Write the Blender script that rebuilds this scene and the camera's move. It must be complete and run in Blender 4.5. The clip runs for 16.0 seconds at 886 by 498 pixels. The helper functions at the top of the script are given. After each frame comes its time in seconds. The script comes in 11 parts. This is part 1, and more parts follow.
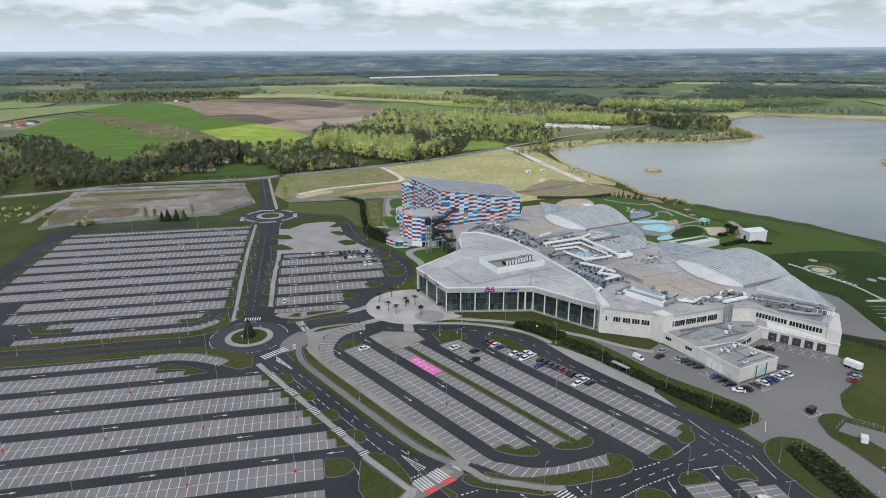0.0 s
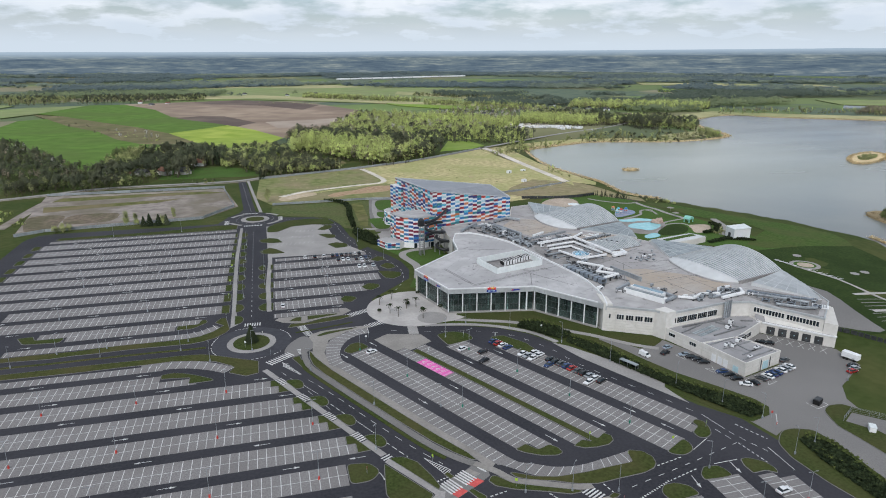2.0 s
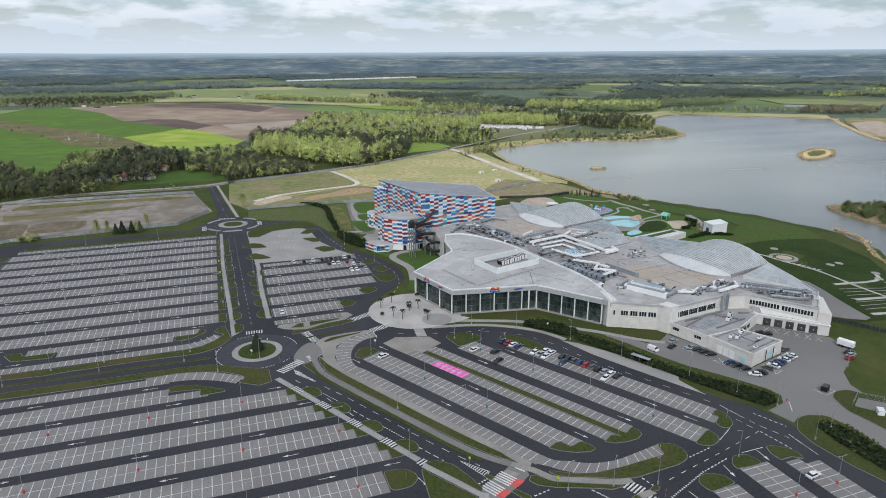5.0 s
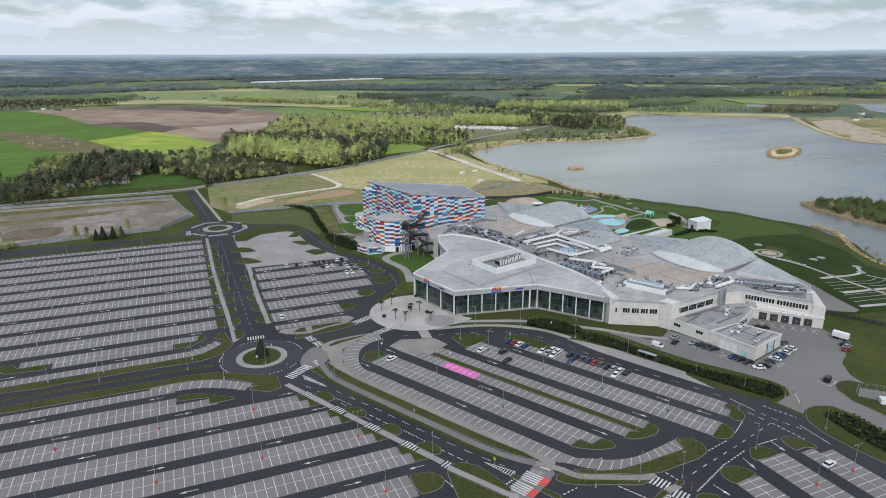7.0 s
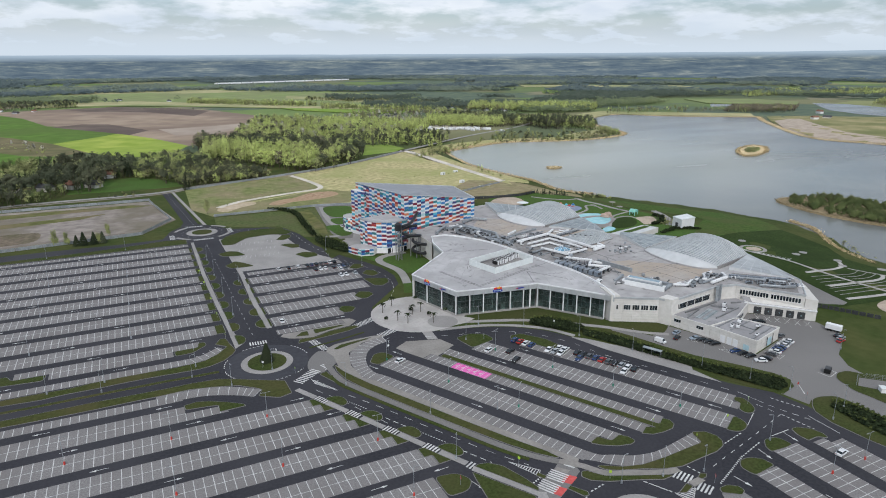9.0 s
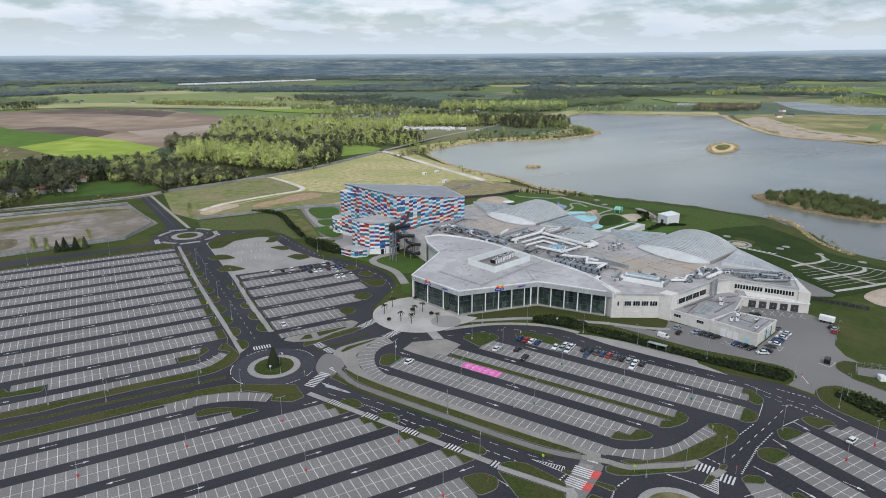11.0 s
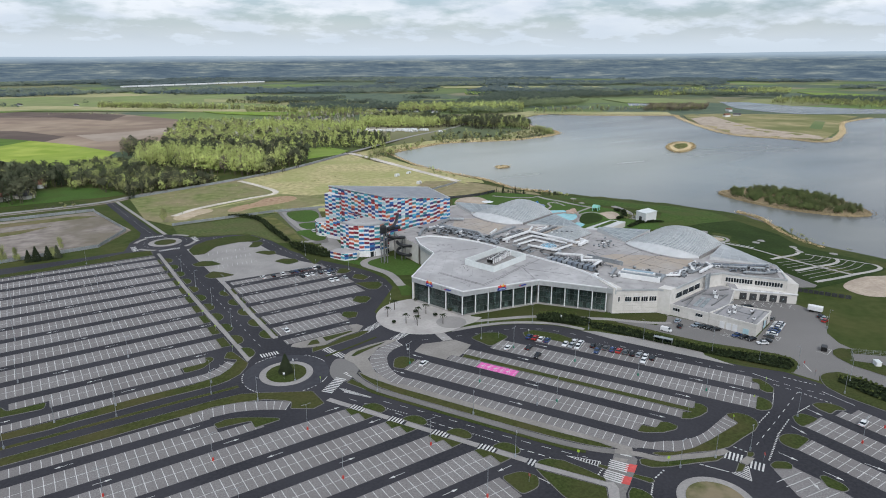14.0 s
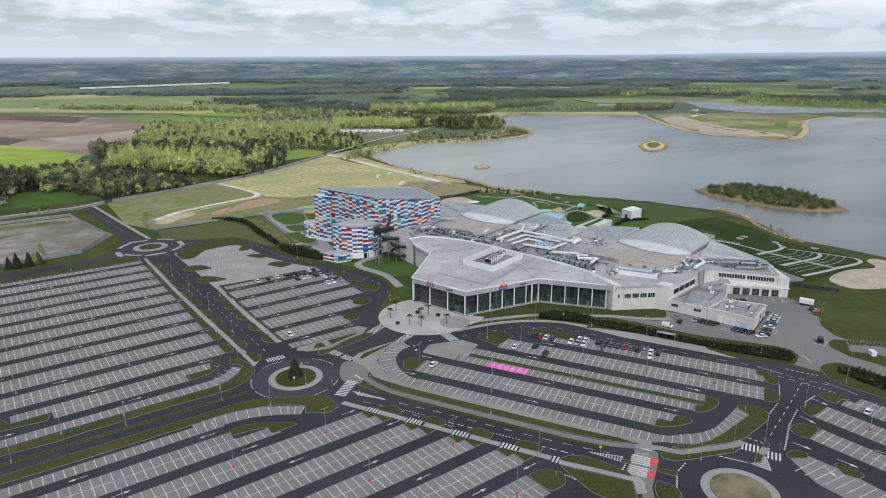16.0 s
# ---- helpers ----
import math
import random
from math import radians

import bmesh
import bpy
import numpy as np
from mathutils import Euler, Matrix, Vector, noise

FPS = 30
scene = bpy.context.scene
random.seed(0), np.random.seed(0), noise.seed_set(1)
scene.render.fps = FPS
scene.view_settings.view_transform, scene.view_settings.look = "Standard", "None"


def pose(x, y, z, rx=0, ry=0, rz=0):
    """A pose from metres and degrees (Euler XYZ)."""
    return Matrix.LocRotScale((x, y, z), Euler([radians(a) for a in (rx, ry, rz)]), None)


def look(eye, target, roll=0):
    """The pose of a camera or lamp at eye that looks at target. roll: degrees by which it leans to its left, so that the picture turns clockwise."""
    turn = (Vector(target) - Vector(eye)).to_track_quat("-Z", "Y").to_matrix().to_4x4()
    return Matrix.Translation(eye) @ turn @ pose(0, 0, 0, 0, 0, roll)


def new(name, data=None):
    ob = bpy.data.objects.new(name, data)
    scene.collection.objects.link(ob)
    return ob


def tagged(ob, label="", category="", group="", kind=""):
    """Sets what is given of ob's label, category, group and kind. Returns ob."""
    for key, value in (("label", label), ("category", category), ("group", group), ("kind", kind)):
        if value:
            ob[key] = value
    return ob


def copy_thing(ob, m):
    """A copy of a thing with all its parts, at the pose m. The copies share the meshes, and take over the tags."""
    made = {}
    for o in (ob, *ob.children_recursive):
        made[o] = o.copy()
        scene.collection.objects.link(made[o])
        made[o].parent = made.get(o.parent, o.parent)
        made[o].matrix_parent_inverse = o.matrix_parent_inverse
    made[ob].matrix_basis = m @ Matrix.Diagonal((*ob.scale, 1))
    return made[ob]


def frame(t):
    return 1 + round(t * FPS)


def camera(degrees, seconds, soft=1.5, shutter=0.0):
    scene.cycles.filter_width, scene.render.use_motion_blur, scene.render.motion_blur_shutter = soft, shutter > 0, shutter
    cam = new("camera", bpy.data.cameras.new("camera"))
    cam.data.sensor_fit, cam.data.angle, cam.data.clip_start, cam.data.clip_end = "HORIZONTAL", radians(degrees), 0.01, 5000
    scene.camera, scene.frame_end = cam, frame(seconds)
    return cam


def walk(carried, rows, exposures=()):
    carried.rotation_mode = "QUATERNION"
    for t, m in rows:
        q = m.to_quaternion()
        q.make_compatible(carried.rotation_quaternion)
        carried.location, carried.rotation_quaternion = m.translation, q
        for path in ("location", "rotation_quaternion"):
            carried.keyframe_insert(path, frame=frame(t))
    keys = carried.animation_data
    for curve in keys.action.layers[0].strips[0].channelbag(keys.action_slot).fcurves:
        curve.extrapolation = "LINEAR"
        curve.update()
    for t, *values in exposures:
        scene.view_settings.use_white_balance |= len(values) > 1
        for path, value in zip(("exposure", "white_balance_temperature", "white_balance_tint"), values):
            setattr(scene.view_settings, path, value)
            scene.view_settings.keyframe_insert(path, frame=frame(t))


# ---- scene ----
cam = camera(69.5, 16.0, 1.0)
PATH = [
    (0.0, 0.0, 0.0, 108.6, 73.16, -0.04, -12.45),
    (0.5, -3.6, 1.04, 108.55, 73.18, -0.03, -13.22),
    (1.0, -7.26, 2.11, 108.47, 73.2, -0.04, -13.99),
    (1.5, -10.87, 3.27, 108.46, 73.22, -0.04, -14.76),
    (2.0, -14.46, 4.46, 108.4, 73.25, -0.05, -15.55),
    (2.5, -18.0, 5.69, 108.34, 73.28, -0.06, -16.3),
    (3.0, -21.53, 6.92, 108.29, 73.27, -0.05, -17.05),
    (3.5, -25.06, 8.2, 108.2, 73.31, -0.05, -17.8),
    (4.0, -28.54, 9.54, 108.14, 73.32, -0.04, -18.57),
    (6.5, -45.62, 17.21, 107.62, 73.47, -0.02, -22.44),
    (7.0, -49.08, 18.78, 107.6, 73.48, 0.0, -23.23),
    (7.5, -52.44, 20.48, 107.55, 73.51, 0.0, -24.02),
    (8.0, -55.84, 22.17, 107.48, 73.51, 0.01, -24.81),
    (8.5, -59.22, 23.88, 107.39, 73.54, -0.02, -25.59),
    (9.0, -62.5, 25.64, 107.36, 73.55, 0.0, -26.36),
    (11.5, -78.5, 34.86, 106.94, 73.6, 0.03, -30.12),
    (12.0, -81.65, 36.87, 106.86, 73.64, 0.02, -30.86),
    (12.5, -84.74, 38.9, 106.77, 73.65, 0.03, -31.62),
    (13.0, -87.88, 40.96, 106.7, 73.66, 0.03, -32.39),
    (13.5, -90.96, 43.04, 106.63, 73.68, 0.04, -33.15),
    (14.0, -94.02, 45.14, 106.55, 73.7, 0.03, -33.92),
    (14.5, -97.08, 47.28, 106.46, 73.71, 0.04, -34.69),
    (15.0, -100.07, 49.46, 106.4, 73.74, 0.04, -35.45),
    (15.5, -103.06, 51.69, 106.3, 73.76, 0.04, -36.21),
    (16.0, -106.01, 53.96, 106.23, 73.77, 0.05, -36.95),
]
walk(cam, [(t, pose(x, y, z, rx, ry, rz)) for t, x, y, z, rx, ry, rz in PATH])
# ---- world, sun and light ----
SUN_ELEV, SUN_AZ = 42.0, 205.0
world = bpy.data.worlds.new("overcast_sky")
scene.world = world
world.use_nodes = True
wt = world.node_tree
for nd in list(wt.nodes):
    wt.nodes.remove(nd)


def wnode(kind, operation="", data_type="", interpolation=""):
    nd = wt.nodes.new(kind)
    if operation:
        nd.operation = operation
    if data_type:
        nd.data_type = data_type
    if interpolation:
        nd.interpolation_type = interpolation
    return nd


def build_world():
    link = wt.links.new
    out = wnode("ShaderNodeOutputWorld")
    sky = wnode("ShaderNodeTexSky")
    sky.sky_type, sky.sun_disc, sky.sun_elevation, sky.sun_rotation = "NISHITA", False, radians(SUN_ELEV), radians(SUN_AZ)
    sky.air_density, sky.dust_density, sky.ozone_density = 1.0, 2.0, 2.0
    blue = wnode("ShaderNodeBackground")
    blue.inputs[1].default_value = 0.11
    link(sky.outputs[0], blue.inputs[0])
    tc = wnode("ShaderNodeTexCoord")
    sep = wnode("ShaderNodeSeparateXYZ")
    link(tc.outputs["Generated"], sep.inputs[0])
    # a flat cloud deck seen in perspective: direction divided by its height
    up = wnode("ShaderNodeMath", operation="MAXIMUM")
    up.inputs[1].default_value = 0.0
    link(sep.outputs[2], up.inputs[0])
    add = wnode("ShaderNodeMath", operation="ADD")
    add.inputs[1].default_value = 0.22
    link(up.outputs[0], add.inputs[0])
    div = wnode("ShaderNodeVectorMath", operation="DIVIDE")
    comb = wnode("ShaderNodeCombineXYZ")
    for k in range(3):
        link(add.outputs[0], comb.inputs[k])
    link(tc.outputs["Generated"], div.inputs[0])
    link(comb.outputs[0], div.inputs[1])
    mul = wnode("ShaderNodeVectorMath", operation="MULTIPLY")
    mul.inputs[1].default_value = (1.0, 1.0, 0.0)
    link(div.outputs[0], mul.inputs[0])
    n1 = wnode("ShaderNodeTexNoise")
    n1.inputs["Scale"].default_value, n1.inputs["Detail"].default_value, n1.inputs["Roughness"].default_value = 2.6, 7.0, 0.57
    link(mul.outputs[0], n1.inputs["Vector"])
    n2 = wnode("ShaderNodeTexNoise")
    n2.inputs["Scale"].default_value, n2.inputs["Detail"].default_value = 2.4, 6.0
    off = wnode("ShaderNodeVectorMath", operation="ADD")
    off.inputs[1].default_value = (13.0, 7.0, 3.0)
    link(mul.outputs[0], off.inputs[0])
    link(off.outputs[0], n2.inputs["Vector"])
    cover = wnode("ShaderNodeMapRange")
    for k, v in zip((1, 2, 3, 4), (0.40, 0.56, 0.18, 1.0)):
        cover.inputs[k].default_value = v
    link(n1.outputs[0], cover.inputs[0])
    tone = wnode("ShaderNodeValToRGB")
    tone.color_ramp.elements[0].position, tone.color_ramp.elements[0].color = 0.38, (0.71, 0.77, 0.84, 1)
    tone.color_ramp.elements[1].position, tone.color_ramp.elements[1].color = 0.62, (0.90, 0.93, 0.955, 1)
    link(n2.outputs[0], tone.inputs[0])
    # pale band of far air along the horizon
    band = wnode("ShaderNodeMapRange", interpolation="SMOOTHSTEP")
    for k, v in zip((1, 2, 3, 4), (0.012, 0.085, 1.0, 0.0)):
        band.inputs[k].default_value = v
    link(sep.outputs[2], band.inputs[0])
    mixc = wnode("ShaderNodeMix", data_type="RGBA")
    link(band.outputs[0], mixc.inputs[0])
    link(tone.outputs[0], mixc.inputs[6])
    mixc.inputs[7].default_value = (0.665, 0.738, 0.80, 1)
    cloud = wnode("ShaderNodeBackground")
    cloud.inputs[1].default_value = 1.0
    link(mixc.outputs[2], cloud.inputs[0])
    fac = wnode("ShaderNodeMath", operation="MAXIMUM")
    link(cover.outputs[0], fac.inputs[0])
    link(band.outputs[0], fac.inputs[1])
    mix = wnode("ShaderNodeMixShader")
    link(fac.outputs[0], mix.inputs[0])
    link(blue.outputs[0], mix.inputs[1])
    link(cloud.outputs[0], mix.inputs[2])
    link(mix.outputs[0], out.inputs[0])


build_world()
sun_data = bpy.data.lights.new("sun", "SUN")
sun_data.energy, sun_data.angle, sun_data.color = 1.8, radians(12), (1.0, 0.955, 0.90)
sun = new("sun", sun_data)
a, e = radians(SUN_AZ), radians(SUN_ELEV)
SUN_DIR = Vector((math.sin(a) * math.cos(e), math.cos(a) * math.cos(e), math.sin(e)))
sun.matrix_world = look(SUN_DIR * 300, (0, 0, 0))
scene.view_settings.exposure = 0.0
scene.view_settings.use_white_balance = True
scene.view_settings.white_balance_temperature = 6200


# ---- materials ----
def surface(name, c1, c2, rough=0.9, fine=1.5, coarse=0.04, bump=0.0, metal=0.0, coarse_c=None, coarse_amt=0.5, obj_var=0.0, island_var=0.0, spec=0.3, lo=0.35, hi=0.65, stain=None):
    """A procedural surface: colour between c1 and c2 by a fine and a coarse noise in world metres, with relief."""
    m = bpy.data.materials.new(name)
    m.use_nodes = True
    nt = m.node_tree
    link, nodes = nt.links.new, nt.nodes
    b = nodes["Principled BSDF"]
    b.inputs["Roughness"].default_value = rough
    b.inputs["Metallic"].default_value = metal
    b.inputs["Specular IOR Level"].default_value = spec
    geo = nodes.new("ShaderNodeNewGeometry")
    n1 = nodes.new("ShaderNodeTexNoise")
    n1.inputs["Scale"].default_value, n1.inputs["Detail"].default_value = fine, 5.0
    link(geo.outputs["Position"], n1.inputs["Vector"])
    ramp = nodes.new("ShaderNodeValToRGB")
    ramp.color_ramp.elements[0].position, ramp.color_ramp.elements[1].position = lo, hi
    ramp.color_ramp.elements[0].color, ramp.color_ramp.elements[1].color = (*c1, 1), (*c2, 1)
    link(n1.outputs[0], ramp.inputs[0])
    col = ramp.outputs[0]
    n2 = nodes.new("ShaderNodeTexNoise")
    n2.inputs["Scale"].default_value, n2.inputs["Detail"].default_value = coarse, 6.0
    link(geo.outputs["Position"], n2.inputs["Vector"])
    mr = nodes.new("ShaderNodeMapRange")
    for k, v in zip((1, 2, 3, 4), (0.4, 0.62, 0.0, coarse_amt)):
        mr.inputs[k].default_value = v
    link(n2.outputs[0], mr.inputs[0])
    mix = nodes.new("ShaderNodeMix")
    mix.data_type = "RGBA"
    link(mr.outputs[0], mix.inputs[0])
    link(col, mix.inputs[6])
    cc = coarse_c or tuple(0.72 * v for v in c1)
    mix.inputs[7].default_value = (*cc, 1)
    col = mix.outputs[2]
    if stain:
        n3 = nodes.new("ShaderNodeTexNoise")
        n3.inputs["Scale"].default_value, n3.inputs["Detail"].default_value, n3.inputs["Roughness"].default_value, n3.inputs["Distortion"].default_value = 0.16, 9.0, 0.68, 0.8
        link(geo.outputs["Position"], n3.inputs["Vector"])
        m3 = nodes.new("ShaderNodeMapRange")
        for k, v in zip((1, 2, 3, 4), (0.57, 0.70, 0.0, 0.8)):
            m3.inputs[k].default_value = v
        link(n3.outputs[0], m3.inputs[0])
        mx3 = nodes.new("ShaderNodeMix")
        mx3.data_type = "RGBA"
        link(m3.outputs[0], mx3.inputs[0])
        link(col, mx3.inputs[6])
        mx3.inputs[7].default_value = (*stain, 1)
        col = mx3.outputs[2]
    for amount, source in ((obj_var, "object"), (island_var, "island")):
        if amount:
            rnd = nodes.new("ShaderNodeObjectInfo").outputs["Random"] if source == "object" else geo.outputs["Random Per Island"]
            r2 = nodes.new("ShaderNodeMapRange")
            r2.inputs[3].default_value, r2.inputs[4].default_value = 1.0 - amount, 1.0 + amount
            link(rnd, r2.inputs[0])
            hsv = nodes.new("ShaderNodeHueSaturation")
            link(r2.outputs[0], hsv.inputs["Value"])
            link(col, hsv.inputs["Color"])
            col = hsv.outputs[0]
    link(col, b.inputs["Base Color"])
    if bump:
        bp = nodes.new("ShaderNodeBump")
        bp.inputs["Strength"].default_value, bp.inputs["Distance"].default_value = 0.6, bump
        link(n1.outputs[0], bp.inputs["Height"])
        link(bp.outputs[0], b.inputs["Normal"])
    return m


ASPHALT = surface("asphalt", (0.019, 0.0195, 0.024), (0.034, 0.034, 0.041), 0.85, 1.1, 0.03, 0.004, coarse_c=(0.045, 0.044, 0.051), coarse_amt=0.65)
NEWASPHALT = surface("newer_asphalt", (0.036, 0.037, 0.045), (0.050, 0.051, 0.060), 0.85, 0.6, 0.05, 0.004, coarse_c=(0.058, 0.058, 0.066), coarse_amt=0.5)
PAVERS = surface("grey_concrete_pavers", (0.160, 0.152, 0.149), (0.258, 0.248, 0.243), 0.9, 2.2, 0.05, 0.004, coarse_c=(0.168, 0.157, 0.152), coarse_amt=0.6)
SIDEWALK = surface("light_concrete_paving", (0.28, 0.27, 0.26), (0.35, 0.335, 0.32), 0.9, 1.5, 0.07, 0.003)
GREYWALK = surface("grey_footway_slabs", (0.165, 0.158, 0.15), (0.215, 0.207, 0.197), 0.9, 1.5, 0.06, 0.003)
TANPAVE = surface("sandy_paving", (0.245, 0.23, 0.21), (0.305, 0.288, 0.265), 0.9, 1.2, 0.08, 0.003)
YARDPAVE = surface("weathered_yard_paving", (0.17, 0.163, 0.157), (0.22, 0.213, 0.205), 0.9, 2.5, 0.03, 0.003, coarse_c=(0.145, 0.14, 0.135), coarse_amt=0.5)
PLAZA = surface("pale_plaza_stone", (0.40, 0.38, 0.36), (0.48, 0.46, 0.44), 0.85, 0.8, 0.1, 0.002)
KERB = surface("concrete_kerb", (0.145, 0.142, 0.135), (0.215, 0.21, 0.20), 0.9, 2.0, 0.1)
PAINT = surface("white_road_paint", (0.52, 0.52, 0.51), (0.68, 0.68, 0.66), 0.8, 1.5, 0.2, coarse_amt=0.5)
GREYPAINT = surface("worn_bay_line", (0.48, 0.48, 0.47), (0.66, 0.66, 0.65), 0.8, 1.0, 0.2, coarse_amt=0.5)
PINK = surface("pink_bay_paint", (0.62, 0.10, 0.36), (0.74, 0.15, 0.46), 0.8, 1.0, 0.3, coarse_c=(0.55, 0.12, 0.34))
REDPAINT = surface("red_crossing_paint", (0.50, 0.075, 0.07), (0.62, 0.11, 0.10), 0.8, 1.0, 0.3)
YELLOW = surface("yellow_line_paint", (0.15, 0.15, 0.055), (0.22, 0.215, 0.085), 0.8, 1.0, 0.3)
GRASS = surface("mown_grass", (0.029, 0.045, 0.011), (0.058, 0.075, 0.022), 1.0, 1.3, 0.06, 0.03, coarse_c=(0.075, 0.070, 0.030), coarse_amt=0.5, spec=0.1)
VERGE = surface("dry_mown_verge", (0.036, 0.048, 0.013), (0.066, 0.077, 0.024), 1.0, 0.9, 0.05, 0.03, coarse_c=(0.088, 0.075, 0.034), coarse_amt=0.6, spec=0.1)
HOTELGRASS = surface("fresh_hotel_lawn", (0.062, 0.088, 0.026), (0.11, 0.13, 0.05), 1.0, 0.5, 0.05, 0.03, coarse_c=(0.115, 0.105, 0.055), coarse_amt=0.5, spec=0.1)
ROUGH = surface("rough_spring_grass", (0.085, 0.098, 0.03), (0.155, 0.155, 0.058), 1.0, 0.15, 0.03, 0.05, coarse_c=(0.20, 0.16, 0.098), coarse_amt=0.75, spec=0.1)
ROUGHFIELD = surface("rough_dry_field", (0.135, 0.165, 0.055), (0.225, 0.235, 0.10), 1.0, 0.15, 0.03, 0.05, coarse_c=(0.27, 0.22, 0.14), coarse_amt=0.7, spec=0.1, stain=(0.36, 0.28, 0.19))
LAWN = surface("rich_lawn", (0.048, 0.098, 0.020), (0.078, 0.138, 0.032), 1.0, 0.8, 0.05, 0.02, coarse_c=(0.060, 0.088, 0.024), coarse_amt=0.6, spec=0.1)
DARKLAWN = surface("dark_thick_lawn", (0.024, 0.044, 0.011), (0.042, 0.064, 0.017), 1.0, 0.8, 0.05, 0.02, spec=0.1)
BANKLAWN = surface("fresh_bank_lawn", (0.042, 0.082, 0.016), (0.072, 0.115, 0.028), 1.0, 0.5, 0.035, 0.03, coarse_c=(0.078, 0.090, 0.032), coarse_amt=0.7, spec=0.1)
DARKEARTH = surface("dark_mulch", (0.030, 0.026, 0.020), (0.060, 0.050, 0.038), 1.0, 0.9, 0.1, 0.03)
MEADOW = surface("dry_spring_meadow", (0.32, 0.295, 0.14), (0.56, 0.48, 0.27), 1.0, 0.22, 0.018, 0.05, coarse_c=(0.31, 0.33, 0.13), coarse_amt=0.8, spec=0.1, stain=(0.44, 0.325, 0.22))
FARGREEN = surface("far_green_field", (0.19, 0.25, 0.095), (0.26, 0.31, 0.13), 1.0, 0.02, 0.006, 0.0, coarse_c=(0.22, 0.235, 0.12), coarse_amt=0.8, spec=0.1)
BAREEARTH = surface("bare_sandy_earth", (0.42, 0.335, 0.25), (0.58, 0.48, 0.37), 1.0, 0.3, 0.04, 0.05, coarse_c=(0.36, 0.30, 0.17), coarse_amt=0.6, spec=0.1)
GRAVEL = surface("gravel_ground", (0.19, 0.165, 0.145), (0.33, 0.29, 0.26), 1.0, 0.12, 0.025, 0.02, coarse_c=(0.145, 0.125, 0.085), coarse_amt=0.75)
SANDTRACK = surface("pale_sand_track", (0.56, 0.51, 0.44), (0.70, 0.65, 0.57), 1.0, 0.3, 0.05, 0.02)
SAND = surface("beach_sand", (0.40, 0.33, 0.26), (0.50, 0.42, 0.34), 1.0, 0.6, 0.1, 0.02)
WHEAT = surface("young_green_crop", (0.085, 0.16, 0.028), (0.125, 0.215, 0.042), 1.0, 0.05, 0.008, 0.0, coarse_c=(0.10, 0.145, 0.04), coarse_amt=0.7, spec=0.1)
RAPE = surface("yellow_green_crop", (0.24, 0.33, 0.05), (0.37, 0.43, 0.09), 1.0, 0.03, 0.008, 0.0, coarse_c=(0.18, 0.27, 0.05), spec=0.1)
PLOUGH = surface("ploughed_soil", (0.27, 0.205, 0.155), (0.38, 0.30, 0.225), 1.0, 0.02, 0.004, 0.0, coarse_c=(0.20, 0.15, 0.12), coarse_amt=0.8, spec=0.1)
PLOUGHDARK = surface("darker_ploughed_soil", (0.13, 0.10, 0.085), (0.19, 0.15, 0.125), 1.0, 0.02, 0.006, 0.0, coarse_c=(0.11, 0.085, 0.075), coarse_amt=0.8, spec=0.1)
FALLOW = surface("fallow_brown_land", (0.13, 0.115, 0.065), (0.21, 0.18, 0.10), 1.0, 0.05, 0.012, 0.0, coarse_c=(0.12, 0.13, 0.05), coarse_amt=0.7, spec=0.1)
PLOUGHPALE = surface("paler_ploughed_soil", (0.36, 0.30, 0.245), (0.45, 0.38, 0.31), 1.0, 0.03, 0.006, 0.0, coarse_c=(0.30, 0.245, 0.20), coarse_amt=0.8, spec=0.1)
BRIGHTFIELD = surface("sunny_spring_grass", (0.17, 0.27, 0.045), (0.25, 0.34, 0.075), 1.0, 0.05, 0.01, 0.0, coarse_c=(0.19, 0.24, 0.07), coarse_amt=0.7, spec=0.1)
ROUGHDARK = surface("dull_rough_grass", (0.20, 0.185, 0.095), (0.32, 0.28, 0.16), 1.0, 0.15, 0.03, 0.05, coarse_c=(0.27, 0.215, 0.14), coarse_amt=0.7, spec=0.1, stain=(0.15, 0.15, 0.06))
CLAY = surface("churned_reddish_clay", (0.26, 0.165, 0.105), (0.47, 0.34, 0.23), 1.0, 0.35, 0.05, 0.15, coarse_c=(0.38, 0.27, 0.17), coarse_amt=0.7, spec=0.1)
DRYFIELD = surface("dry_grass_field", (0.34, 0.32, 0.17), (0.46, 0.42, 0.24), 1.0, 0.02, 0.006, 0.0, coarse_c=(0.26, 0.28, 0.13), coarse_amt=0.8, spec=0.1)
BROWNEARTH = surface("churned_brown_earth", (0.115, 0.088, 0.062), (0.20, 0.16, 0.115), 1.0, 0.3, 0.05, 0.05, coarse_c=(0.09, 0.088, 0.042), coarse_amt=0.7)
REED = surface("dry_reed", (0.46, 0.36, 0.20), (0.62, 0.50, 0.30), 1.0, 0.6, 0.05, 0.1, island_var=0.25)
REEDDARK = surface("weathered_dark_reed", (0.19, 0.15, 0.085), (0.30, 0.235, 0.135), 1.0, 0.6, 0.05, 0.1, island_var=0.25)
HEADGRASS = surface("patchy_headland_grass", (0.24, 0.225, 0.105), (0.40, 0.34, 0.19), 1.0, 0.03, 0.009, 0.0, coarse_c=(0.15, 0.17, 0.065), coarse_amt=0.85, spec=0.1)
DARKPLANT = surface("dark_evergreen_shrub", (0.018, 0.028, 0.014), (0.042, 0.056, 0.024), 1.0, 0.8, 0.1, 0.05, island_var=0.4, spec=0.1)
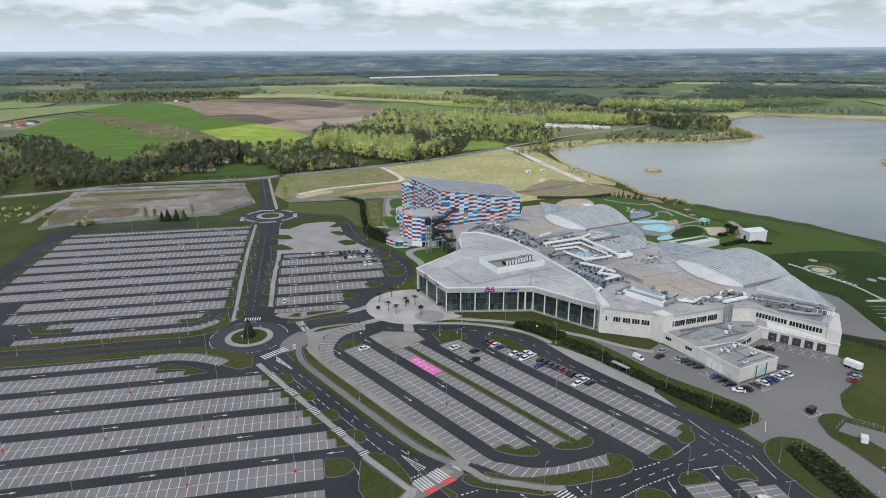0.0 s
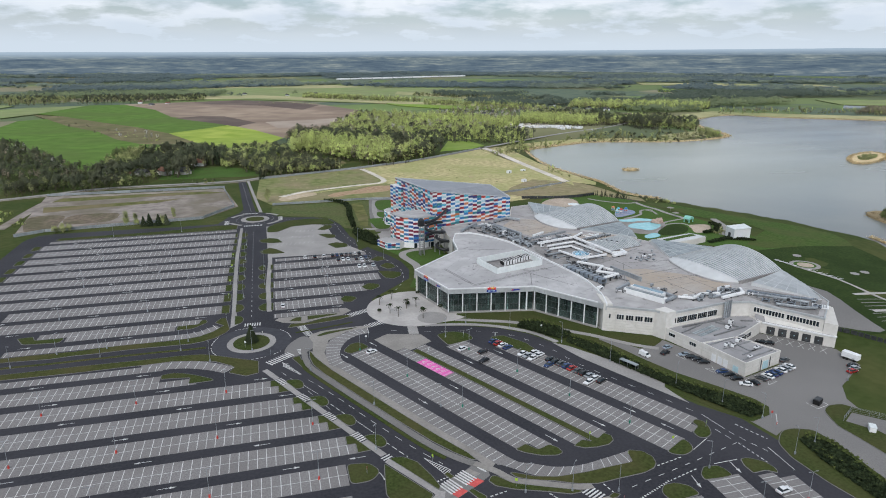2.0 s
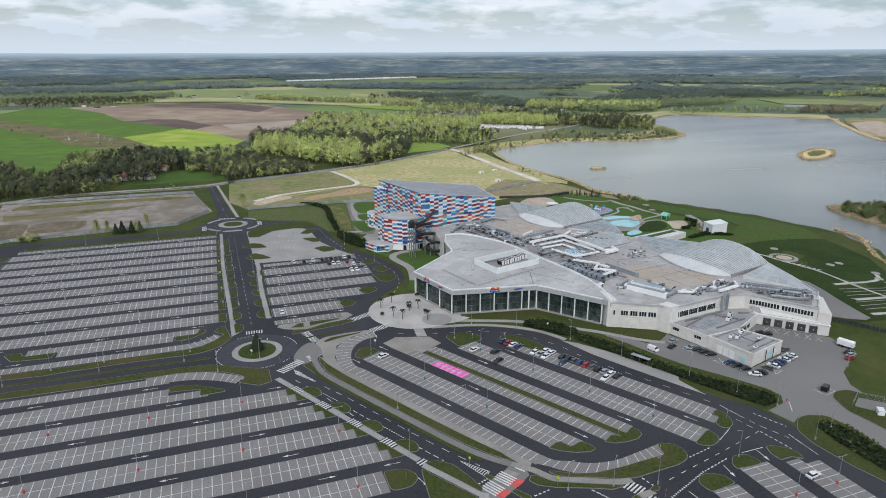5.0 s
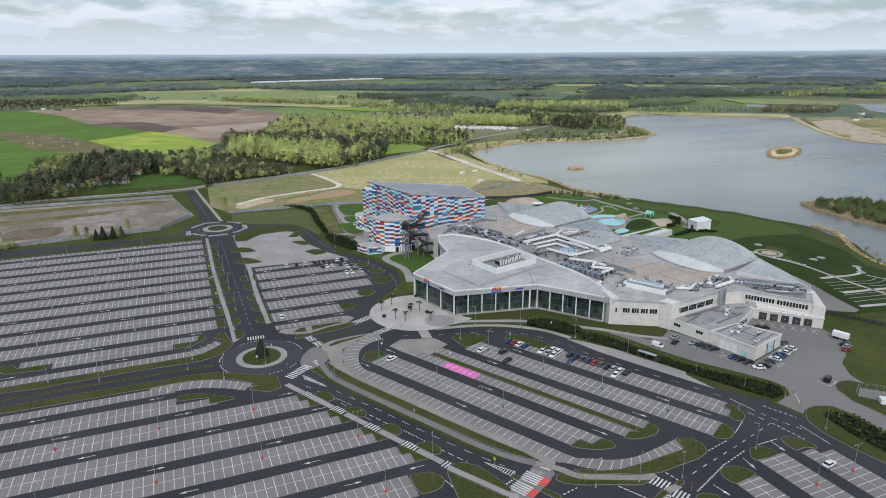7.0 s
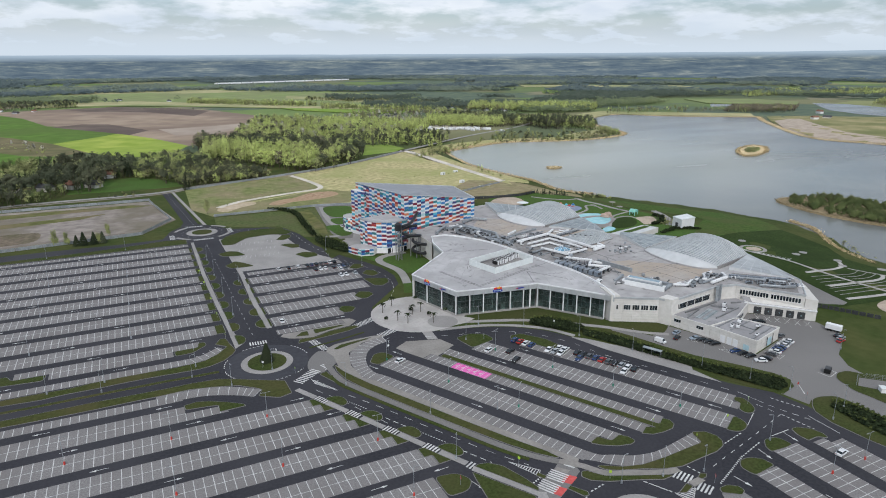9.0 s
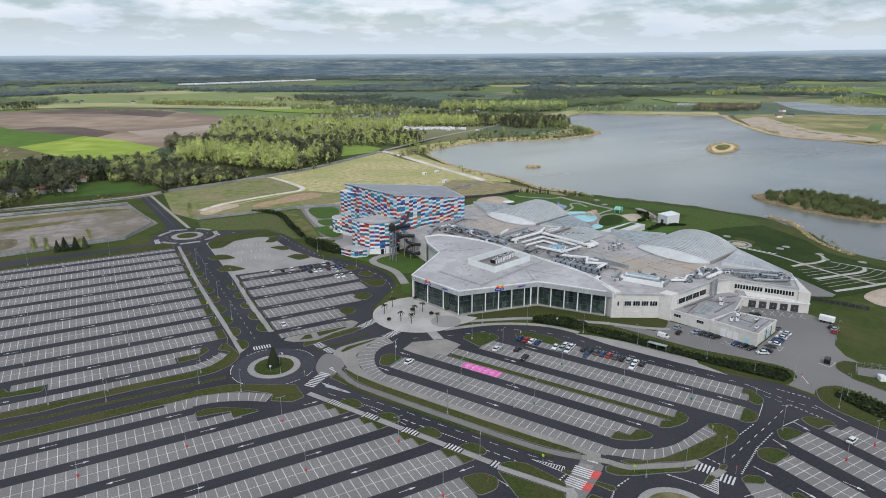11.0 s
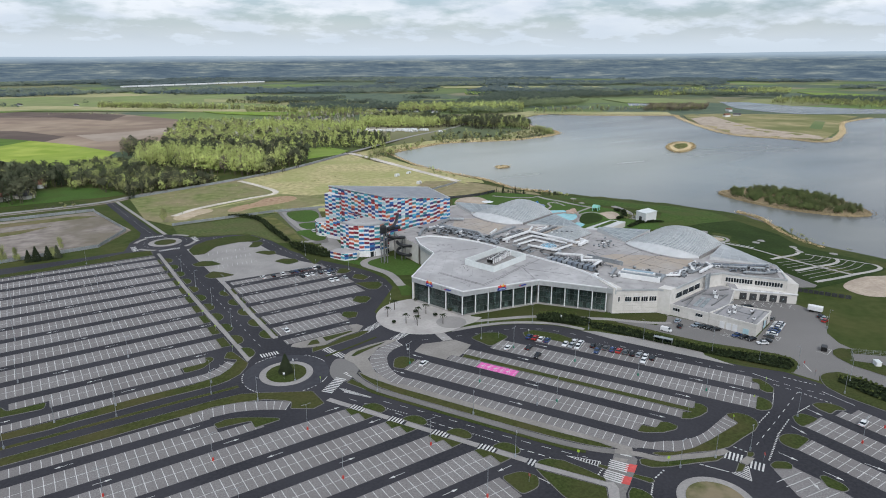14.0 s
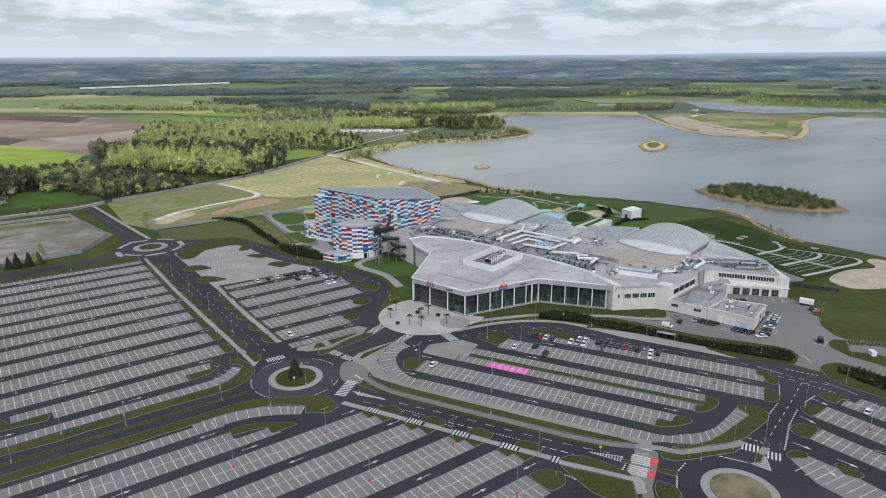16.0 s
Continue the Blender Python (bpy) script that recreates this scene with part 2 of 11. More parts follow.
SHRUBTIP = surface("olive_shrub_shoots", (0.075, 0.105, 0.03), (0.13, 0.15, 0.05), 1.0, 0.8, 0.1, island_var=0.3, spec=0.1)
def leafy(name, c1, c2, coarse_c, fine=0.11, amt=0.6):
    """Foliage: a coloured surface that lets part of the light through."""
    m = surface(name, c1, c2, 0.8, fine, 0.02, 0.0, coarse_c=coarse_c, coarse_amt=amt, island_var=0.07, spec=0.15, lo=0.38, hi=0.62)
    nt = m.node_tree
    b, out = nt.nodes["Principled BSDF"], nt.nodes["Material Output"]
    tone = nt.nodes.new("ShaderNodeAttribute")
    tone.attribute_name = "tree_tone"
    lift = nt.nodes.new("ShaderNodeMath")
    lift.operation = "ADD"
    lift.inputs[1].default_value = 1.0
    nt.links.new(tone.outputs["Fac"], lift.inputs[0])
    shade = nt.nodes.new("ShaderNodeHueSaturation")
    nt.links.new(lift.outputs[0], shade.inputs["Value"])
    nt.links.new(b.inputs["Base Color"].links[0].from_socket, shade.inputs["Color"])
    nt.links.new(shade.outputs[0], b.inputs["Base Color"])
    geo = nt.nodes.new("ShaderNodeNewGeometry")
    lean = nt.nodes.new("ShaderNodeVectorMath")
    lean.operation = "MULTIPLY_ADD"
    lean.inputs[1].default_value = (0.18, 0.18, 0.18)
    nt.links.new(geo.outputs["Normal"], lean.inputs[0])
    crown = nt.nodes.new("ShaderNodeAttribute")
    crown.attribute_name = "crown_outward"
    rise = nt.nodes.new("ShaderNodeVectorMath")
    rise.operation = "MULTIPLY_ADD"
    rise.inputs[1].default_value, rise.inputs[2].default_value = (0.7, 0.7, 0.6), (0.0, 0.0, 0.75)
    nt.links.new(crown.outputs["Vector"], rise.inputs[0])
    nt.links.new(rise.outputs[0], lean.inputs[2])
    unit_n = nt.nodes.new("ShaderNodeVectorMath")
    unit_n.operation = "NORMALIZE"
    nt.links.new(lean.outputs[0], unit_n.inputs[0])
    nt.links.new(unit_n.outputs[0], b.inputs["Normal"])
    tr = nt.nodes.new("ShaderNodeBsdfTranslucent")
    flip = nt.nodes.new("ShaderNodeVectorMath")
    flip.operation = "SCALE"
    flip.inputs[3].default_value = -1.0
    nt.links.new(unit_n.outputs[0], flip.inputs[0])
    nt.links.new(flip.outputs[0], tr.inputs["Normal"])
    nt.links.new(b.inputs["Base Color"].links[0].from_socket, tr.inputs[0])
    mx = nt.nodes.new("ShaderNodeMixShader")
    mx.inputs[0].default_value = 0.36
    nt.links.new(b.outputs[0], mx.inputs[1])
    nt.links.new(tr.outputs[0], mx.inputs[2])
    nt.links.new(mx.outputs[0], out.inputs[0])
    return m


LEAF_BIRCH = leafy("fresh_birch_leaf", (0.43, 0.53, 0.16), (0.64, 0.72, 0.25), (0.47, 0.52, 0.20))
LEAF_MIX = leafy("spring_broadleaf", (0.25, 0.295, 0.11), (0.40, 0.44, 0.18), (0.31, 0.29, 0.165))
LEAF_BROWN = leafy("budding_brown_twigs", (0.225, 0.195, 0.14), (0.33, 0.29, 0.21), (0.19, 0.18, 0.12))
LEAF_PINE = leafy("pine_needles", (0.065, 0.080, 0.050), (0.125, 0.145, 0.085), (0.12, 0.122, 0.075))
LEAF_SPRUCE = leafy("dark_spruce_needles", (0.022, 0.034, 0.020), (0.046, 0.060, 0.032), (0.036, 0.046, 0.026))
LEAF_BLOSSOM = leafy("white_blossom", (0.50, 0.48, 0.44), (0.64, 0.61, 0.56), (0.40, 0.40, 0.30))
# far leaf copies, paler and bluer: air haze mixed into the leaf colour
LEAF_FARPINE = leafy("faintly_hazed_conifer", (0.105, 0.140, 0.110), (0.155, 0.195, 0.142), (0.14, 0.17, 0.135), 0.02)
LEAF_FARMIX = leafy("faintly_hazed_broadleaf", (0.22, 0.275, 0.14), (0.32, 0.375, 0.19), (0.17, 0.215, 0.14), 0.012)
LEAF_WILLOW = leafy("dull_willow_leaf", (0.095, 0.13, 0.048), (0.16, 0.195, 0.075), (0.12, 0.12, 0.06))
BARK = surface("tree_bark", (0.07, 0.055, 0.04), (0.13, 0.11, 0.085), 0.95, 1.5, 0.2, 0.02)
ROOF = surface("grey_roof_membrane", (0.385, 0.378, 0.378), (0.495, 0.487, 0.487), 0.75, 0.22, 0.05, 0.004, coarse_c=(0.33, 0.323, 0.325), coarse_amt=0.75, stain=(0.125, 0.122, 0.125))
ROOFTAN = surface("tan_stained_roof", (0.34, 0.31, 0.285), (0.43, 0.40, 0.37), 0.8, 0.2, 0.05, 0.004, coarse_c=(0.38, 0.315, 0.245), coarse_amt=0.75, stain=(0.16, 0.145, 0.13))
DECKROOF = surface("stained_deck_roof", (0.328, 0.32, 0.316), (0.43, 0.42, 0.415), 0.8, 0.18, 0.04, 0.004, coarse_c=(0.30, 0.285, 0.28), coarse_amt=0.8, stain=(0.13, 0.125, 0.125))
METALROOF = surface("blue_grey_metal_roof", (0.25, 0.262, 0.285), (0.32, 0.332, 0.355), 0.5, 0.3, 0.05, coarse_c=(0.225, 0.235, 0.255), coarse_amt=0.6, metal=0.2)
LOWROOF = surface("grey_low_roof", (0.285, 0.28, 0.285), (0.375, 0.37, 0.375), 0.8, 0.18, 0.04, 0.004, coarse_c=(0.245, 0.24, 0.242), coarse_amt=0.8, stain=(0.12, 0.118, 0.12))
ROOFDARK = surface("weathered_grey_roof", (0.21, 0.20, 0.195), (0.32, 0.31, 0.30), 0.8, 0.8, 0.08, 0.004, coarse_c=(0.15, 0.145, 0.14), coarse_amt=0.8)
SEAM = surface("roof_dirt_seam", (0.13, 0.13, 0.13), (0.26, 0.255, 0.25), 0.9, 1.0, 0.2)
SHEETLAP = surface("roof_sheet_lap", (0.28, 0.275, 0.275), (0.40, 0.395, 0.39), 0.85, 0.5, 0.1)
CREAM = surface("cream_wall_panels", (0.58, 0.565, 0.53), (0.66, 0.645, 0.615), 0.7, 0.6, 0.08, 0.0, coarse_c=(0.52, 0.50, 0.465), coarse_amt=0.5)
WHITE = surface("white_painted_metal", (0.68, 0.69, 0.70), (0.78, 0.79, 0.79), 0.5, 0.8, 0.1, coarse_c=(0.60, 0.61, 0.62), coarse_amt=0.5)
MINT = surface("pale_enclosure_cladding", (0.62, 0.66, 0.66), (0.72, 0.755, 0.75), 0.5, 0.8, 0.2, coarse_amt=0.2)
FASCIA = surface("grey_metal_fascia", (0.42, 0.44, 0.45), (0.52, 0.54, 0.55), 0.4, 0.6, 0.1, metal=0.2)
GALV = surface("galvanised_duct", (0.30, 0.33, 0.355), (0.43, 0.46, 0.485), 0.42, 1.2, 0.2, metal=0.45, coarse_c=(0.22, 0.235, 0.25), obj_var=0.15)
WALLJOINT = surface("wall_panel_joint", (0.45, 0.435, 0.41), (0.53, 0.515, 0.49), 0.8, 1.0, 0.2)
DARKMETAL = surface("dark_grey_metal", (0.045, 0.048, 0.052), (0.085, 0.088, 0.092), 0.5, 1.0, 0.2, metal=0.3)
STEEL = surface("grey_steel", (0.22, 0.225, 0.23), (0.32, 0.325, 0.33), 0.45, 1.0, 0.2, metal=0.5)
BLACKTUBE = surface("black_slide_tube", (0.014, 0.015, 0.017), (0.032, 0.034, 0.037), 0.35, 0.5, 0.1)
RUBBER = surface("black_rubber", (0.012, 0.012, 0.012), (0.022, 0.022, 0.022), 0.9, 3.0, 0.5)
FABRIC = surface("translucent_roof_membrane", (0.50, 0.515, 0.52), (0.58, 0.595, 0.60), 0.55, 0.3, 0.06, coarse_c=(0.46, 0.475, 0.48), coarse_amt=0.6)
CUSHION = surface("cushion_roof_panel", (0.205, 0.235, 0.243), (0.315, 0.345, 0.352), 0.35, 0.25, 0.05, coarse_c=(0.26, 0.30, 0.32), obj_var=0.17, island_var=0.0)
# paler copy of CUSHION: a sky reflection painted into the pane colour
SHEENPANE = surface("sheen_roof_pane", (0.36, 0.38, 0.39), (0.46, 0.48, 0.49), 0.35, 0.25, 0.05, coarse_c=(0.33, 0.35, 0.36), obj_var=0.1, island_var=0.0)
REDPLASTIC = surface("red_plastic", (0.45, 0.05, 0.04), (0.58, 0.08, 0.06), 0.6, 1.0, 0.3)
GREENPLASTIC = surface("green_painted_steel", (0.02, 0.17, 0.11), (0.04, 0.25, 0.16), 0.5, 1.0, 0.3)
POOLTURQ = surface("turquoise_pool_water", (0.20, 0.49, 0.54), (0.28, 0.58, 0.62), 0.15, 0.3, 0.1, coarse_amt=0.2)
BLUEMAT = surface("blue_play_surface", (0.16, 0.22, 0.36), (0.24, 0.29, 0.42), 0.8, 0.5, 0.2, coarse_c=(0.40, 0.36, 0.34))
PANEL_COLS = {
    "white": (0.76, 0.77, 0.77), "red": (0.40, 0.055, 0.05), "maroon": (0.19, 0.030, 0.055), "navy": (0.05, 0.06, 0.20),
    "blue": (0.045, 0.17, 0.40), "cyan": (0.10, 0.40, 0.52), "pale": (0.42, 0.60, 0.66), "teal": (0.045, 0.19, 0.22), "orange": (0.55, 0.20, 0.10),
}
PANEL = {k: surface(k + "_facade_panel", tuple(0.9 * x for x in v), tuple(min(0.8, 1.08 * x) for x in v), 0.45, 0.8, 0.15, coarse_amt=0.25, obj_var=0.08, island_var=0.08) for k, v in PANEL_COLS.items()}


def glass_material(name, tint, rough=0.04, trans=0.55):
    m = bpy.data.materials.new(name)
    m.use_nodes = True
    b = m.node_tree.nodes["Principled BSDF"]
    b.inputs["Base Color"].default_value = (*tint, 1)
    b.inputs["Roughness"].default_value = rough
    b.inputs["Transmission Weight"].default_value = trans
    b.inputs["IOR"].default_value = 1.45
    nt = m.node_tree
    info, mr = nt.nodes.new("ShaderNodeObjectInfo"), nt.nodes.new("ShaderNodeMapRange")
    mr.inputs[3].default_value, mr.inputs[4].default_value = 0.55, 1.5
    hsv = nt.nodes.new("ShaderNodeHueSaturation")
    hsv.inputs["Color"].default_value = (*tint, 1)
    nt.links.new(info.outputs["Random"], mr.inputs[0])
    nt.links.new(mr.outputs[0], hsv.inputs["Value"])
    nt.links.new(hsv.outputs[0], b.inputs["Base Color"])
    return m


GLASS = glass_material("tinted_curtain_glass", (0.17, 0.24, 0.23), 0.03, 0.9)
DARKGLASS = glass_material("dark_window_glass", (0.025, 0.035, 0.042), 0.06, 0.2)
ROOFGLASS = glass_material("bluish_roof_glazing", (0.26, 0.36, 0.42), 0.15, 0.2)


LAKE_Z = -5.5


def water_material():
    m = bpy.data.materials.new("lake_water")
    m.use_nodes = True
    nt = m.node_tree
    b = nt.nodes["Principled BSDF"]
    geo = nt.nodes.new("ShaderNodeNewGeometry")
    big = nt.nodes.new("ShaderNodeTexNoise")
    big.inputs["Scale"].default_value, big.inputs["Detail"].default_value = 0.006, 5.0
    nt.links.new(geo.outputs["Position"], big.inputs["Vector"])
    ramp = nt.nodes.new("ShaderNodeValToRGB")
    ramp.color_ramp.elements[0].position, ramp.color_ramp.elements[1].position = 0.38, 0.64
    ramp.color_ramp.elements[0].color, ramp.color_ramp.elements[1].color = (0.085, 0.096, 0.102, 1), (0.145, 0.15, 0.14, 1)
    nt.links.new(big.outputs[0], ramp.inputs[0])
    # cloud sheen on the north-western bay, painted as a paler, greener water colour
    bay = nt.nodes.new("ShaderNodeVectorMath")
    bay.operation = "DISTANCE"
    bay.inputs[1].default_value = (400.0, 700.0, LAKE_Z)
    nt.links.new(geo.outputs["Position"], bay.inputs[0])
    # fades the painted sheen out away from the bay; no water depth
    depth = nt.nodes.new("ShaderNodeMapRange")
    depth.interpolation_type = "SMOOTHSTEP"
    for k, v in zip((1, 2, 3, 4), (90.0, 460.0, 0.9, 0.0)):
        depth.inputs[k].default_value = v
    nt.links.new(bay.outputs["Value"], depth.inputs[0])
    # lays the pale sheen colour over the water tone
    shallow = nt.nodes.new("ShaderNodeMix")
    shallow.data_type = "RGBA"
    nt.links.new(depth.outputs[0], shallow.inputs[0])
    nt.links.new(ramp.outputs[0], shallow.inputs[6])
    shallow.inputs[7].default_value = (0.30, 0.315, 0.265, 1)
    nt.links.new(shallow.outputs[2], b.inputs["Base Color"])
    mp = nt.nodes.new("ShaderNodeMapping")
    mp.inputs["Scale"].default_value, mp.inputs["Rotation"].default_value = (0.0022, 0.010, 0.0), (0, 0, -0.35)
    nt.links.new(geo.outputs["Position"], mp.inputs[0])
    wind = nt.nodes.new("ShaderNodeTexNoise")
    wind.inputs["Scale"].default_value, wind.inputs["Detail"].default_value = 1.0, 7.0
    nt.links.new(mp.outputs[0], wind.inputs["Vector"])
    wr = nt.nodes.new("ShaderNodeMapRange")
    for k, v in zip((1, 2, 3, 4), (0.36, 0.66, 0.19, 0.28)):
        wr.inputs[k].default_value = v
    nt.links.new(wind.outputs[0], wr.inputs[0])
    nt.links.new(wr.outputs[0], b.inputs["Roughness"])
    b.inputs["IOR"].default_value = 1.33
    rip = nt.nodes.new("ShaderNodeTexNoise")
    rip.inputs["Scale"].default_value, rip.inputs["Detail"].default_value = 0.35, 6.0
    nt.links.new(geo.outputs["Position"], rip.inputs["Vector"])
    bp = nt.nodes.new("ShaderNodeBump")
    bp.inputs["Strength"].default_value, bp.inputs["Distance"].default_value = 0.5, 0.12
    nt.links.new(rip.outputs[0], bp.inputs["Height"])
    nt.links.new(bp.outputs[0], b.inputs["Normal"])
    return m


WATER = water_material()


def ground_material():
    """Grass near by; farther off a patchwork of fields, fallow land and woods."""
    m = bpy.data.materials.new("open_country")
    m.use_nodes = True
    nt = m.node_tree
    link = nt.links.new
    b = nt.nodes["Principled BSDF"]
    b.inputs["Roughness"].default_value, b.inputs["Specular IOR Level"].default_value = 1.0, 0.1
    geo = nt.nodes.new("ShaderNodeNewGeometry")

    def noise_tex(scale, detail=6.0):
        nd = nt.nodes.new("ShaderNodeTexNoise")
        nd.inputs["Scale"].default_value, nd.inputs["Detail"].default_value = scale, detail
        link(geo.outputs["Position"], nd.inputs["Vector"])
        return nd.outputs[0]

    def ramp(src, stops, const=False):
        nd = nt.nodes.new("ShaderNodeValToRGB")
        els = nd.color_ramp.elements
        if const:
            nd.color_ramp.interpolation = "CONSTANT"
        while len(els) < len(stops):
            els.new(0.5)
        for el, (p, c) in zip(els, stops):
            el.position, el.color = p, (*c, 1)
        link(src, nd.inputs[0])
        return nd.outputs[0]

    def mix(fac, a, c):
        nd = nt.nodes.new("ShaderNodeMix")
        nd.data_type = "RGBA"
        link(fac, nd.inputs[0])
        link(a, nd.inputs[6])
        link(c, nd.inputs[7])
        return nd.outputs[2]

    near = ramp(noise_tex(0.25), [(0.35, (0.034, 0.052, 0.013)), (0.65, (0.064, 0.082, 0.025))])
    dry = ramp(noise_tex(0.03), [(0.40, (0.045, 0.066, 0.017)), (0.62, (0.090, 0.092, 0.033))])
    grass = mix(noise_tex(0.012), near, dry)
    mp = nt.nodes.new("ShaderNodeMapping")
    mp.inputs["Scale"].default_value = (0.0032, 0.0055, 0.0)
    mp.inputs["Rotation"].default_value = (0, 0, 0.5)
    link(geo.outputs["Position"], mp.inputs[0])
    vo = nt.nodes.new("ShaderNodeTexVoronoi")
    vo.inputs["Scale"].default_value = 1.0
    link(mp.outputs[0], vo.inputs["Vector"])
    sepc = nt.nodes.new("ShaderNodeSeparateColor")
    link(vo.outputs["Color"], sepc.inputs[0])
    fields = ramp(sepc.outputs[0], [(0.0, (0.16, 0.23, 0.09)), (0.22, (0.14, 0.17, 0.10)), (0.45, (0.25, 0.24, 0.14)), (0.6, (0.19, 0.29, 0.09)),
                                    (0.72, (0.32, 0.28, 0.20)), (0.82, (0.15, 0.20, 0.10)), (0.93, (0.32, 0.34, 0.16))], True)
    var = ramp(noise_tex(0.004), [(0.42, (0.085, 0.105, 0.05)), (0.60, (0.17, 0.175, 0.085))])
    half = nt.nodes.new("ShaderNodeValue")
    half.outputs[0].default_value = 0.4
    country = mix(half.outputs[0], fields, var)
    wood = nt.nodes.new("ShaderNodeMapRange")
    for k, v in zip((1, 2, 3, 4), (0.50, 0.53, 0.0, 1.0)):
        wood.inputs[k].default_value = v
    link(noise_tex(0.0016, 8.0), wood.inputs[0])
    # woodland tone lifted and blued, so haze sits in the ground colour
    forest = ramp(noise_tex(0.03), [(0.35, (0.085, 0.12, 0.095)), (0.65, (0.145, 0.18, 0.115))])
    country = mix(wood.outputs[0], country, forest)
    dist = nt.nodes.new("ShaderNodeVectorMath")
    dist.operation = "DISTANCE"
    dist.inputs[1].default_value = (50, 260, 0)
    link(geo.outputs["Position"], dist.inputs[0])
    far = nt.nodes.new("ShaderNodeMapRange")
    for k, v in zip((1, 2, 3, 4), (480, 760, 0.0, 1.0)):
        far.inputs[k].default_value = v
    link(dist.outputs["Value"], far.inputs[0])
    link(mix(far.outputs[0], grass, country), b.inputs["Base Color"])
    return m


COUNTRY = ground_material()


# ---- mesh helpers ----
def mesh_of(name, verts, faces, mats):
    me = bpy.data.meshes.new(name)
    me.from_pydata([tuple(v) for v in verts], [], faces)
    for m in mats if isinstance(mats, (list, tuple)) else [mats]:
        me.materials.append(m)
    me.update()
    return me


def part(name, bm, material, parent=None, label="", smooth=False):
    me = bpy.data.meshes.new(name)
    bmesh.ops.recalc_face_normals(bm, faces=bm.faces)
    bm.to_mesh(me)
    bm.free()
    for m in material if isinstance(material, (list, tuple)) else [material]:
        me.materials.append(m)
    if smooth:
        me.polygons.foreach_set("use_smooth", [True] * len(me.polygons))
    ob = new(name, me)
    if parent is not None:
        ob.parent = parent
    if label:
        ob["label"] = label
    return ob


def thing(name, x=0.0, y=0.0, z=0.0, rz=0.0, label="", category="", group="", kind=""):
    ob = new(name)
    ob.matrix_basis = pose(x, y, z, 0, 0, rz)
    ob.empty_display_size = 0.5
    return tagged(ob, label, category, group, kind)


def box(bm, x0, x1, y0, y1, z0, z1, bevel=0.0, mi=0):
    made = bmesh.ops.create_cube(bm, size=1.0)["verts"]
    for v in made:
        v.co = Vector((x0 + (v.co.x + 0.5) * (x1 - x0), y0 + (v.co.y + 0.5) * (y1 - y0), z0 + (v.co.z + 0.5) * (z1 - z0)))
    fs = {f for v in made for f in v.link_faces}
    for f in fs:
        f.material_index = mi
    if bevel:
        bmesh.ops.bevel(bm, geom=list({ed for f in fs for ed in f.edges}), offset=bevel, segments=1, affect="EDGES")
    return made


def obox(bm, p, q, width, z0, z1, mi=0, zq=None):
    """A bar along the line p to q, with its heights."""
    p, q = Vector(p[:2]), Vector(q[:2])
    d = (q - p).normalized() * (width / 2)
    nrm = Vector((-d.y, d.x))
    dz = 0.0 if zq is None else zq
    lo = [bm.verts.new((*(v), z0 + k)) for v, k in ((p - nrm, 0), (q - nrm, dz), (q + nrm, dz), (p + nrm, 0))]
    hi = [bm.verts.new((*(v), z1 + k)) for v, k in ((p - nrm, 0), (q - nrm, dz), (q + nrm, dz), (p + nrm, 0))]
    for ring in (lo[::-1], hi, *[[lo[i], lo[(i + 1) % 4], hi[(i + 1) % 4], hi[i]] for i in range(4)]):
        bm.faces.new(ring).material_index = mi


def cyl(bm, x, y, z0, z1, r0, r1=None, n=8, mi=0):
    r1 = r0 if r1 is None else r1
    m = Matrix.Translation((x, y, (z0 + z1) / 2))
    vs = bmesh.ops.create_cone(bm, cap_ends=True, segments=n, radius1=r0, radius2=max(r1, 0.001), depth=z1 - z0, matrix=m)["verts"]
    for f in {f for v in vs for f in v.link_faces}:
        f.material_index = mi
    return vs


def prism(bm, pts, z0, z1, mi_side=0, mi_top=0):
    """An upright body over the outline pts; z1 may be a list of heights."""
    tops = z1 if isinstance(z1, (list, tuple)) else [z1] * len(pts)
    lo = [bm.verts.new((p[0], p[1], z0)) for p in pts]
    hi = [bm.verts.new((p[0], p[1], t)) for p, t in zip(pts, tops)]
    k = len(pts)
    for i in range(k):
        bm.faces.new((lo[i], lo[(i + 1) % k], hi[(i + 1) % k], hi[i])).material_index = mi_side
    top = bm.faces.new(hi)
    top.material_index = mi_top
    bot = bm.faces.new(lo[::-1])
    top.normal_update(), bot.normal_update()
    bmesh.ops.triangulate(bm, faces=[top, bot])


def smooth_path(pts, per=6, closed=False):
    """Points on a soft curve through pts."""
    k, out = len(pts), []
    rng = range(k) if closed else range(k - 1)
    get = (lambda i: pts[i % k]) if closed else (lambda i: pts[min(max(i, 0), k - 1)])
    for i in rng:
        p0, p1, p2, p3 = (np.array(get(i + j), float) for j in (-1, 0, 1, 2))
        for j in range(per):
            t = j / per
            out.append(tuple(0.5 * (2 * p1 + (p2 - p0) * t + (2 * p0 - 5 * p1 + 4 * p2 - p3) * t * t + (3 * p1 - p0 - 3 * p2 + p3) * t ** 3)))
    if not closed:
        out.append(tuple(np.array(pts[-1], float)))
    return out


def rounded(pts, r, per=5):
    """The outline pts with each corner rounded by about r."""
    out, k = [], len(pts)
    for i in range(k):
        a0, b0, c0 = (Vector(pts[(i + j) % k][:2]) for j in (-1, 0, 1))
        ra = min(r, (a0 - b0).length * 0.48)
        rc = min(r, (c0 - b0).length * 0.48)
        p, q = b0 + (a0 - b0).normalized() * ra, b0 + (c0 - b0).normalized() * rc
        for j in range(per + 1):
            t = j / per
            out.append(tuple((1 - t) ** 2 * p + 2 * t * (1 - t) * b0 + t * t * q))
    return out


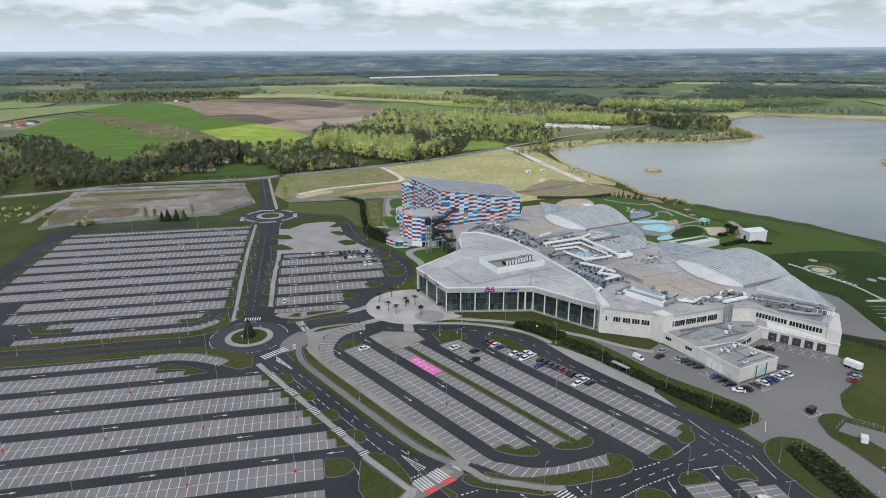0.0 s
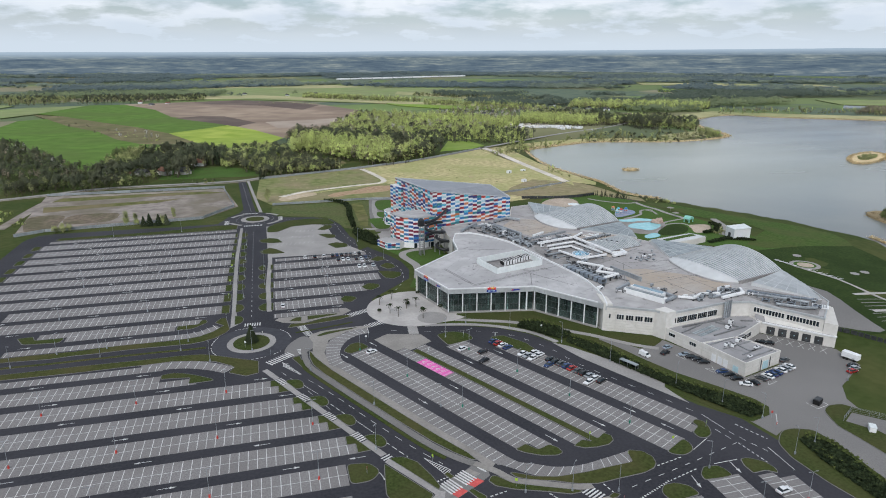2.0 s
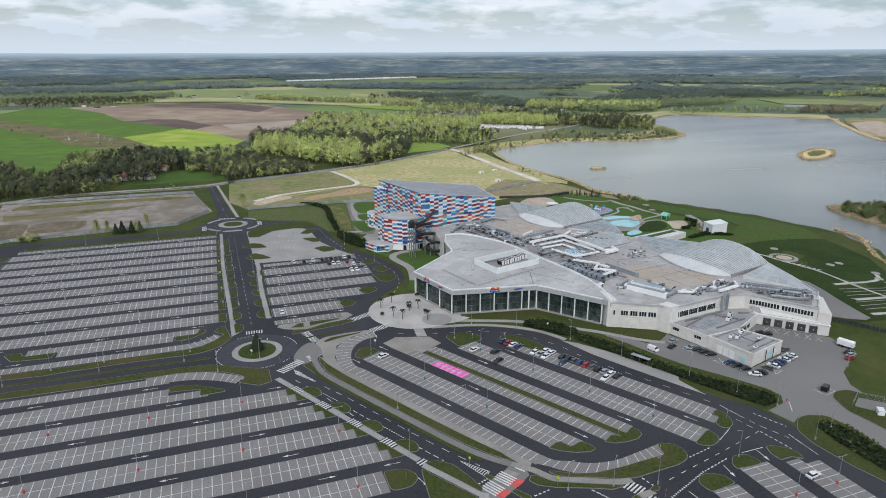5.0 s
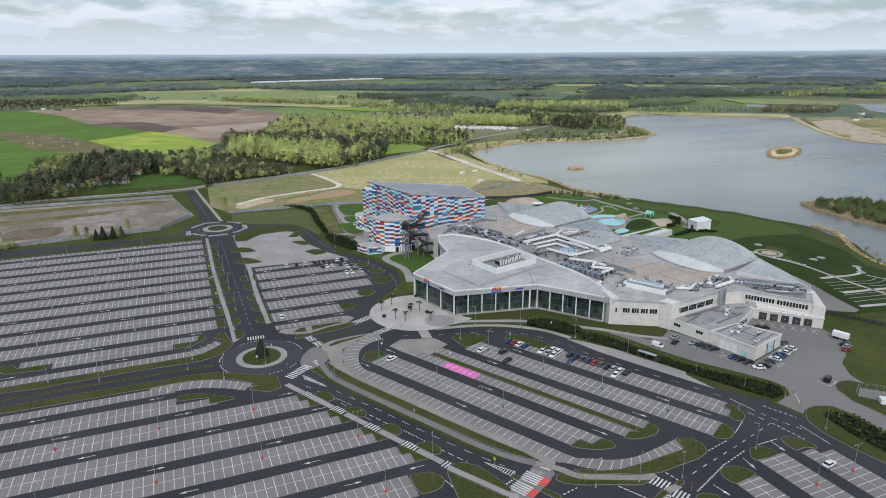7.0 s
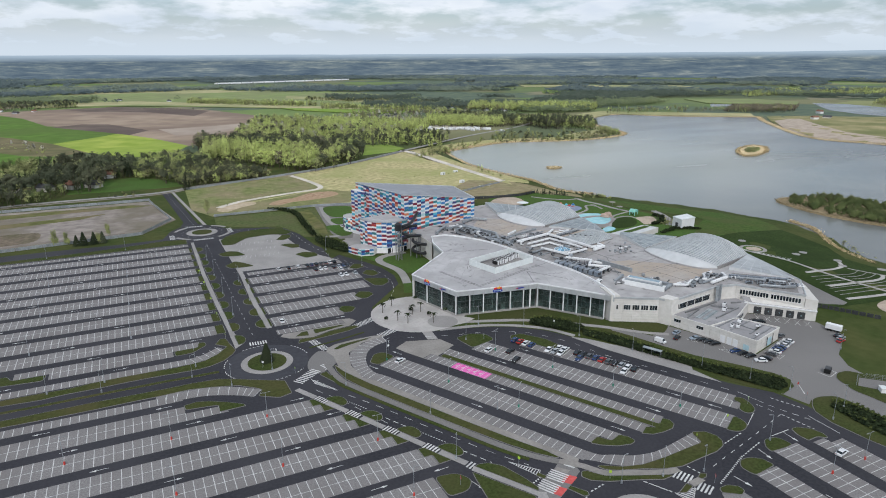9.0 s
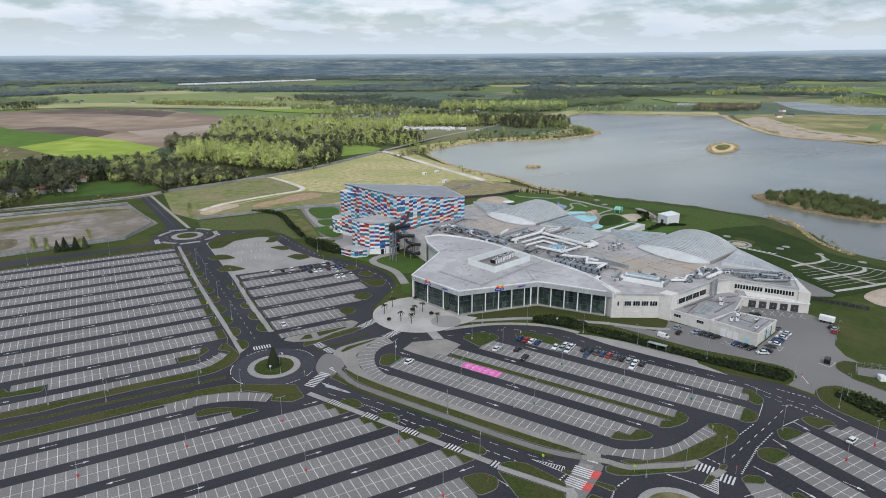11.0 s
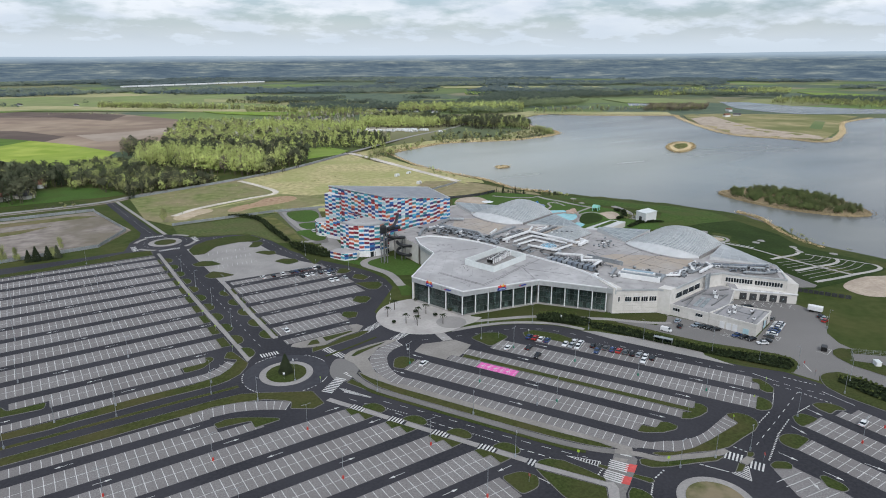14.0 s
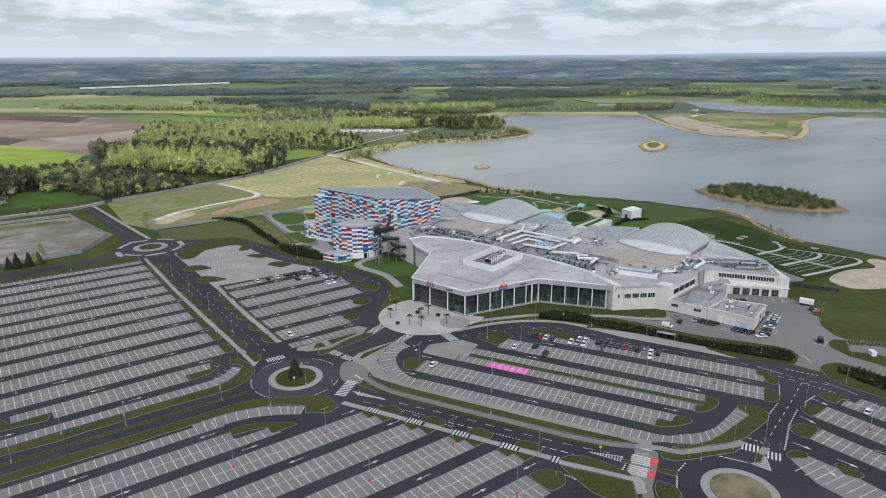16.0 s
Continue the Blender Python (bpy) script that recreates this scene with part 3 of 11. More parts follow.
def area(pts):
    return 0.5 * sum(p[0] * q[1] - q[0] * p[1] for p, q in zip(pts, list(pts[1:]) + [pts[0]]))


def ccw(pts):
    return list(pts) if area(pts) > 0 else list(pts)[::-1]


def slab(name, pts, z0, z1, mat, label="", category="", kind="structure", group=""):
    bm = bmesh.new()
    prism(bm, ccw(pts), z0, z1)
    return tagged(part(name, bm, mat), label, category, group, kind)


def ribbon(pts, width):
    """The outline of a band of that width along pts."""
    k, left, right = len(pts), [], []
    for i in range(k):
        a0, b0 = Vector(pts[max(i - 1, 0)][:2]), Vector(pts[min(i + 1, k - 1)][:2])
        d = (b0 - a0).normalized()
        nrm = Vector((-d.y, d.x)) * (width / 2)
        c = Vector(pts[i][:2])
        left.append(tuple(c + nrm))
        right.append(tuple(c - nrm))
    return left, right


def band(name, pts, width, z0, z1, mat, label="", category="", kind="structure", per=6):
    """A raised or flush strip along a soft curve."""
    path = smooth_path(pts, per) if per > 1 else pts
    left, right = ribbon(path, width)
    bm = bmesh.new()
    rows = [[bm.verts.new((*l, z1)), bm.verts.new((*l, z0)), bm.verts.new((*r, z0)), bm.verts.new((*r, z1))] for l, r in zip(left, right)]
    for ra, rb in zip(rows, rows[1:]):
        bm.faces.new((ra[3], rb[3], rb[0], ra[0]))
        bm.faces.new((ra[0], rb[0], rb[1], ra[1]))
        bm.faces.new((ra[2], rb[2], rb[3], ra[3]))
    bm.faces.new(rows[0])
    bm.faces.new(rows[-1][::-1])
    return tagged(part(name, bm, mat), label, category, "", kind)


def inset(pts, d):
    """An outline moved inwards by d."""
    pts, k, out = ccw(pts), len(pts), []
    for i in range(k):
        a0, b0, c0 = (Vector(pts[(i + j) % k][:2]) for j in (-1, 0, 1))
        n1, n2 = (b0 - a0), (c0 - b0)
        nrm = Vector((-n1.y, n1.x)).normalized() + Vector((-n2.y, n2.x)).normalized()
        nrm = nrm.normalized() if nrm.length > 1e-6 else Vector((0, 0))
        out.append(tuple(b0 + nrm * d))
    return out


def island(pts, r=1.2, mat=None, label="grass traffic island edged with a concrete kerb"):
    """A kerbed grass island: the kerb ring with the turf a little higher inside."""
    pts = ccw(pts)
    outline = rounded(pts, r) if r else pts
    root = thing("traffic_island", label=label, category="traffic island", kind="structure")
    bm = bmesh.new()
    prism(bm, outline, -0.05, 0.12)
    part("kerb", bm, KERB, root)
    bm = bmesh.new()
    prism(bm, inset(outline, 0.22), 0.0, 0.17)
    part("turf", bm, mat or GRASS, root, "mown grass")
    return root


def circle(cx, cy, r, n=40, ry=None):
    ry = r if ry is None else ry
    return [(cx + r * math.cos(2 * math.pi * i / n), cy + ry * math.sin(2 * math.pi * i / n)) for i in range(n)]


UX, UY = math.cos(radians(-62.8)), math.sin(radians(-62.8))


def sn(s, n):
    """The fan of bays in front of the entrance: s along its lanes, n across them."""
    return (s * UX - n * UY, s * UY + n * UX)


def xy(x, y):
    return (x, y)

# ---- terrain, lake and roads ----
LAKE = [(305, 765), (283, 657), (286, 579), (290, 539), (285, 488), (301, 462), (335, 404), (353, 367), (363, 315), (350, 275), (327, 243), (324, 228),
        (328, 209), (326, 187), (330, 120), (420, 0), (1500, -300), (1900, 200), (1560, 560), (1431, 590), (1403, 671), (1245, 652), (1052, 564), (897, 514), (887, 570),
        (878, 662), (1039, 860), (1125, 944), (1055, 991), (968, 1054), (903, 1129), (777, 1061), (695, 931), (657, 823), (546, 788), (432, 812), (374, 795)]


def lake_distance(px, py):
    """Metres from the lake's shore: positive on land, negative on water."""
    inside = np.zeros(px.shape, bool)
    best = np.full(px.shape, 1e9)
    for (x0, y0), (x1, y1) in zip(LAKE, LAKE[1:] + LAKE[:1]):
        if y0 != y1:
            cross = ((y0 > py) != (y1 > py)) & (px < (x1 - x0) * (py - y0) / (y1 - y0) + x0)
            inside ^= cross
        dx, dy = x1 - x0, y1 - y0
        t = np.clip(((px - x0) * dx + (py - y0) * dy) / (dx * dx + dy * dy), 0, 1)
        best = np.minimum(best, np.hypot(px - x0 - t * dx, py - y0 - t * dy))
    return np.where(inside, -best, best)


def ground_z(px, py):
    px, py = np.asarray(px, float), np.asarray(py, float)
    d = lake_distance(px, py)
    bank = np.where(d > 0, np.minimum(-5.4 + 0.085 * d, 0.0), np.maximum(-5.4 + 0.3 * d, -8.0))
    far = np.clip((py - 820) / 150, 0, 1) + np.clip((px - 600) / 150, 0, 1)
    return np.where(far > 0.99, np.minimum(bank, -2.0), bank) - 0.08


def gz(x, y):
    return float(ground_z(np.array([x]), np.array([y]))[0])


def axis(lo, hi, step, far):
    mid = list(np.arange(lo, hi + step, step))
    out, s, v = [], step, hi + step
    while v < far:
        s *= 1.22
        v += s
        out.append(v)
    low, s, v = [], step, lo
    while v > -far:
        s *= 1.22
        v -= s
        low.append(v)
    return np.array(low[::-1] + mid + out)


def build_ground():
    xs, ys = axis(-240, 1180, 12.0, 7000), axis(60, 1240, 12.0, 7000)
    gx, gy = np.meshgrid(xs, ys)
    z = ground_z(gx, gy)
    verts = np.stack([gx.ravel(), gy.ravel(), z.ravel()], 1)
    w, h = len(xs), len(ys)
    idx = np.arange(w * h).reshape(h, w)
    faces = np.stack([idx[:-1, :-1], idx[:-1, 1:], idx[1:, 1:], idx[1:, :-1]], -1).reshape(-1, 4)
    me = mesh_of("ground", verts, faces.tolist(), COUNTRY)
    me.polygons.foreach_set("use_smooth", [True] * len(me.polygons))
    tagged(new("ground", me), "green open country of grass, fields and woods reaching the horizon", "ground", kind="structure")


build_ground()
me = mesh_of("water", [(200, -700, LAKE_Z), (2400, -700, LAKE_Z), (2400, 1300, LAKE_Z), (200, 1300, LAKE_Z)], [(0, 1, 2, 3)], WATER)
tagged(new("water", me), "wide calm grey lake reflecting the cloudy sky", "lake", kind="structure")


def backdrop():
    """Far hazy country beyond the fields, closing the view up to the skyline."""
    m = bpy.data.materials.new("painted_hazy_distance")
    m.use_nodes = True
    nt = m.node_tree
    for nd in list(nt.nodes):
        nt.nodes.remove(nd)
    geo = nt.nodes.new("ShaderNodeNewGeometry")
    mp = nt.nodes.new("ShaderNodeMapping")
    mp.inputs["Scale"].default_value = (0.0032, 0.0032, 0.038)
    nt.links.new(geo.outputs["Position"], mp.inputs[0])
    nz = nt.nodes.new("ShaderNodeTexNoise")
    nz.inputs["Scale"].default_value, nz.inputs["Detail"].default_value = 1.0, 10.0
    nz.inputs["Roughness"].default_value = 0.68
    nt.links.new(mp.outputs[0], nz.inputs["Vector"])
    mp2 = nt.nodes.new("ShaderNodeMapping")
    mp2.inputs["Scale"].default_value = (0.012, 0.012, 0.20)
    nt.links.new(geo.outputs["Position"], mp2.inputs[0])
    nz2 = nt.nodes.new("ShaderNodeTexNoise")
    nz2.inputs["Scale"].default_value, nz2.inputs["Detail"].default_value, nz2.inputs["Roughness"].default_value = 1.0, 8.0, 0.7
    nt.links.new(mp2.outputs[0], nz2.inputs["Vector"])
    both = nt.nodes.new("ShaderNodeMix")
    both.inputs[0].default_value = 0.42
    nt.links.new(nz.outputs[0], both.inputs[2])
    nt.links.new(nz2.outputs[0], both.inputs[3])
    # wood and field tones already blued, with the haze painted in
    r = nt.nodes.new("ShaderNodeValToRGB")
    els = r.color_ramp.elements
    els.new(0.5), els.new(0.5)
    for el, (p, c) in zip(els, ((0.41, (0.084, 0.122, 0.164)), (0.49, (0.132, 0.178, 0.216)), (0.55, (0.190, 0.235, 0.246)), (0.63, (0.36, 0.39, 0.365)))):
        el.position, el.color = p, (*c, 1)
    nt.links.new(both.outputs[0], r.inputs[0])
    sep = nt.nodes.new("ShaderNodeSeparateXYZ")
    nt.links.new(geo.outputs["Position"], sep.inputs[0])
    # painted haze: fades to pale blue towards the wall's top
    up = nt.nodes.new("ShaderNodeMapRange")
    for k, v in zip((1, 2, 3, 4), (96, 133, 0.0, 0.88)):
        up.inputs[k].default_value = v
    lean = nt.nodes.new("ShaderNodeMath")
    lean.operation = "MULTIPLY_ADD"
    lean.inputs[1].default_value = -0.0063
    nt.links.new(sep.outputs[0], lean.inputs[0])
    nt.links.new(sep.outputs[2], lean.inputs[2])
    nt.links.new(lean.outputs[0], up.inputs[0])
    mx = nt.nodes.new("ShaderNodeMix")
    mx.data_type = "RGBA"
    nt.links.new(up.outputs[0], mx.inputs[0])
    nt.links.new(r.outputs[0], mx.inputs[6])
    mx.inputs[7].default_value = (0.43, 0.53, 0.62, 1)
    # the wall glows by itself; its brightness is all painted colour
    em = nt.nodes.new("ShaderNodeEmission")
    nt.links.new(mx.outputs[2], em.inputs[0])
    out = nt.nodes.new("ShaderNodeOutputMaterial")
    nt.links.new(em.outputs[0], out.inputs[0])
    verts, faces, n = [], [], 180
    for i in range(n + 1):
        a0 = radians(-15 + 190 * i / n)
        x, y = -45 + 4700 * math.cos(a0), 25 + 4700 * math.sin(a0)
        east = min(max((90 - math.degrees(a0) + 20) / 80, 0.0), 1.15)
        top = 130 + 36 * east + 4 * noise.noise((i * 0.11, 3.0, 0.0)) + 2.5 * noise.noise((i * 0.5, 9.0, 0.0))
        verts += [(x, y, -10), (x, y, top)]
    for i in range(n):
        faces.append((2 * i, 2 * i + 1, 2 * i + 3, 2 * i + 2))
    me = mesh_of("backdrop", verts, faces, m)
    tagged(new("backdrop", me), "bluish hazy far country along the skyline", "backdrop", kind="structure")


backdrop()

# fields
slab("field", [(-404, 1053), (-416, 1151), (-427, 1291), (-392, 1329), (-318, 1175), (-252, 1074), (-209, 969), (-170, 910), (-136, 891), (-138, 837), (-174, 805), (-171, 721), (-188, 703), (-219, 746), (-258, 833), (-321, 955), (-367, 1010)],
     -1, 0.06, WHEAT, "bright green field of young crop", "field")
slab("field", [(-440, 1428), (-374, 1375), (-284, 1238), (-209, 1133), (-152, 1036), (-103, 914), (-136, 891), (-170, 910), (-209, 969), (-252, 1074), (-318, 1175), (-392, 1329)], -1, 0.04, FALLOW, "strip of brown fallow land with scrub", "field")
slab("field", [(-440, 1456), (-398, 1679), (-324, 1682), (-233, 1503), (-177, 1308), (-128, 1261), (-73, 1132), (-94, 1082), (-149, 1028), (-209, 1133), (-284, 1238), (-374, 1375)], -1, 0.05, WHEAT, "green field of young crop", "field")
slab("field", [(-149, 1028), (-95, 1091), (-70, 1132), (-27, 1042), (12, 928), (-9, 870), (-58, 840), (-102, 908)], -1, 0.07, RAPE, "yellow-green crop field in flower", "field")
slab("field", [(-337, 1685), (-153, 1752), (-70, 1780), (44, 1688), (120, 1570), (183, 1383), (124, 1130), (55, 954), (12, 928), (-27, 1042), (-70, 1132), (-128, 1261), (-177, 1308), (-233, 1503)], -1, 0.045, PLOUGH, "brown ploughed field", "field")
slab("field", [(-179, 1735), (-70, 1780), (44, 1688), (116, 1551), (70, 1423), (-11, 1569), (-131, 1642)], -0.5, 0.10, PLOUGHDARK, "darker strip of the ploughed field", "field")
slab("field", [(-169, 1282), (-126, 1322), (-83, 1300), (-25, 1162), (-55, 1100), (-86, 1155)], -0.5, 0.09, PLOUGHDARK, "darker strip of the ploughed field", "field")
slab("field", [(-10, 1169), (69, 1185), (144, 1227), (120, 1131), (62, 1066), (8, 1060)], -0.5, 0.11, PLOUGHPALE, "paler strip of the ploughed field", "field")
slab("field", [(-981, 1948), (-805, 2033), (-755, 2049), (-655, 1792), (-558, 1703), (-567, 1590), (-626, 1570), (-751, 1481)], -1, 0.05, FARGREEN, "dull green pasture behind the crop", "field")
slab("field", [(-655, 1286), (-607, 1520), (-561, 1572), (-499, 1626), (-400, 1669), (-440, 1456), (-484, 1348), (-500, 1243), (-541, 1054)], -1, 0.055, FARGREEN, "dull green pasture behind the crop", "field")
slab("field", [(-332, 3144), (65, 3334), (246, 2986), (526, 2528), (676, 2205), (764, 1838), (763, 1568), (573, 1449), (411, 1485), (228, 1616), (-23, 1809), (-246, 1853)], -1, 0.03, FARGREEN, "pale green pastures across the plain", "field")
slab("field", [(-256, 1999), (-12, 2000), (252, 1721), (549, 1400), (527, 1354), (229, 1619), (-20, 1861), (-244, 1833)], -1, 0.06, DRYFIELD, "narrow dry field between tree rows", "field")
slab("field", [(-213, 2851), (43, 2962), (186, 2793), (376, 2439), (142, 2401), (17, 2498), (-200, 2443)], -1, 0.065, DRYFIELD, "pale dry field on the plain", "field")
slab("field", [(278, 1577), (405, 1469), (549, 1400), (480, 1312), (372, 1378), (292, 1496)], -1, 0.07, BRIGHTFIELD, "bright green meadow strip behind the woods", "field")
slab("field", [(417, 2108), (668, 1642), (773, 1419), (730, 1376), (595, 1557), (378, 1961)], -1, 0.075, DRYFIELD, "narrow dry field between tree rows", "field")
for fx, (pts, mt, lb) in enumerate((([(500, 2700), (1000, 2500), (1100, 2650), (600, 2900)], DRYFIELD, "pale dry field on the plain"), ([(1250, 1900), (1700, 1650), (1800, 1800), (1350, 2050)], BRIGHTFIELD, "sunny green field on the plain"),
                                     ([(1500, 2400), (2100, 2000), (2200, 2200), (1600, 2600)], DRYFIELD, "pale dry field on the plain"), ([(2351, 1333), (2391, 914), (2495, 739), (2190, 657), (2089, 808), (2068, 1072)], BRIGHTFIELD, "bright green field behind the pond"),
                                     ([(1406, 1417), (1595, 1352), (1596, 1191), (1476, 1110), (1325, 1260)], FARGREEN, "green field by the small pond"))):
    slab("field", pts, -1, 0.10 + 0.004 * fx, mt, lb, "field")
slab("field", [(187, 742), (232, 755), (256, 780), (251, 826), (223, 833)], -1, 0.07, BRIGHTFIELD, "small bright green clearing", "field")
slab("field", [(32, 660), (54, 658), (69, 684), (61, 723), (44, 719)], -1, 0.06, ROUGH, "small rough clearing before the birches", "field")
slab("lawn", [(-80, 639), (-56, 631), (-22, 643), (-37, 677), (-61, 697), (-80, 686)], -0.5, 0.06, LAWN, "lawn between houses and road", "lawn")
slab("lawn", [(-111, 633), (-68, 630), (-33, 630), (-18, 633), (-40, 667), (-86, 696), (-109, 699)], -0.5, 0.05, LAWN, "lawn beside the country road", "lawn")
# dry meadow behind the hotel, its tracks and the gravel lot
slab("meadow", [(-20, 612), (58, 640), (135, 676), (240, 750), (240, 680), (246, 620), (252, 575), (256, 535), (235, 480), (140, 455), (60, 497), (-12, 497), (-24, 530)],
     -1, 0.02, MEADOW, "rough dry meadow with yellowed spring grass", "meadow")
slab("rough_grass", [(-21, 613), (58, 641.5), (81, 648), (88, 604), (88, 566), (54, 551), (20, 537), (2, 505), (-12, 497), (-24, 530)], -1, 0.036, ROUGHFIELD, "rough grass with brown patches behind the wall", "rough grass")
slab("rough_grass", [(189, 515), (222, 545), (244, 528), (248, 479), (214, 468), (185, 475), (173, 490)], -1, 0.044, ROUGHDARK, "dull rough grass behind the garden", "rough grass")
slab("rough_grass", [(-3, 519), (18, 533), (53, 548), (87, 562), (106, 541), (126, 538), (109, 506), (42, 495), (-1, 503)], -1, 0.05, ROUGHFIELD, "rough grass along the hotel fence", "rough grass")
slab("bare_ground", smooth_path([(-7, 516), (-2, 530), (8, 539), (22, 537), (23, 527), (10, 519), (-1, 509)], 4, True), -1, 0.062, BAREEARTH, "bare sandy earth in the meadow", "bare ground")
slab("bare_ground", smooth_path([(32, 521), (41, 532), (58, 539), (72, 550), (90, 550), (93, 537), (83, 528), (66, 523), (50, 521), (39, 515)], 4, True), -1, 0.072, CLAY, "heaps of churned reddish clay", "bare ground")
slab("rough_grass", [(-26, 532), (-12, 497), (60, 497), (20, 515), (-4, 524)], -1, 0.046, ROUGHFIELD, "grass verge along the hotel fence", "rough grass")
slab("gravel_lot", [(-187, 576), (-50, 574), (-37, 500), (-60, 466), (-155, 456), (-171, 448), (-178, 500)], -1, 0.03, GRAVEL, "empty gravel lot with tyre marks", "gravel lot")
slab("rough_strip", [(-179.7, 566.3), (-119.1, 567.8), (-64.1, 565.7), (-48.6, 557), (-63.6, 554.9), (-117.2, 555.0), (-176.0, 551.9)], -0.3, 0.042, ROUGH, "strip of rough grass across the gravel lot", "rough grass")
slab("rough_strip", [(-177.3, 534.2), (-144.8, 534.7), (-99.5, 539.7), (-79.6, 541.5), (-98.4, 529.1), (-142.5, 522.6), (-172.5, 514.8)], -0.3, 0.046, ROUGH, "strip of rough grass across the gravel lot", "rough grass")
slab("bare_ground", smooth_path([(-177, 501), (-156, 502), (-152.5, 480), (-153, 459), (-167, 457)], 4, True), -0.3, 0.05, BROWNEARTH, "brown churned earth on the gravel lot", "bare ground")
slab("bare_ground", smooth_path([(-150, 500.5), (-122.6, 501.5), (-118, 488), (-123.5, 475.6), (-148, 474.6)], 4, True), -0.3, 0.054, BROWNEARTH, "brown churned earth on the gravel lot", "bare ground")
band("sand_track", [(-186, 470), (-184, 510), (-181, 551), (-172, 578)], 7, -0.3, 0.058, GRAVEL, "pale gravel track into the lot", "track", per=4)
band("dirt_track", [(-5, 526), (17, 543), (56, 557), (86, 568), (86, 602), (78, 643)], 5.0, -0.3, 0.09, SANDTRACK, "narrow sandy path across the meadow", "track")
band("sand_track", [(247, 764), (250, 720), (248.5, 676), (247, 604), (247, 545), (246.5, 526)], 7.5, -0.5, 0.10, SANDTRACK, "pale sand track along the meadow", "track")
FENCE_ROAD = [(-420, 520), (-238, 568), (-190, 585), (-146, 603), (-49, 607), (-9, 625), (58, 647), (135, 682), (242, 757), (400, 870), (550, 960), (700, 1100)]
band("country_road", FENCE_ROAD, 5.5, -0.3, 0.10, SIDEWALK, "pale country road beside the woods", "road")
band("grey_verge", [(x, y - 7) for x, y in FENCE_ROAD[1:9]], 3.0, -0.3, 0.06, GRAVEL, "gravel verge beside the country road", "verge")

# ---- car parks: one asphalt sheet, paved bays, kerbed islands ----
PARK = [(-161, 60), (-161, 432), (-160, 439), (-155.7, 446.5), (-146, 448.8), (-108, 448.6), (-74, 446.8), (-49, 447.8), (-46, 456), (-43, 466), (-36, 476), (-33, 488), (-36.8, 554), (-40, 606), (-33.6, 606), (-28.5, 540), (-24.5, 480), (-14, 468), (-7.6, 456.5), (15.4, 450), (26.3, 442),
        (30.8, 424), (33, 394), (41.3, 364), (48.5, 349), (53.5, 334), (54.6, 319), (51.5, 306), (41, 295), (28.5, 282), (25.7, 268), (30, 255), (40, 246), (50, 244), (62, 240.5),
        (74, 235), (84, 226), (92, 212), (101, 192), (108, 176), (115, 160), (123, 149), (125.5, 134), (126, 117), (132, 60)]
slab("road", PARK, -0.6, 0.0, ASPHALT, "dark asphalt roads and car park lanes", "road")

marks = {}


def mark(p, q, width, mat=None, z=0.035):
    """A painted line from p to q."""
    mat = mat or PAINT
    p, q = Vector(p[:2]), Vector(q[:2])
    d = q - p
    if d.length < 1e-4:
        return
    nrm = Vector((-d.y, d.x)).normalized() * (width / 2)
    marks.setdefault(mat.name, (mat, [], []))
    _, vs, fs = marks[mat.name]
    k = len(vs)
    vs += [(*(p - nrm), z), (*(q - nrm), z), (*(q + nrm), z), (*(p + nrm), z)]
    fs.append((k, k + 1, k + 2, k + 3))


def dashes(pts, width, dash, gap, mat=None, per=6):
    path = smooth_path(pts, per) if len(pts) > 2 else pts
    left, on = 0.0, True
    for p, q in zip(path, path[1:]):
        p, q = Vector(p[:2]), Vector(q[:2])
        ln, pos = (q - p).length, 0.0
        while pos < ln:
            step = min((dash if on else gap) - left, ln - pos)
            if on:
                mark(p + (q - p) * (pos / ln), p + (q - p) * ((pos + step) / ln), width, mat)
            pos += step
            left += step
            if left >= (dash if on else gap) - 1e-6:
                left, on = 0.0, not on


def bay_block(fr, a0, a1, b0, b1, double=True, label="", first=2.5, lines=True, a1_hi=None, a0_hi=None):
    """Paved bays from a0 to a1 along a lane and b0 to b1 across it, in the frame fr, with their lines."""
    bm = bmesh.new()
    mid = (b0 + b1) / 2
    halves = ((b0, mid, a0, a1), (mid, b1, a0 if a0_hi is None else a0_hi, a1 if a1_hi is None else a1_hi)) if double else ((b0, b1, a0, a1),)
    for lo, hi, s0, s1 in halves:
        prism(bm, ccw([fr(s0, lo), fr(s1, lo), fr(s1, hi), fr(s0, hi)]), -0.05, 0.022)
        if lines:
            cnt = int(abs(s1 - s0) / 2.5)
            for i in range(cnt + 1):
                s = s1 - 2.5 * i
                if i:
                    mark(fr(s, lo + (0.15 if lo == b0 else 0.0)), fr(s, hi - (0.15 if hi == b1 else 0.0)), 0.20, GREYPAINT)
    if double:
        mark(fr(max(halves[0][2], halves[1][2]), mid), fr(min(halves[0][3], halves[1][3]), mid), 0.17, GREYPAINT, 0.037)
    tagged(part("parking_bays", bm, PAVERS), label or "empty grey paved parking bays with white lines", "parking bays", "rows of parking bays", "structure")


def lerp_pt(p, q, t):
    return (p[0] + (q[0] - p[0]) * t, p[1] + (q[1] - p[1]) * t)


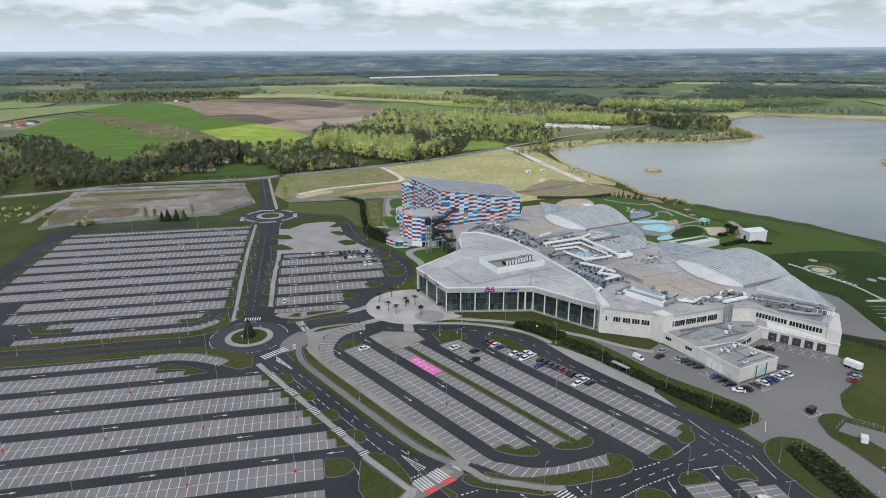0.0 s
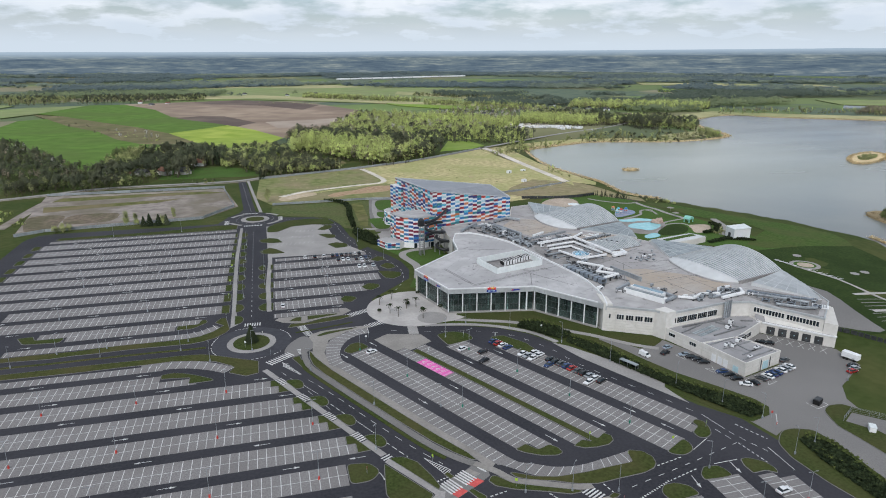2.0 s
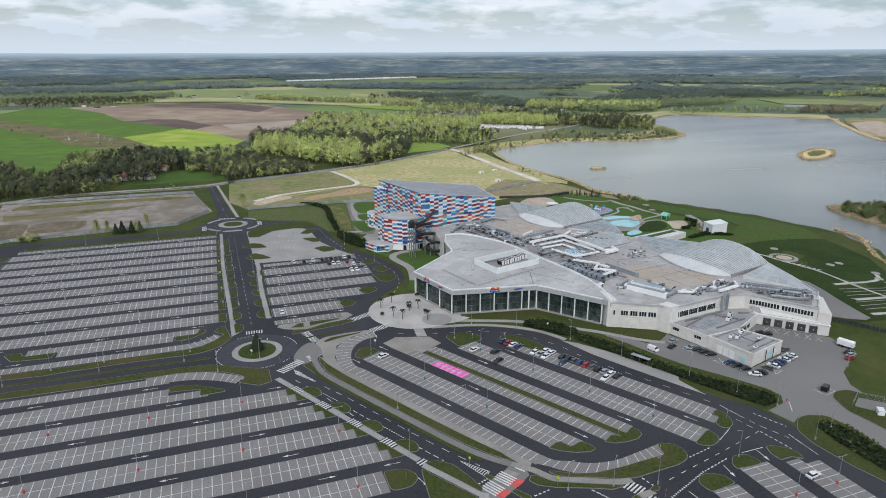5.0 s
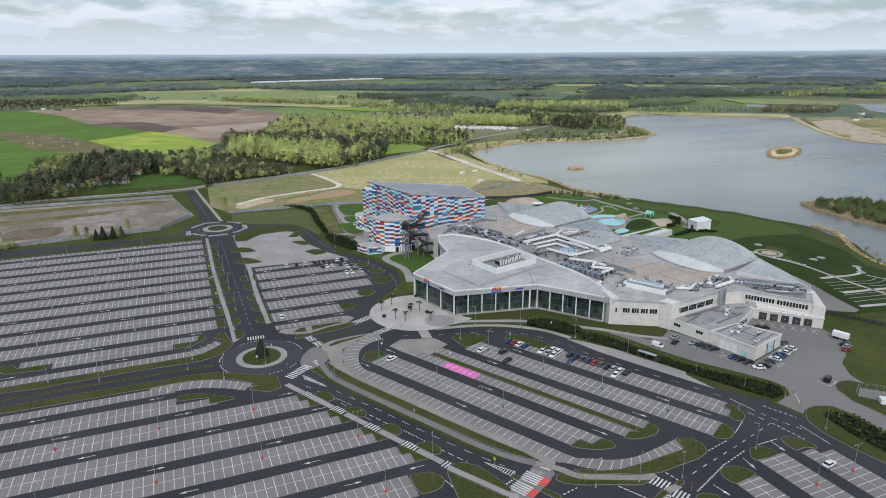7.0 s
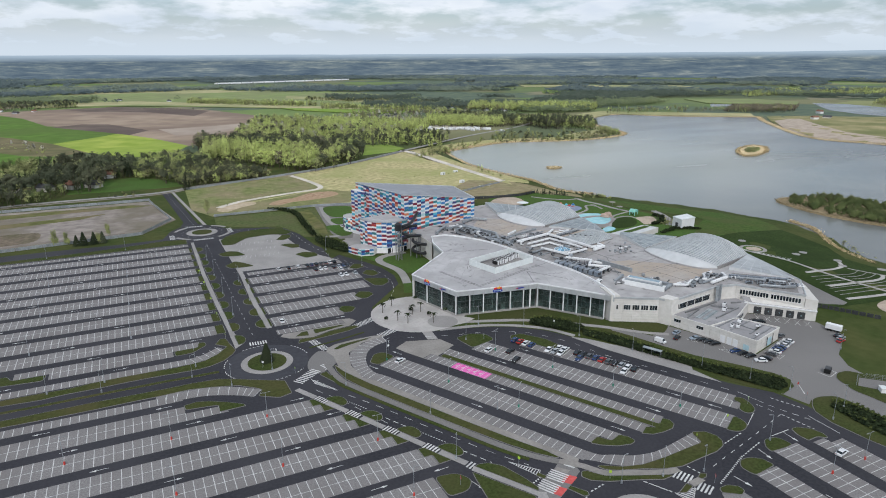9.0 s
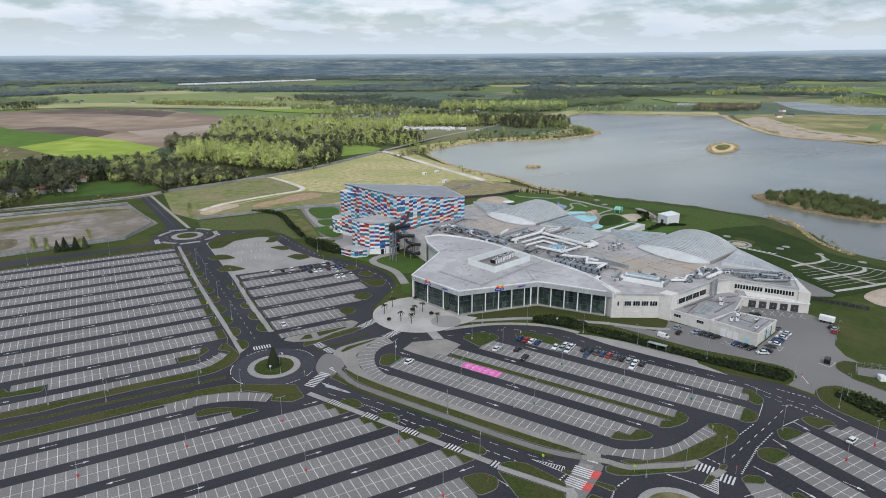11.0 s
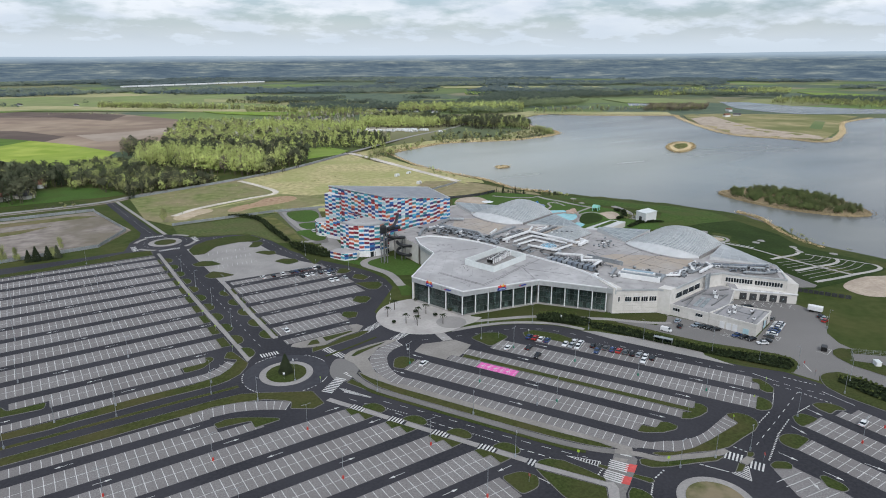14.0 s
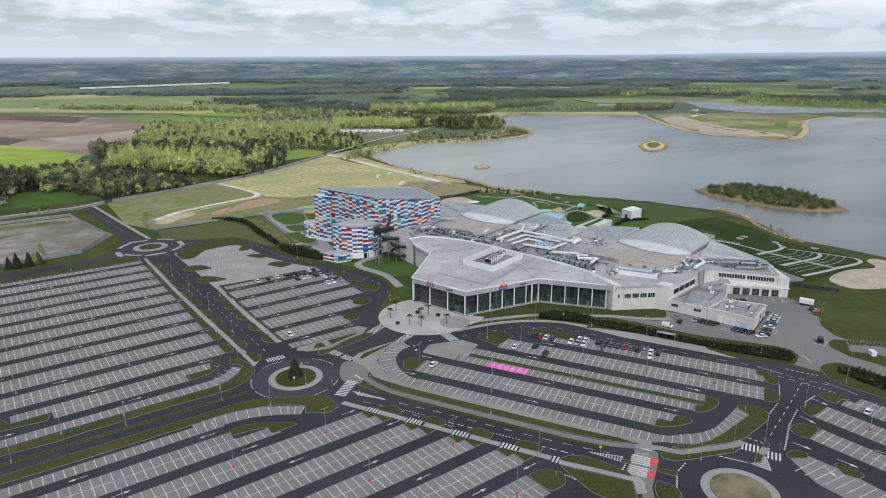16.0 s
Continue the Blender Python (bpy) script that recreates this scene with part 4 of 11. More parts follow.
def arrow(x, y, ang, size=1.0):
    """A lane arrow painted on the asphalt."""
    c, s = math.cos(radians(ang)), math.sin(radians(ang))
    tr = lambda u, v: (x + size * (c * u - s * v), y + size * (s * u + c * v))
    mark(tr(-2.4, 0), tr(0.7, 0), 0.19 * size)
    marks.setdefault(PAINT.name, (PAINT, [], []))
    _, vs, fs = marks[PAINT.name]
    k = len(vs)
    vs += [(*tr(0.7, 0.46), 0.035), (*tr(0.7, -0.46), 0.035), (*tr(2.4, 0), 0.035)]
    fs.append((k + 1, k + 2, k))


def zebra(p, q, width, bar=0.5, gap=0.5):
    """Crossing bars laid side by side from p to q; width is the length of each bar."""
    p, q = Vector(p), Vector(q)
    d = (q - p).normalized()
    nrm = Vector((-d.y, d.x)) * (width / 2)
    k, ln = 0.0, (q - p).length
    while k + bar <= ln:
        c = p + d * (k + bar / 2)
        mark(c - nrm, c + nrm, bar)
        k += bar + gap


# big north-western car park
LANES_A = [421.5 - 14.19 * k for k in range(12)]
bay_block(xy, -144, -36, LANES_A[0] + 2.2, LANES_A[0] + 7.0, False)
for k in range(11):
    left = -145.5 if k < 8 else -128.0
    right, rl = (-36.6 - 0.22 * k, None)
    if k == 10:
        bay_block(xy, -97, -56, LANES_A[11] + 2.2, LANES_A[10] - 2.2, a0_hi=-108, a1_hi=-46)
    else:
        bay_block(xy, left, right, LANES_A[k + 1] + 2.2, LANES_A[k] - 2.2)
bay_block(xy, -116, -50, LANES_A[11] - 7.0, LANES_A[11] - 2.2, False)
for k, yl in enumerate(LANES_A):
    for xa in (-128, -92, -56):
        arrow(xa + 9 * (k % 3), yl, 0 if k % 2 else 180)
# its edges
for k in range(9):
    ym = (LANES_A[k] + LANES_A[k + 1]) / 2
    island([(-150.3, ym - 4.6), (-146.2, ym - 4.2), (-146.2, ym + 4.2), (-150.3, ym + 4.6)], 1.6)
for k in range(11):
    ym = (LANES_A[k] + LANES_A[k + 1]) / 2
    if k < 10:
        island([(-36.6 - 0.22 * k, ym - 4.6), (-34.9, ym - 4.9), (-34.9, ym + 4.9), (-36.6 - 0.22 * k, ym + 4.6)], 0.7)
    island([(-32.5, ym - 5.2), (-30.4, ym - 4.6), (-28.9, ym - 2.2), (-28.7, ym + 1.2), (-29.8, ym + 4.0), (-32.6, ym + 5.2)], 0.8)
island([(-142, 430), (-36, 430), (-35.5, 441), (-48.2, 443.2), (-60, 440.8), (-74, 438.8), (-90, 436.8), (-142, 435.8)], 1.5, label="long grass verge between car park and road")
island([(-112, 269), (-98.5, 267.4), (-97.5, 272), (-108.5, 272.2), (-110, 276.5), (-116, 276)], 1.5)
island([(-55.5, 267.6), (-49, 268), (-43.5, 273), (-44, 276.3), (-46.6, 276.3), (-47, 272.2), (-55.5, 272.2)], 1.2)
slab("parking_bays", [(-50, 258.4), (-44, 260), (-37.5, 265.5), (-40, 269), (-45.5, 264.6), (-50, 263.2)], -0.05, 0.022, PAVERS, "paved bays along the curve of the lane", "parking bays")
for k in range(5):
    a0 = Vector((-49, 258.5)).lerp(Vector((-38, 265.8)), k / 4.5)
    mark(a0, a0 + Vector((-1.8, 4.4)), 0.20, GREYPAINT)
island([(-165, 253.6)] + [(-111.8, 253.6), (-98.1, 252.4), (-90.7, 253.1), (-83.0, 252.9), (-74.9, 253.2), (-66.4, 253.3), (-57.6, 252.9), (-48.3, 252.5), (-44.1, 253.4), (-39.3, 255.8), (-35.7, 259.9), (-34.0, 263.0), (-36.0, 276.2), (-38.2, 276.6), (-40.6, 272.0), (-36.8, 268.0), (-40.8, 262.7), (-46.2, 258.8), (-51.3, 258.1), (-56.1, 257.6), (-65.1, 258.1), (-73.7, 258.3), (-82.0, 258.1), (-90.1, 257.1), (-97.5, 257.5), (-104.7, 257.7), (-111.6, 257.6)] + [(-165, 257.4)], 0.6, VERGE, "long grass verge beside the access road")

island([(-17, 429), (-12, 438), (-2, 445), (11, 447), (24, 444), (28, 430), (23, 426), (13, 430), (-1, 428), (-11.0, 415.7), (-17.2, 416.7)], 1.5, label="grass verge between the hotel road and the upper lot")
band("footway", [(-20.6, 475.5), (-26.0, 539), (-31.2, 604)], 2.2, -0.05, 0.10, SIDEWALK, "pale footway beside the far road", "footway", per=3)
dashes([(-4, 450.5), (17, 443), (27, 428), (29.5, 400), (37, 362), (47, 337), (50.3, 318), (46.5, 300), (36, 283)], 0.16, 2.5, 3.5)
dashes([(-27.5, 478), (-32.5, 545), (-36.5, 604)], 0.16, 2.5, 4.0)
# access road and its median
MEDIAN = [(-165, 248.7)] + [(-112.1, 248.8), (-98.6, 248.3), (-83.8, 248.4), (-67.7, 248.2), (-59.0, 248.1), (-50.0, 247.6), (-42.4, 247.5)]
band("median_strip", MEDIAN, 1.1, -0.05, 0.14, VERGE, "narrow grass median in the access road", "median", per=4)
for off in (0.75, -0.75):
    for p, q in zip(MEDIAN, MEDIAN[1:]):
        mark((p[0], p[1] + off), (q[0], q[1] + off), 0.14, YELLOW)
island([(-165, 243.6)] + [(-112.4, 243.2), (-99.2, 243.1), (-84.8, 243.2), (-69.1, 242.7), (-60.7, 242.5), (-51.7, 242.6), (-43.1, 241.7), (-36.2, 238.1), (-30.0, 234.4)] + [(-22.6, 230.2), (-22.5, 220.6), (-27.0, 219.2), (-33.1, 223.5), (-31.3, 227.2)] + [(-32.5, 229.0), (-38.0, 233.8), (-46.5, 236.6), (-53.3, 238.1), (-62.1, 237.8), (-70.4, 237.9), (-85.8, 237.8), (-99.8, 238.2), (-112.7, 238.7)] + [(-165, 239.6)], 0.6, VERGE, "grass verge between road and car park")
# roundabout in front of the car parks
CX, CY = -25.3, 247.6


def roundabout(cx, cy, r_apron, r_turf, label, mat):
    root = thing("roundabout", cx, cy, 0, label=label, category="roundabout", kind="structure")
    bm = bmesh.new()
    prism(bm, circle(0, 0, r_apron), -0.05, 0.10)
    part("apron", bm, SIDEWALK, root, "pale paved apron ring")
    bm = bmesh.new()
    prism(bm, circle(0, 0, r_turf), 0.0, 0.30)
    part("turf", bm, mat, root, "grass centre of the roundabout")


slab("roundabout_lane", circle(CX, CY, 15.0, 64), -0.3, 0.008, NEWASPHALT, "newer blue-grey asphalt lane round the roundabout", "road")
for lo_a, hi_a in ((148, 176), (-176, -138), (-90, -70), (-58, -44), (4, 44), (84, 116)):
    arc = [(CX + 15.2 * math.cos(radians(lo_a + (hi_a - lo_a) * i / 12)), CY + 15.2 * math.sin(radians(lo_a + (hi_a - lo_a) * i / 12))) for i in range(13)]
    dashes(arc, 0.3, 1.0, 0.55)
roundabout(CX, CY, 9.4, 7.0, "roundabout with a pale paved ring and a grass centre", GRASS)
roundabout(-24.6, 455.5, 9.6, 6.2, "small far roundabout with a grass centre", GRASS)
roundabout(40.0, 120.5, 9.6, 7.3, "roundabout with a worn grass centre", surface("worn_grass", (0.06, 0.075, 0.022), (0.105, 0.115, 0.038), 1.0, 0.9, 0.12, coarse_c=(0.28, 0.22, 0.15), coarse_amt=0.7))

for a0 in (28, 118, 205, 298):
    arc = [(-24.6 + 17.5 * math.cos(radians(a0 + d)), 455.5 + 17.5 * math.sin(radians(a0 + d))) for d in (0, 12, 24, 36)]
    band("footway", arc, 2.2, -0.05, 0.10, SIDEWALK, "pale footway curving round the far roundabout", "footway", per=3)
zebra((-31.5, 437.5), (-19.5, 437.5), 3.0, 0.5, 0.5), zebra((-33, 473.5), (-22, 472.5), 3.0, 0.5, 0.5)
zebra((-7.5, 459), (-7.5, 447), 3.0, 0.5, 0.5), zebra((-43, 455), (-43, 444), 3.0, 0.5, 0.5)
dashes([(-24.6 + 12.4 * math.cos(radians(d)), 455.5 + 12.4 * math.sin(radians(d))) for d in range(0, 361, 20)], 0.15, 1.5, 2.5, per=2)
# boulevard footways and lots D
slab("footway", [(-34.0, 264.5), (-31.0, 267.5), (-32.2, 284), (-32.8, 320), (-33.2, 365), (-32.2, 432), (-33.9, 432), (-35.0, 366), (-34.7, 320), (-34.0, 284)], -0.05, 0.10, SIDEWALK, "long pale footway beside the boulevard", "footway")
slab("footway", [(-19.0, 279), (-16.9, 279), (-17.0, 312), (-15.2, 354), (-15.6, 432), (-17.4, 432), (-17.4, 354), (-19.2, 312)], -0.05, 0.10, SIDEWALK, "long pale footway beside the boulevard", "footway")
dashes([(-25.6, 275), (-25.6, 425)], 0.15, 2.0, 4.0)
LANES_D = [350.4 - 14.6 * k for k in range(6)]
bay_block(xy, -13.6, 37, LANES_D[0] + 2.2, LANES_D[0] + 7.0, False)
for k, right in enumerate((39, 39, 37.5, 28, 15)):
    bay_block(xy, -14.4 - 0.3 * k, right, LANES_D[k + 1] + 2.2, LANES_D[k] - 2.2)
bay_block(xy, -16.2, 12, LANES_D[5] - 6.8, LANES_D[5] - 2.2, False)
for k, yl in enumerate(LANES_D):
    arrow(-8, yl, 0 if k % 2 else 180)
    arrow(12, yl, 0 if k % 2 else 180)
    if k:
        ym = yl + 7.3
        island([(-22.6, ym + 1.6), (-22.6, ym - 1.6), (-21.4, ym - 4.0), (-19.1, ym - 5.0), (-18.8, ym + 5.0), (-21, ym + 4.2)], 0.9)
        island([(-16.3 - 0.2 * k, ym - 4.4), (-14.6 - 0.3 * k, ym - 4.4), (-14.4 - 0.3 * k, ym + 4.4), (-16.1 - 0.2 * k, ym + 4.4)], 0.5)
for pts in ([(37.3, 341.3), (41.9, 347.5), (45.6, 345.3), (46.1, 340.4), (41.0, 337.9)], [(40.5, 329.5), (44.7, 334.5), (48.4, 331.1), (48.6, 325.5), (44.0, 323.1)], [(38.2, 321.6), (44.6, 319.7), (49.7, 316.5), (48.6, 311.1), (43.8, 307.2), (39.8, 309.7)], [(26.1, 299.9), (30.4, 304.3), (35.0, 301.5), (35.3, 297.7), (30.3, 293.8), (27.6, 295.5)], [(14.1, 286.0), (16.8, 289.8), (21.1, 287.2), (22.0, 285.0), (18.8, 280.8), (15.3, 281.4)]):
    island(pts, 1.0)
slab("parking_yard", [(-20, 361), (37, 358), (30, 372), (23.5, 392), (21.5, 420), (17, 432), (-10, 428), (-15.5, 421), (-15.5, 361)], -0.05, 0.02, SIDEWALK, "open paved yard of worn pale bays", "paved yard")
for p in ([(-22.3, 399.3), (-15.8, 402.7), (-10.9, 399.7), (-8.1, 390.5), (-14.5, 390.7), (-20.8, 393.5)], [(-22.0, 374.6), (-15.9, 380.9), (-11.9, 376.2), (-7.5, 367.9), (-14.1, 367.5), (-20.3, 369.2)]):
    island(p, 1.5)
for p in ([(14.2, 415.6), (21, 426), (25, 424), (24.7, 418.1), (18.9, 412.7)], [(13.9, 403.0), (19.6, 403.7), (24.9, 399.0), (23.6, 392.9), (18.9, 393.1)], [(17.3, 379.7), (23.4, 382.3), (29.4, 377.4), (28.9, 371.3), (21.7, 369.6)]):
    island(p, 1.5)
for j in range(3):
    for i in range(9):
        mark((-12 + 2.6 * i + j, 384 + 14 * j), (-10.6 + 2.6 * i + j, 389 + 14 * j), 0.15, GREYPAINT)

# lower car park in the foreground
LANES_B = [229.3 - 13.7 * k for k in range(10)]
bay_block(xy, -160, -56, LANES_B[0] + 2.2, LANES_B[0] + 7.0, False)
BEND = ([(-64.2, 232.8), (-56.9, 232.4), (-48.4, 231.3), (-40.3, 227.7), (-34.6, 223.8)], [(-63.8, 238.3), (-55.8, 237.9), (-47.0, 236.9), (-38.8, 233.2), (-31.3, 227.7)])
bay_block(xy, -160, -43.5, LANES_B[1] + 2.2, LANES_B[0] - 2.2, a1_hi=-56)
island([(-56.1, 227.9), (-52.0, 228.6), (-48.1, 227.2), (-43.1, 224.1), (-38.3, 220.4), (-37.8, 218.9), (-39.3, 218.8), (-46.2, 218.7), (-46.0, 223.2), (-51.3, 224.1), (-55.8, 224.6)], 0.7)
ENDS_B = [(-16.4, -18.9), (-9.5, -12.0), (-2.5, -5.0), (4.4, 1.9), (0.4, 0.4), (0.4, 0.4), (0.4, 0.4), (0.4, 0.4)]
for k, (lo, hi) in enumerate(ENDS_B):
    bay_block(xy, -160, lo, LANES_B[k + 2] + 2.2, LANES_B[k + 1] - 2.2, a1_hi=hi)
for k, yl in enumerate(LANES_B):
    for xa in (-96, -62, -30):
        arrow(xa + 8 * (k % 3), yl, 0 if k % 2 else 180)


def nline(n, y):
    """x on the line across the main road at n, for that y."""
    return (n - UX * y) / -UY


for k in range(4):
    ytop, ybot = LANES_B[k + 1] - 2.2, LANES_B[k + 2] + 2.2
    lo, hi = ENDS_B[k]
    mid = (ytop + ybot) / 2
    west = [(hi + 0.05, ytop), (hi + 0.05, mid), (lo + 0.05, mid), (lo + 0.05, ybot), (nline(82.2, ybot + 0.3), ybot + 0.3), (nline(82.2, ytop - 0.2), ytop - 0.2)]
    if area(ccw(west)) > 3:
        island(west, 0.4)
    east = [(nline(84.4, ytop - 1.0), ytop - 1.0), (nline(88.8, ytop - 1.2), ytop - 1.2), (nline(88.8, mid), mid), (nline(87.0, ybot + 1.4), ybot + 1.4), (nline(84.4, ybot + 0.6), ybot + 0.6)]
    island(east, 2.2)
for s0, s1 in ((-207, -198), (-192.5, -183.2), (-177, -167.6), (-161.8, -152.2), (-146.4, -137)):
    left, right = sn(s0, 81.4), sn(s1, 81.4)
    slab("footway", [sn(s0, 82.3), sn(s1, 82.3), sn(s1, 84.3), sn(s0, 84.3)], -0.05, 0.11, SIDEWALK, "pale footway along the main road", "footway")
for s0 in (-197.6, -182.8, -167.2, -151.8, -136.5):
    zebra(sn(s0, 83.3), sn(s0 + 5.2 if s0 > -140 else s0 + 5.0, 83.3), 3.0, 0.55, 0.5)
island([(0.6, LANES_B[5] - 2.2), (7, 157.5), (9.5, 153), (6.5, 149.4), (0.6, 149.4)], 2.0)
island([(12.6, 157.8), (14.1, 158.3), (16.8, 157.7), (19.9, 154.6), (22.3, 147.7), (23.5, 142.4), (22.6, 141.0)], 0.8, label="lawn between the main road and the footway")
slab("footway", [(12.6, 158.1), (22.5, 140.9), (24.0, 139.9), (23.2, 137.5), (20.0, 134.3), (17.7, 135.7), (21.3, 139.7), (11.2, 156.6)], -0.05, 0.11, SIDEWALK, "pale footway along the main road", "footway")
island([(10.9, 156.2), (21.0, 139.6), (16.4, 134.5), (11.8, 133.7), (8.9, 142.9), (10.2, 152.6)], 1.0, label="triangular lawn beside the footway")
arrow(4, 160.8, 180), arrow(9.5, 150.5, -72, 1.1), arrow(8.6, 153.5, 108, 1.1)

# main road
band("grass_strip", [sn(-205, 97.0), sn(-200, 95.2), sn(-192, 94.2), sn(-150, 94.1), sn(-133, 94.3), sn(-124, 95.2)], 1.3, -0.05, 0.14, GRASS, "thin grass strip beside the main road", "verge")
band("footway", [sn(-214, 103.5), sn(-209, 100.8), sn(-202, 97.8), sn(-192, 96.3), sn(-150, 96.2), sn(-133, 96.4), sn(-123, 97.6), sn(-115.5, 99.8)], 2.3, -0.05, 0.10, GREYWALK, "grey footway along the main road", "footway")
island([sn(-210, 103.6), sn(-203, 102.2), sn(-190, 101.2), sn(-150, 101.1), sn(-133, 101.3), sn(-122, 101.8), sn(-117.5, 101.2), sn(-118.5, 100.2), sn(-124, 98.9), sn(-133, 97.9), sn(-150, 97.5), sn(-190, 97.5), sn(-199, 98.4), sn(-206, 100.9)], 0.4, VERGE, "long olive grass verge along the car park")
dashes([(-6.0, 210.8), (2.0, 196.7), (10.8, 179.2), (19.5, 163.0), (26.5, 151.7)], 0.16, 3.0, 3.0)
dashes([(-14.7, 218.7), (-8.2, 206.3), (-0.1, 187.7)], 0.16, 3.0, 3.0)
dashes([(-8.7, 209.1), (-3.5, 199.7)], 0.3, 0.5, 0.5)
dashes([(-1.6, 195.0), (1.6, 188.8), (4.8, 182.5)], 0.25, 2.0, 1.2)
dashes([(5.9, 181.1), (11.0, 171.3)], 0.3, 0.5, 0.5)
dashes([(13.1, 166.3), (17.9, 157.3)], 0.25, 2.0, 1.2)
HATCH = [(22.2, 155.6), (28.0, 148.4), (26.1, 146.6)]
mark(HATCH[0], HATCH[1], 0.2), mark(HATCH[0], HATCH[2], 0.2), mark(HATCH[1], HATCH[2], 0.2)
for k in range(2, 12):
    mark(lerp_pt(HATCH[0], HATCH[1], k / 12 + 0.04), lerp_pt(HATCH[0], HATCH[2], k / 12), 0.28)
HATCH = [(-8.3, 215.2), (-14.3, 227.1), (-14.2, 223.8)]
mark(HATCH[0], HATCH[1], 0.2), mark(HATCH[0], HATCH[2], 0.2)
for k in range(5, 12):
    mark(lerp_pt(HATCH[0], HATCH[1], k / 12 + 0.04), lerp_pt(HATCH[0], HATCH[2], k / 12), 0.28)
dashes([(26.4, 145.8), (22.9, 144.5)], 0.5, 0.5, 0.5)
zebra(sn(-210.5, 86.8), sn(-212.5, 98), 4.0, 0.55, 0.55)
# raised crossing with red cycle lane
slab("crossing_table", [(35.0, 149.4), (37.8, 146.0), (37.5, 143.3), (31.8, 139.7), (26.5, 136.8), (22.5, 140.3), (22.2, 142.3), (27.7, 145.1), (31.8, 147.3)], -0.05, 0.025, YARDPAVE, "paved crossing table", "crossing")
slab("footway", [(22.7, 140.6), (26.5, 136.8), (23.3, 135.2), (19.6, 131.8), (17.1, 133.6), (21.1, 137.3)], -0.05, 0.05, GREYWALK, "grey footway leading from the crossing", "footway")
slab("crossing_table", [(33.0, 147.5), (35.3, 144.8), (33.7, 144.0), (31.5, 146.9)], -0.05, 0.03, TANPAVE, "tan tactile paving at the crossing", "crossing")
for p, q in ([(32.4, 145.3), (28.2, 142.8)], [(27.8, 142.7), (23.5, 140.5)]):
    zebra(p, q, 5.2, 0.5, 0.42)
for pts in ([(33.3, 143.7), (35.2, 141.5), (31.9, 139.7), (30.3, 141.7)], [(28.2, 140.7), (29.8, 138.7), (26.6, 136.9), (25.3, 138.8)]):
    slab("red_crossing_field", pts, -0.05, 0.032, REDPAINT, "red painted cycle crossing", "road marking")
zebra(*[(37.0, 147.8), (35.1, 146.6)], 4.6, 0.6, 0.5)
island([(31.2, 139.5), (33.9, 135.4), (33.4, 134.0), (31.8, 134.2), (29.8, 138.8)], 0.3, label="narrow grass median behind the crossing")
island([(26.8, 147.9), (28.2, 145.4), (26.7, 144.5), (25.5, 147.0)], 0.3, label="small grass nose before the crossing")
island([(26.4, 136.1), (27.9, 133.6), (28.1, 130.6), (26.0, 127.8), (20.6, 129.8), (20.8, 132.0), (23.7, 134.9)], 0.8, label="lawn beside the southern roundabout")

# fan-shaped car park in front of the entrance
bay_block(sn, -190, -111.7, 103.9, 108.7, False)
bay_block(sn, -196.5, -113, 113.4, 122.8, a1_hi=-108)
bay_block(sn, -187, -102.8, 127.6, 132.3, False)
bay_block(sn, -184, -101, 135.3, 140.1, False)
bay_block(sn, -177, -83, 144.8, 154.0)
bay_block(sn, -164, -83.4, 158.8, 167.6, a0_hi=-150, a1_hi=-85.9)
slab("pink_bays", [sn(-174.6, 127.7), sn(-159.6, 127.7), sn(-159.6, 132.2), sn(-174.6, 132.2)], -0.05, 0.031, PINK, "bright pink painted family parking bays", "parking bays")
for k in range(5):
    c = sn(-173.0 + 2.5 * k, 130.0)
    mark(sn(-173.6 + 2.5 * k, 129.6), sn(-172.6 + 2.5 * k, 130.4), 0.5, PAINT, 0.040)
    mark(sn(-172.1 + 2.5 * k, 127.8), sn(-172.1 + 2.5 * k, 132.1), 0.12, PAINT, 0.040)
# curved bays at both ends
def curved_bays(inner, outer, label):
    pin, pout = smooth_path(inner, 8), smooth_path(outer, 8)
    bm = bmesh.new()
    ra = [(bm.verts.new((*p, 0.027)), bm.verts.new((*q, 0.027))) for p, q in zip(pin, pout)]
    for (a0, b0), (a1, b1) in zip(ra, ra[1:]):
        bm.faces.new((a0, a1, b1, b0))
    bmesh.ops.recalc_face_normals(bm, faces=bm.faces)
    if sum(f.normal.z for f in bm.faces) < 0:
        bmesh.ops.reverse_faces(bm, faces=bm.faces)
    geom = bmesh.ops.extrude_face_region(bm, geom=bm.faces[:])["geom"]
    for v in geom:
        if isinstance(v, bmesh.types.BMVert):
            v.co.z = -0.05
    tagged(part("parking_bays", bm, PAVERS), label, "parking bays", "rows of parking bays", "structure")
    run = 0.0
    for i in range(1, len(pin)):
        run += (Vector(pout[i]) - Vector(pout[i - 1])).length
        if run > 2.6:
            run = 0.0
            mark(pin[i], pout[i], 0.20, GREYPAINT)


curved_bays([sn(-113, 108.7), sn(-109, 109.2), (51, 145), (56, 142.2), (63, 141), (71, 142), (79.3, 143.4)], [sn(-113, 103.9), (44.0, 145.2), (47, 142), (52, 138.6), (60, 136.6), (70, 136.9), (80.3, 139.6)],
             "paved bays fanning round the end of the lane")
curved_bays(*BEND, "paved bays along the bend of the lane")
curved_bays([sn(-190, 108.7), (7.4, 223), (7.6, 231), (11, 239), (16, 243.3), (21, 244.6)], [sn(-190, 103.9), (2.6, 220), (2.0, 231), (4.6, 241), (12, 247.4), (21, 249.6)], "paved bays fanning round the head of the lane")
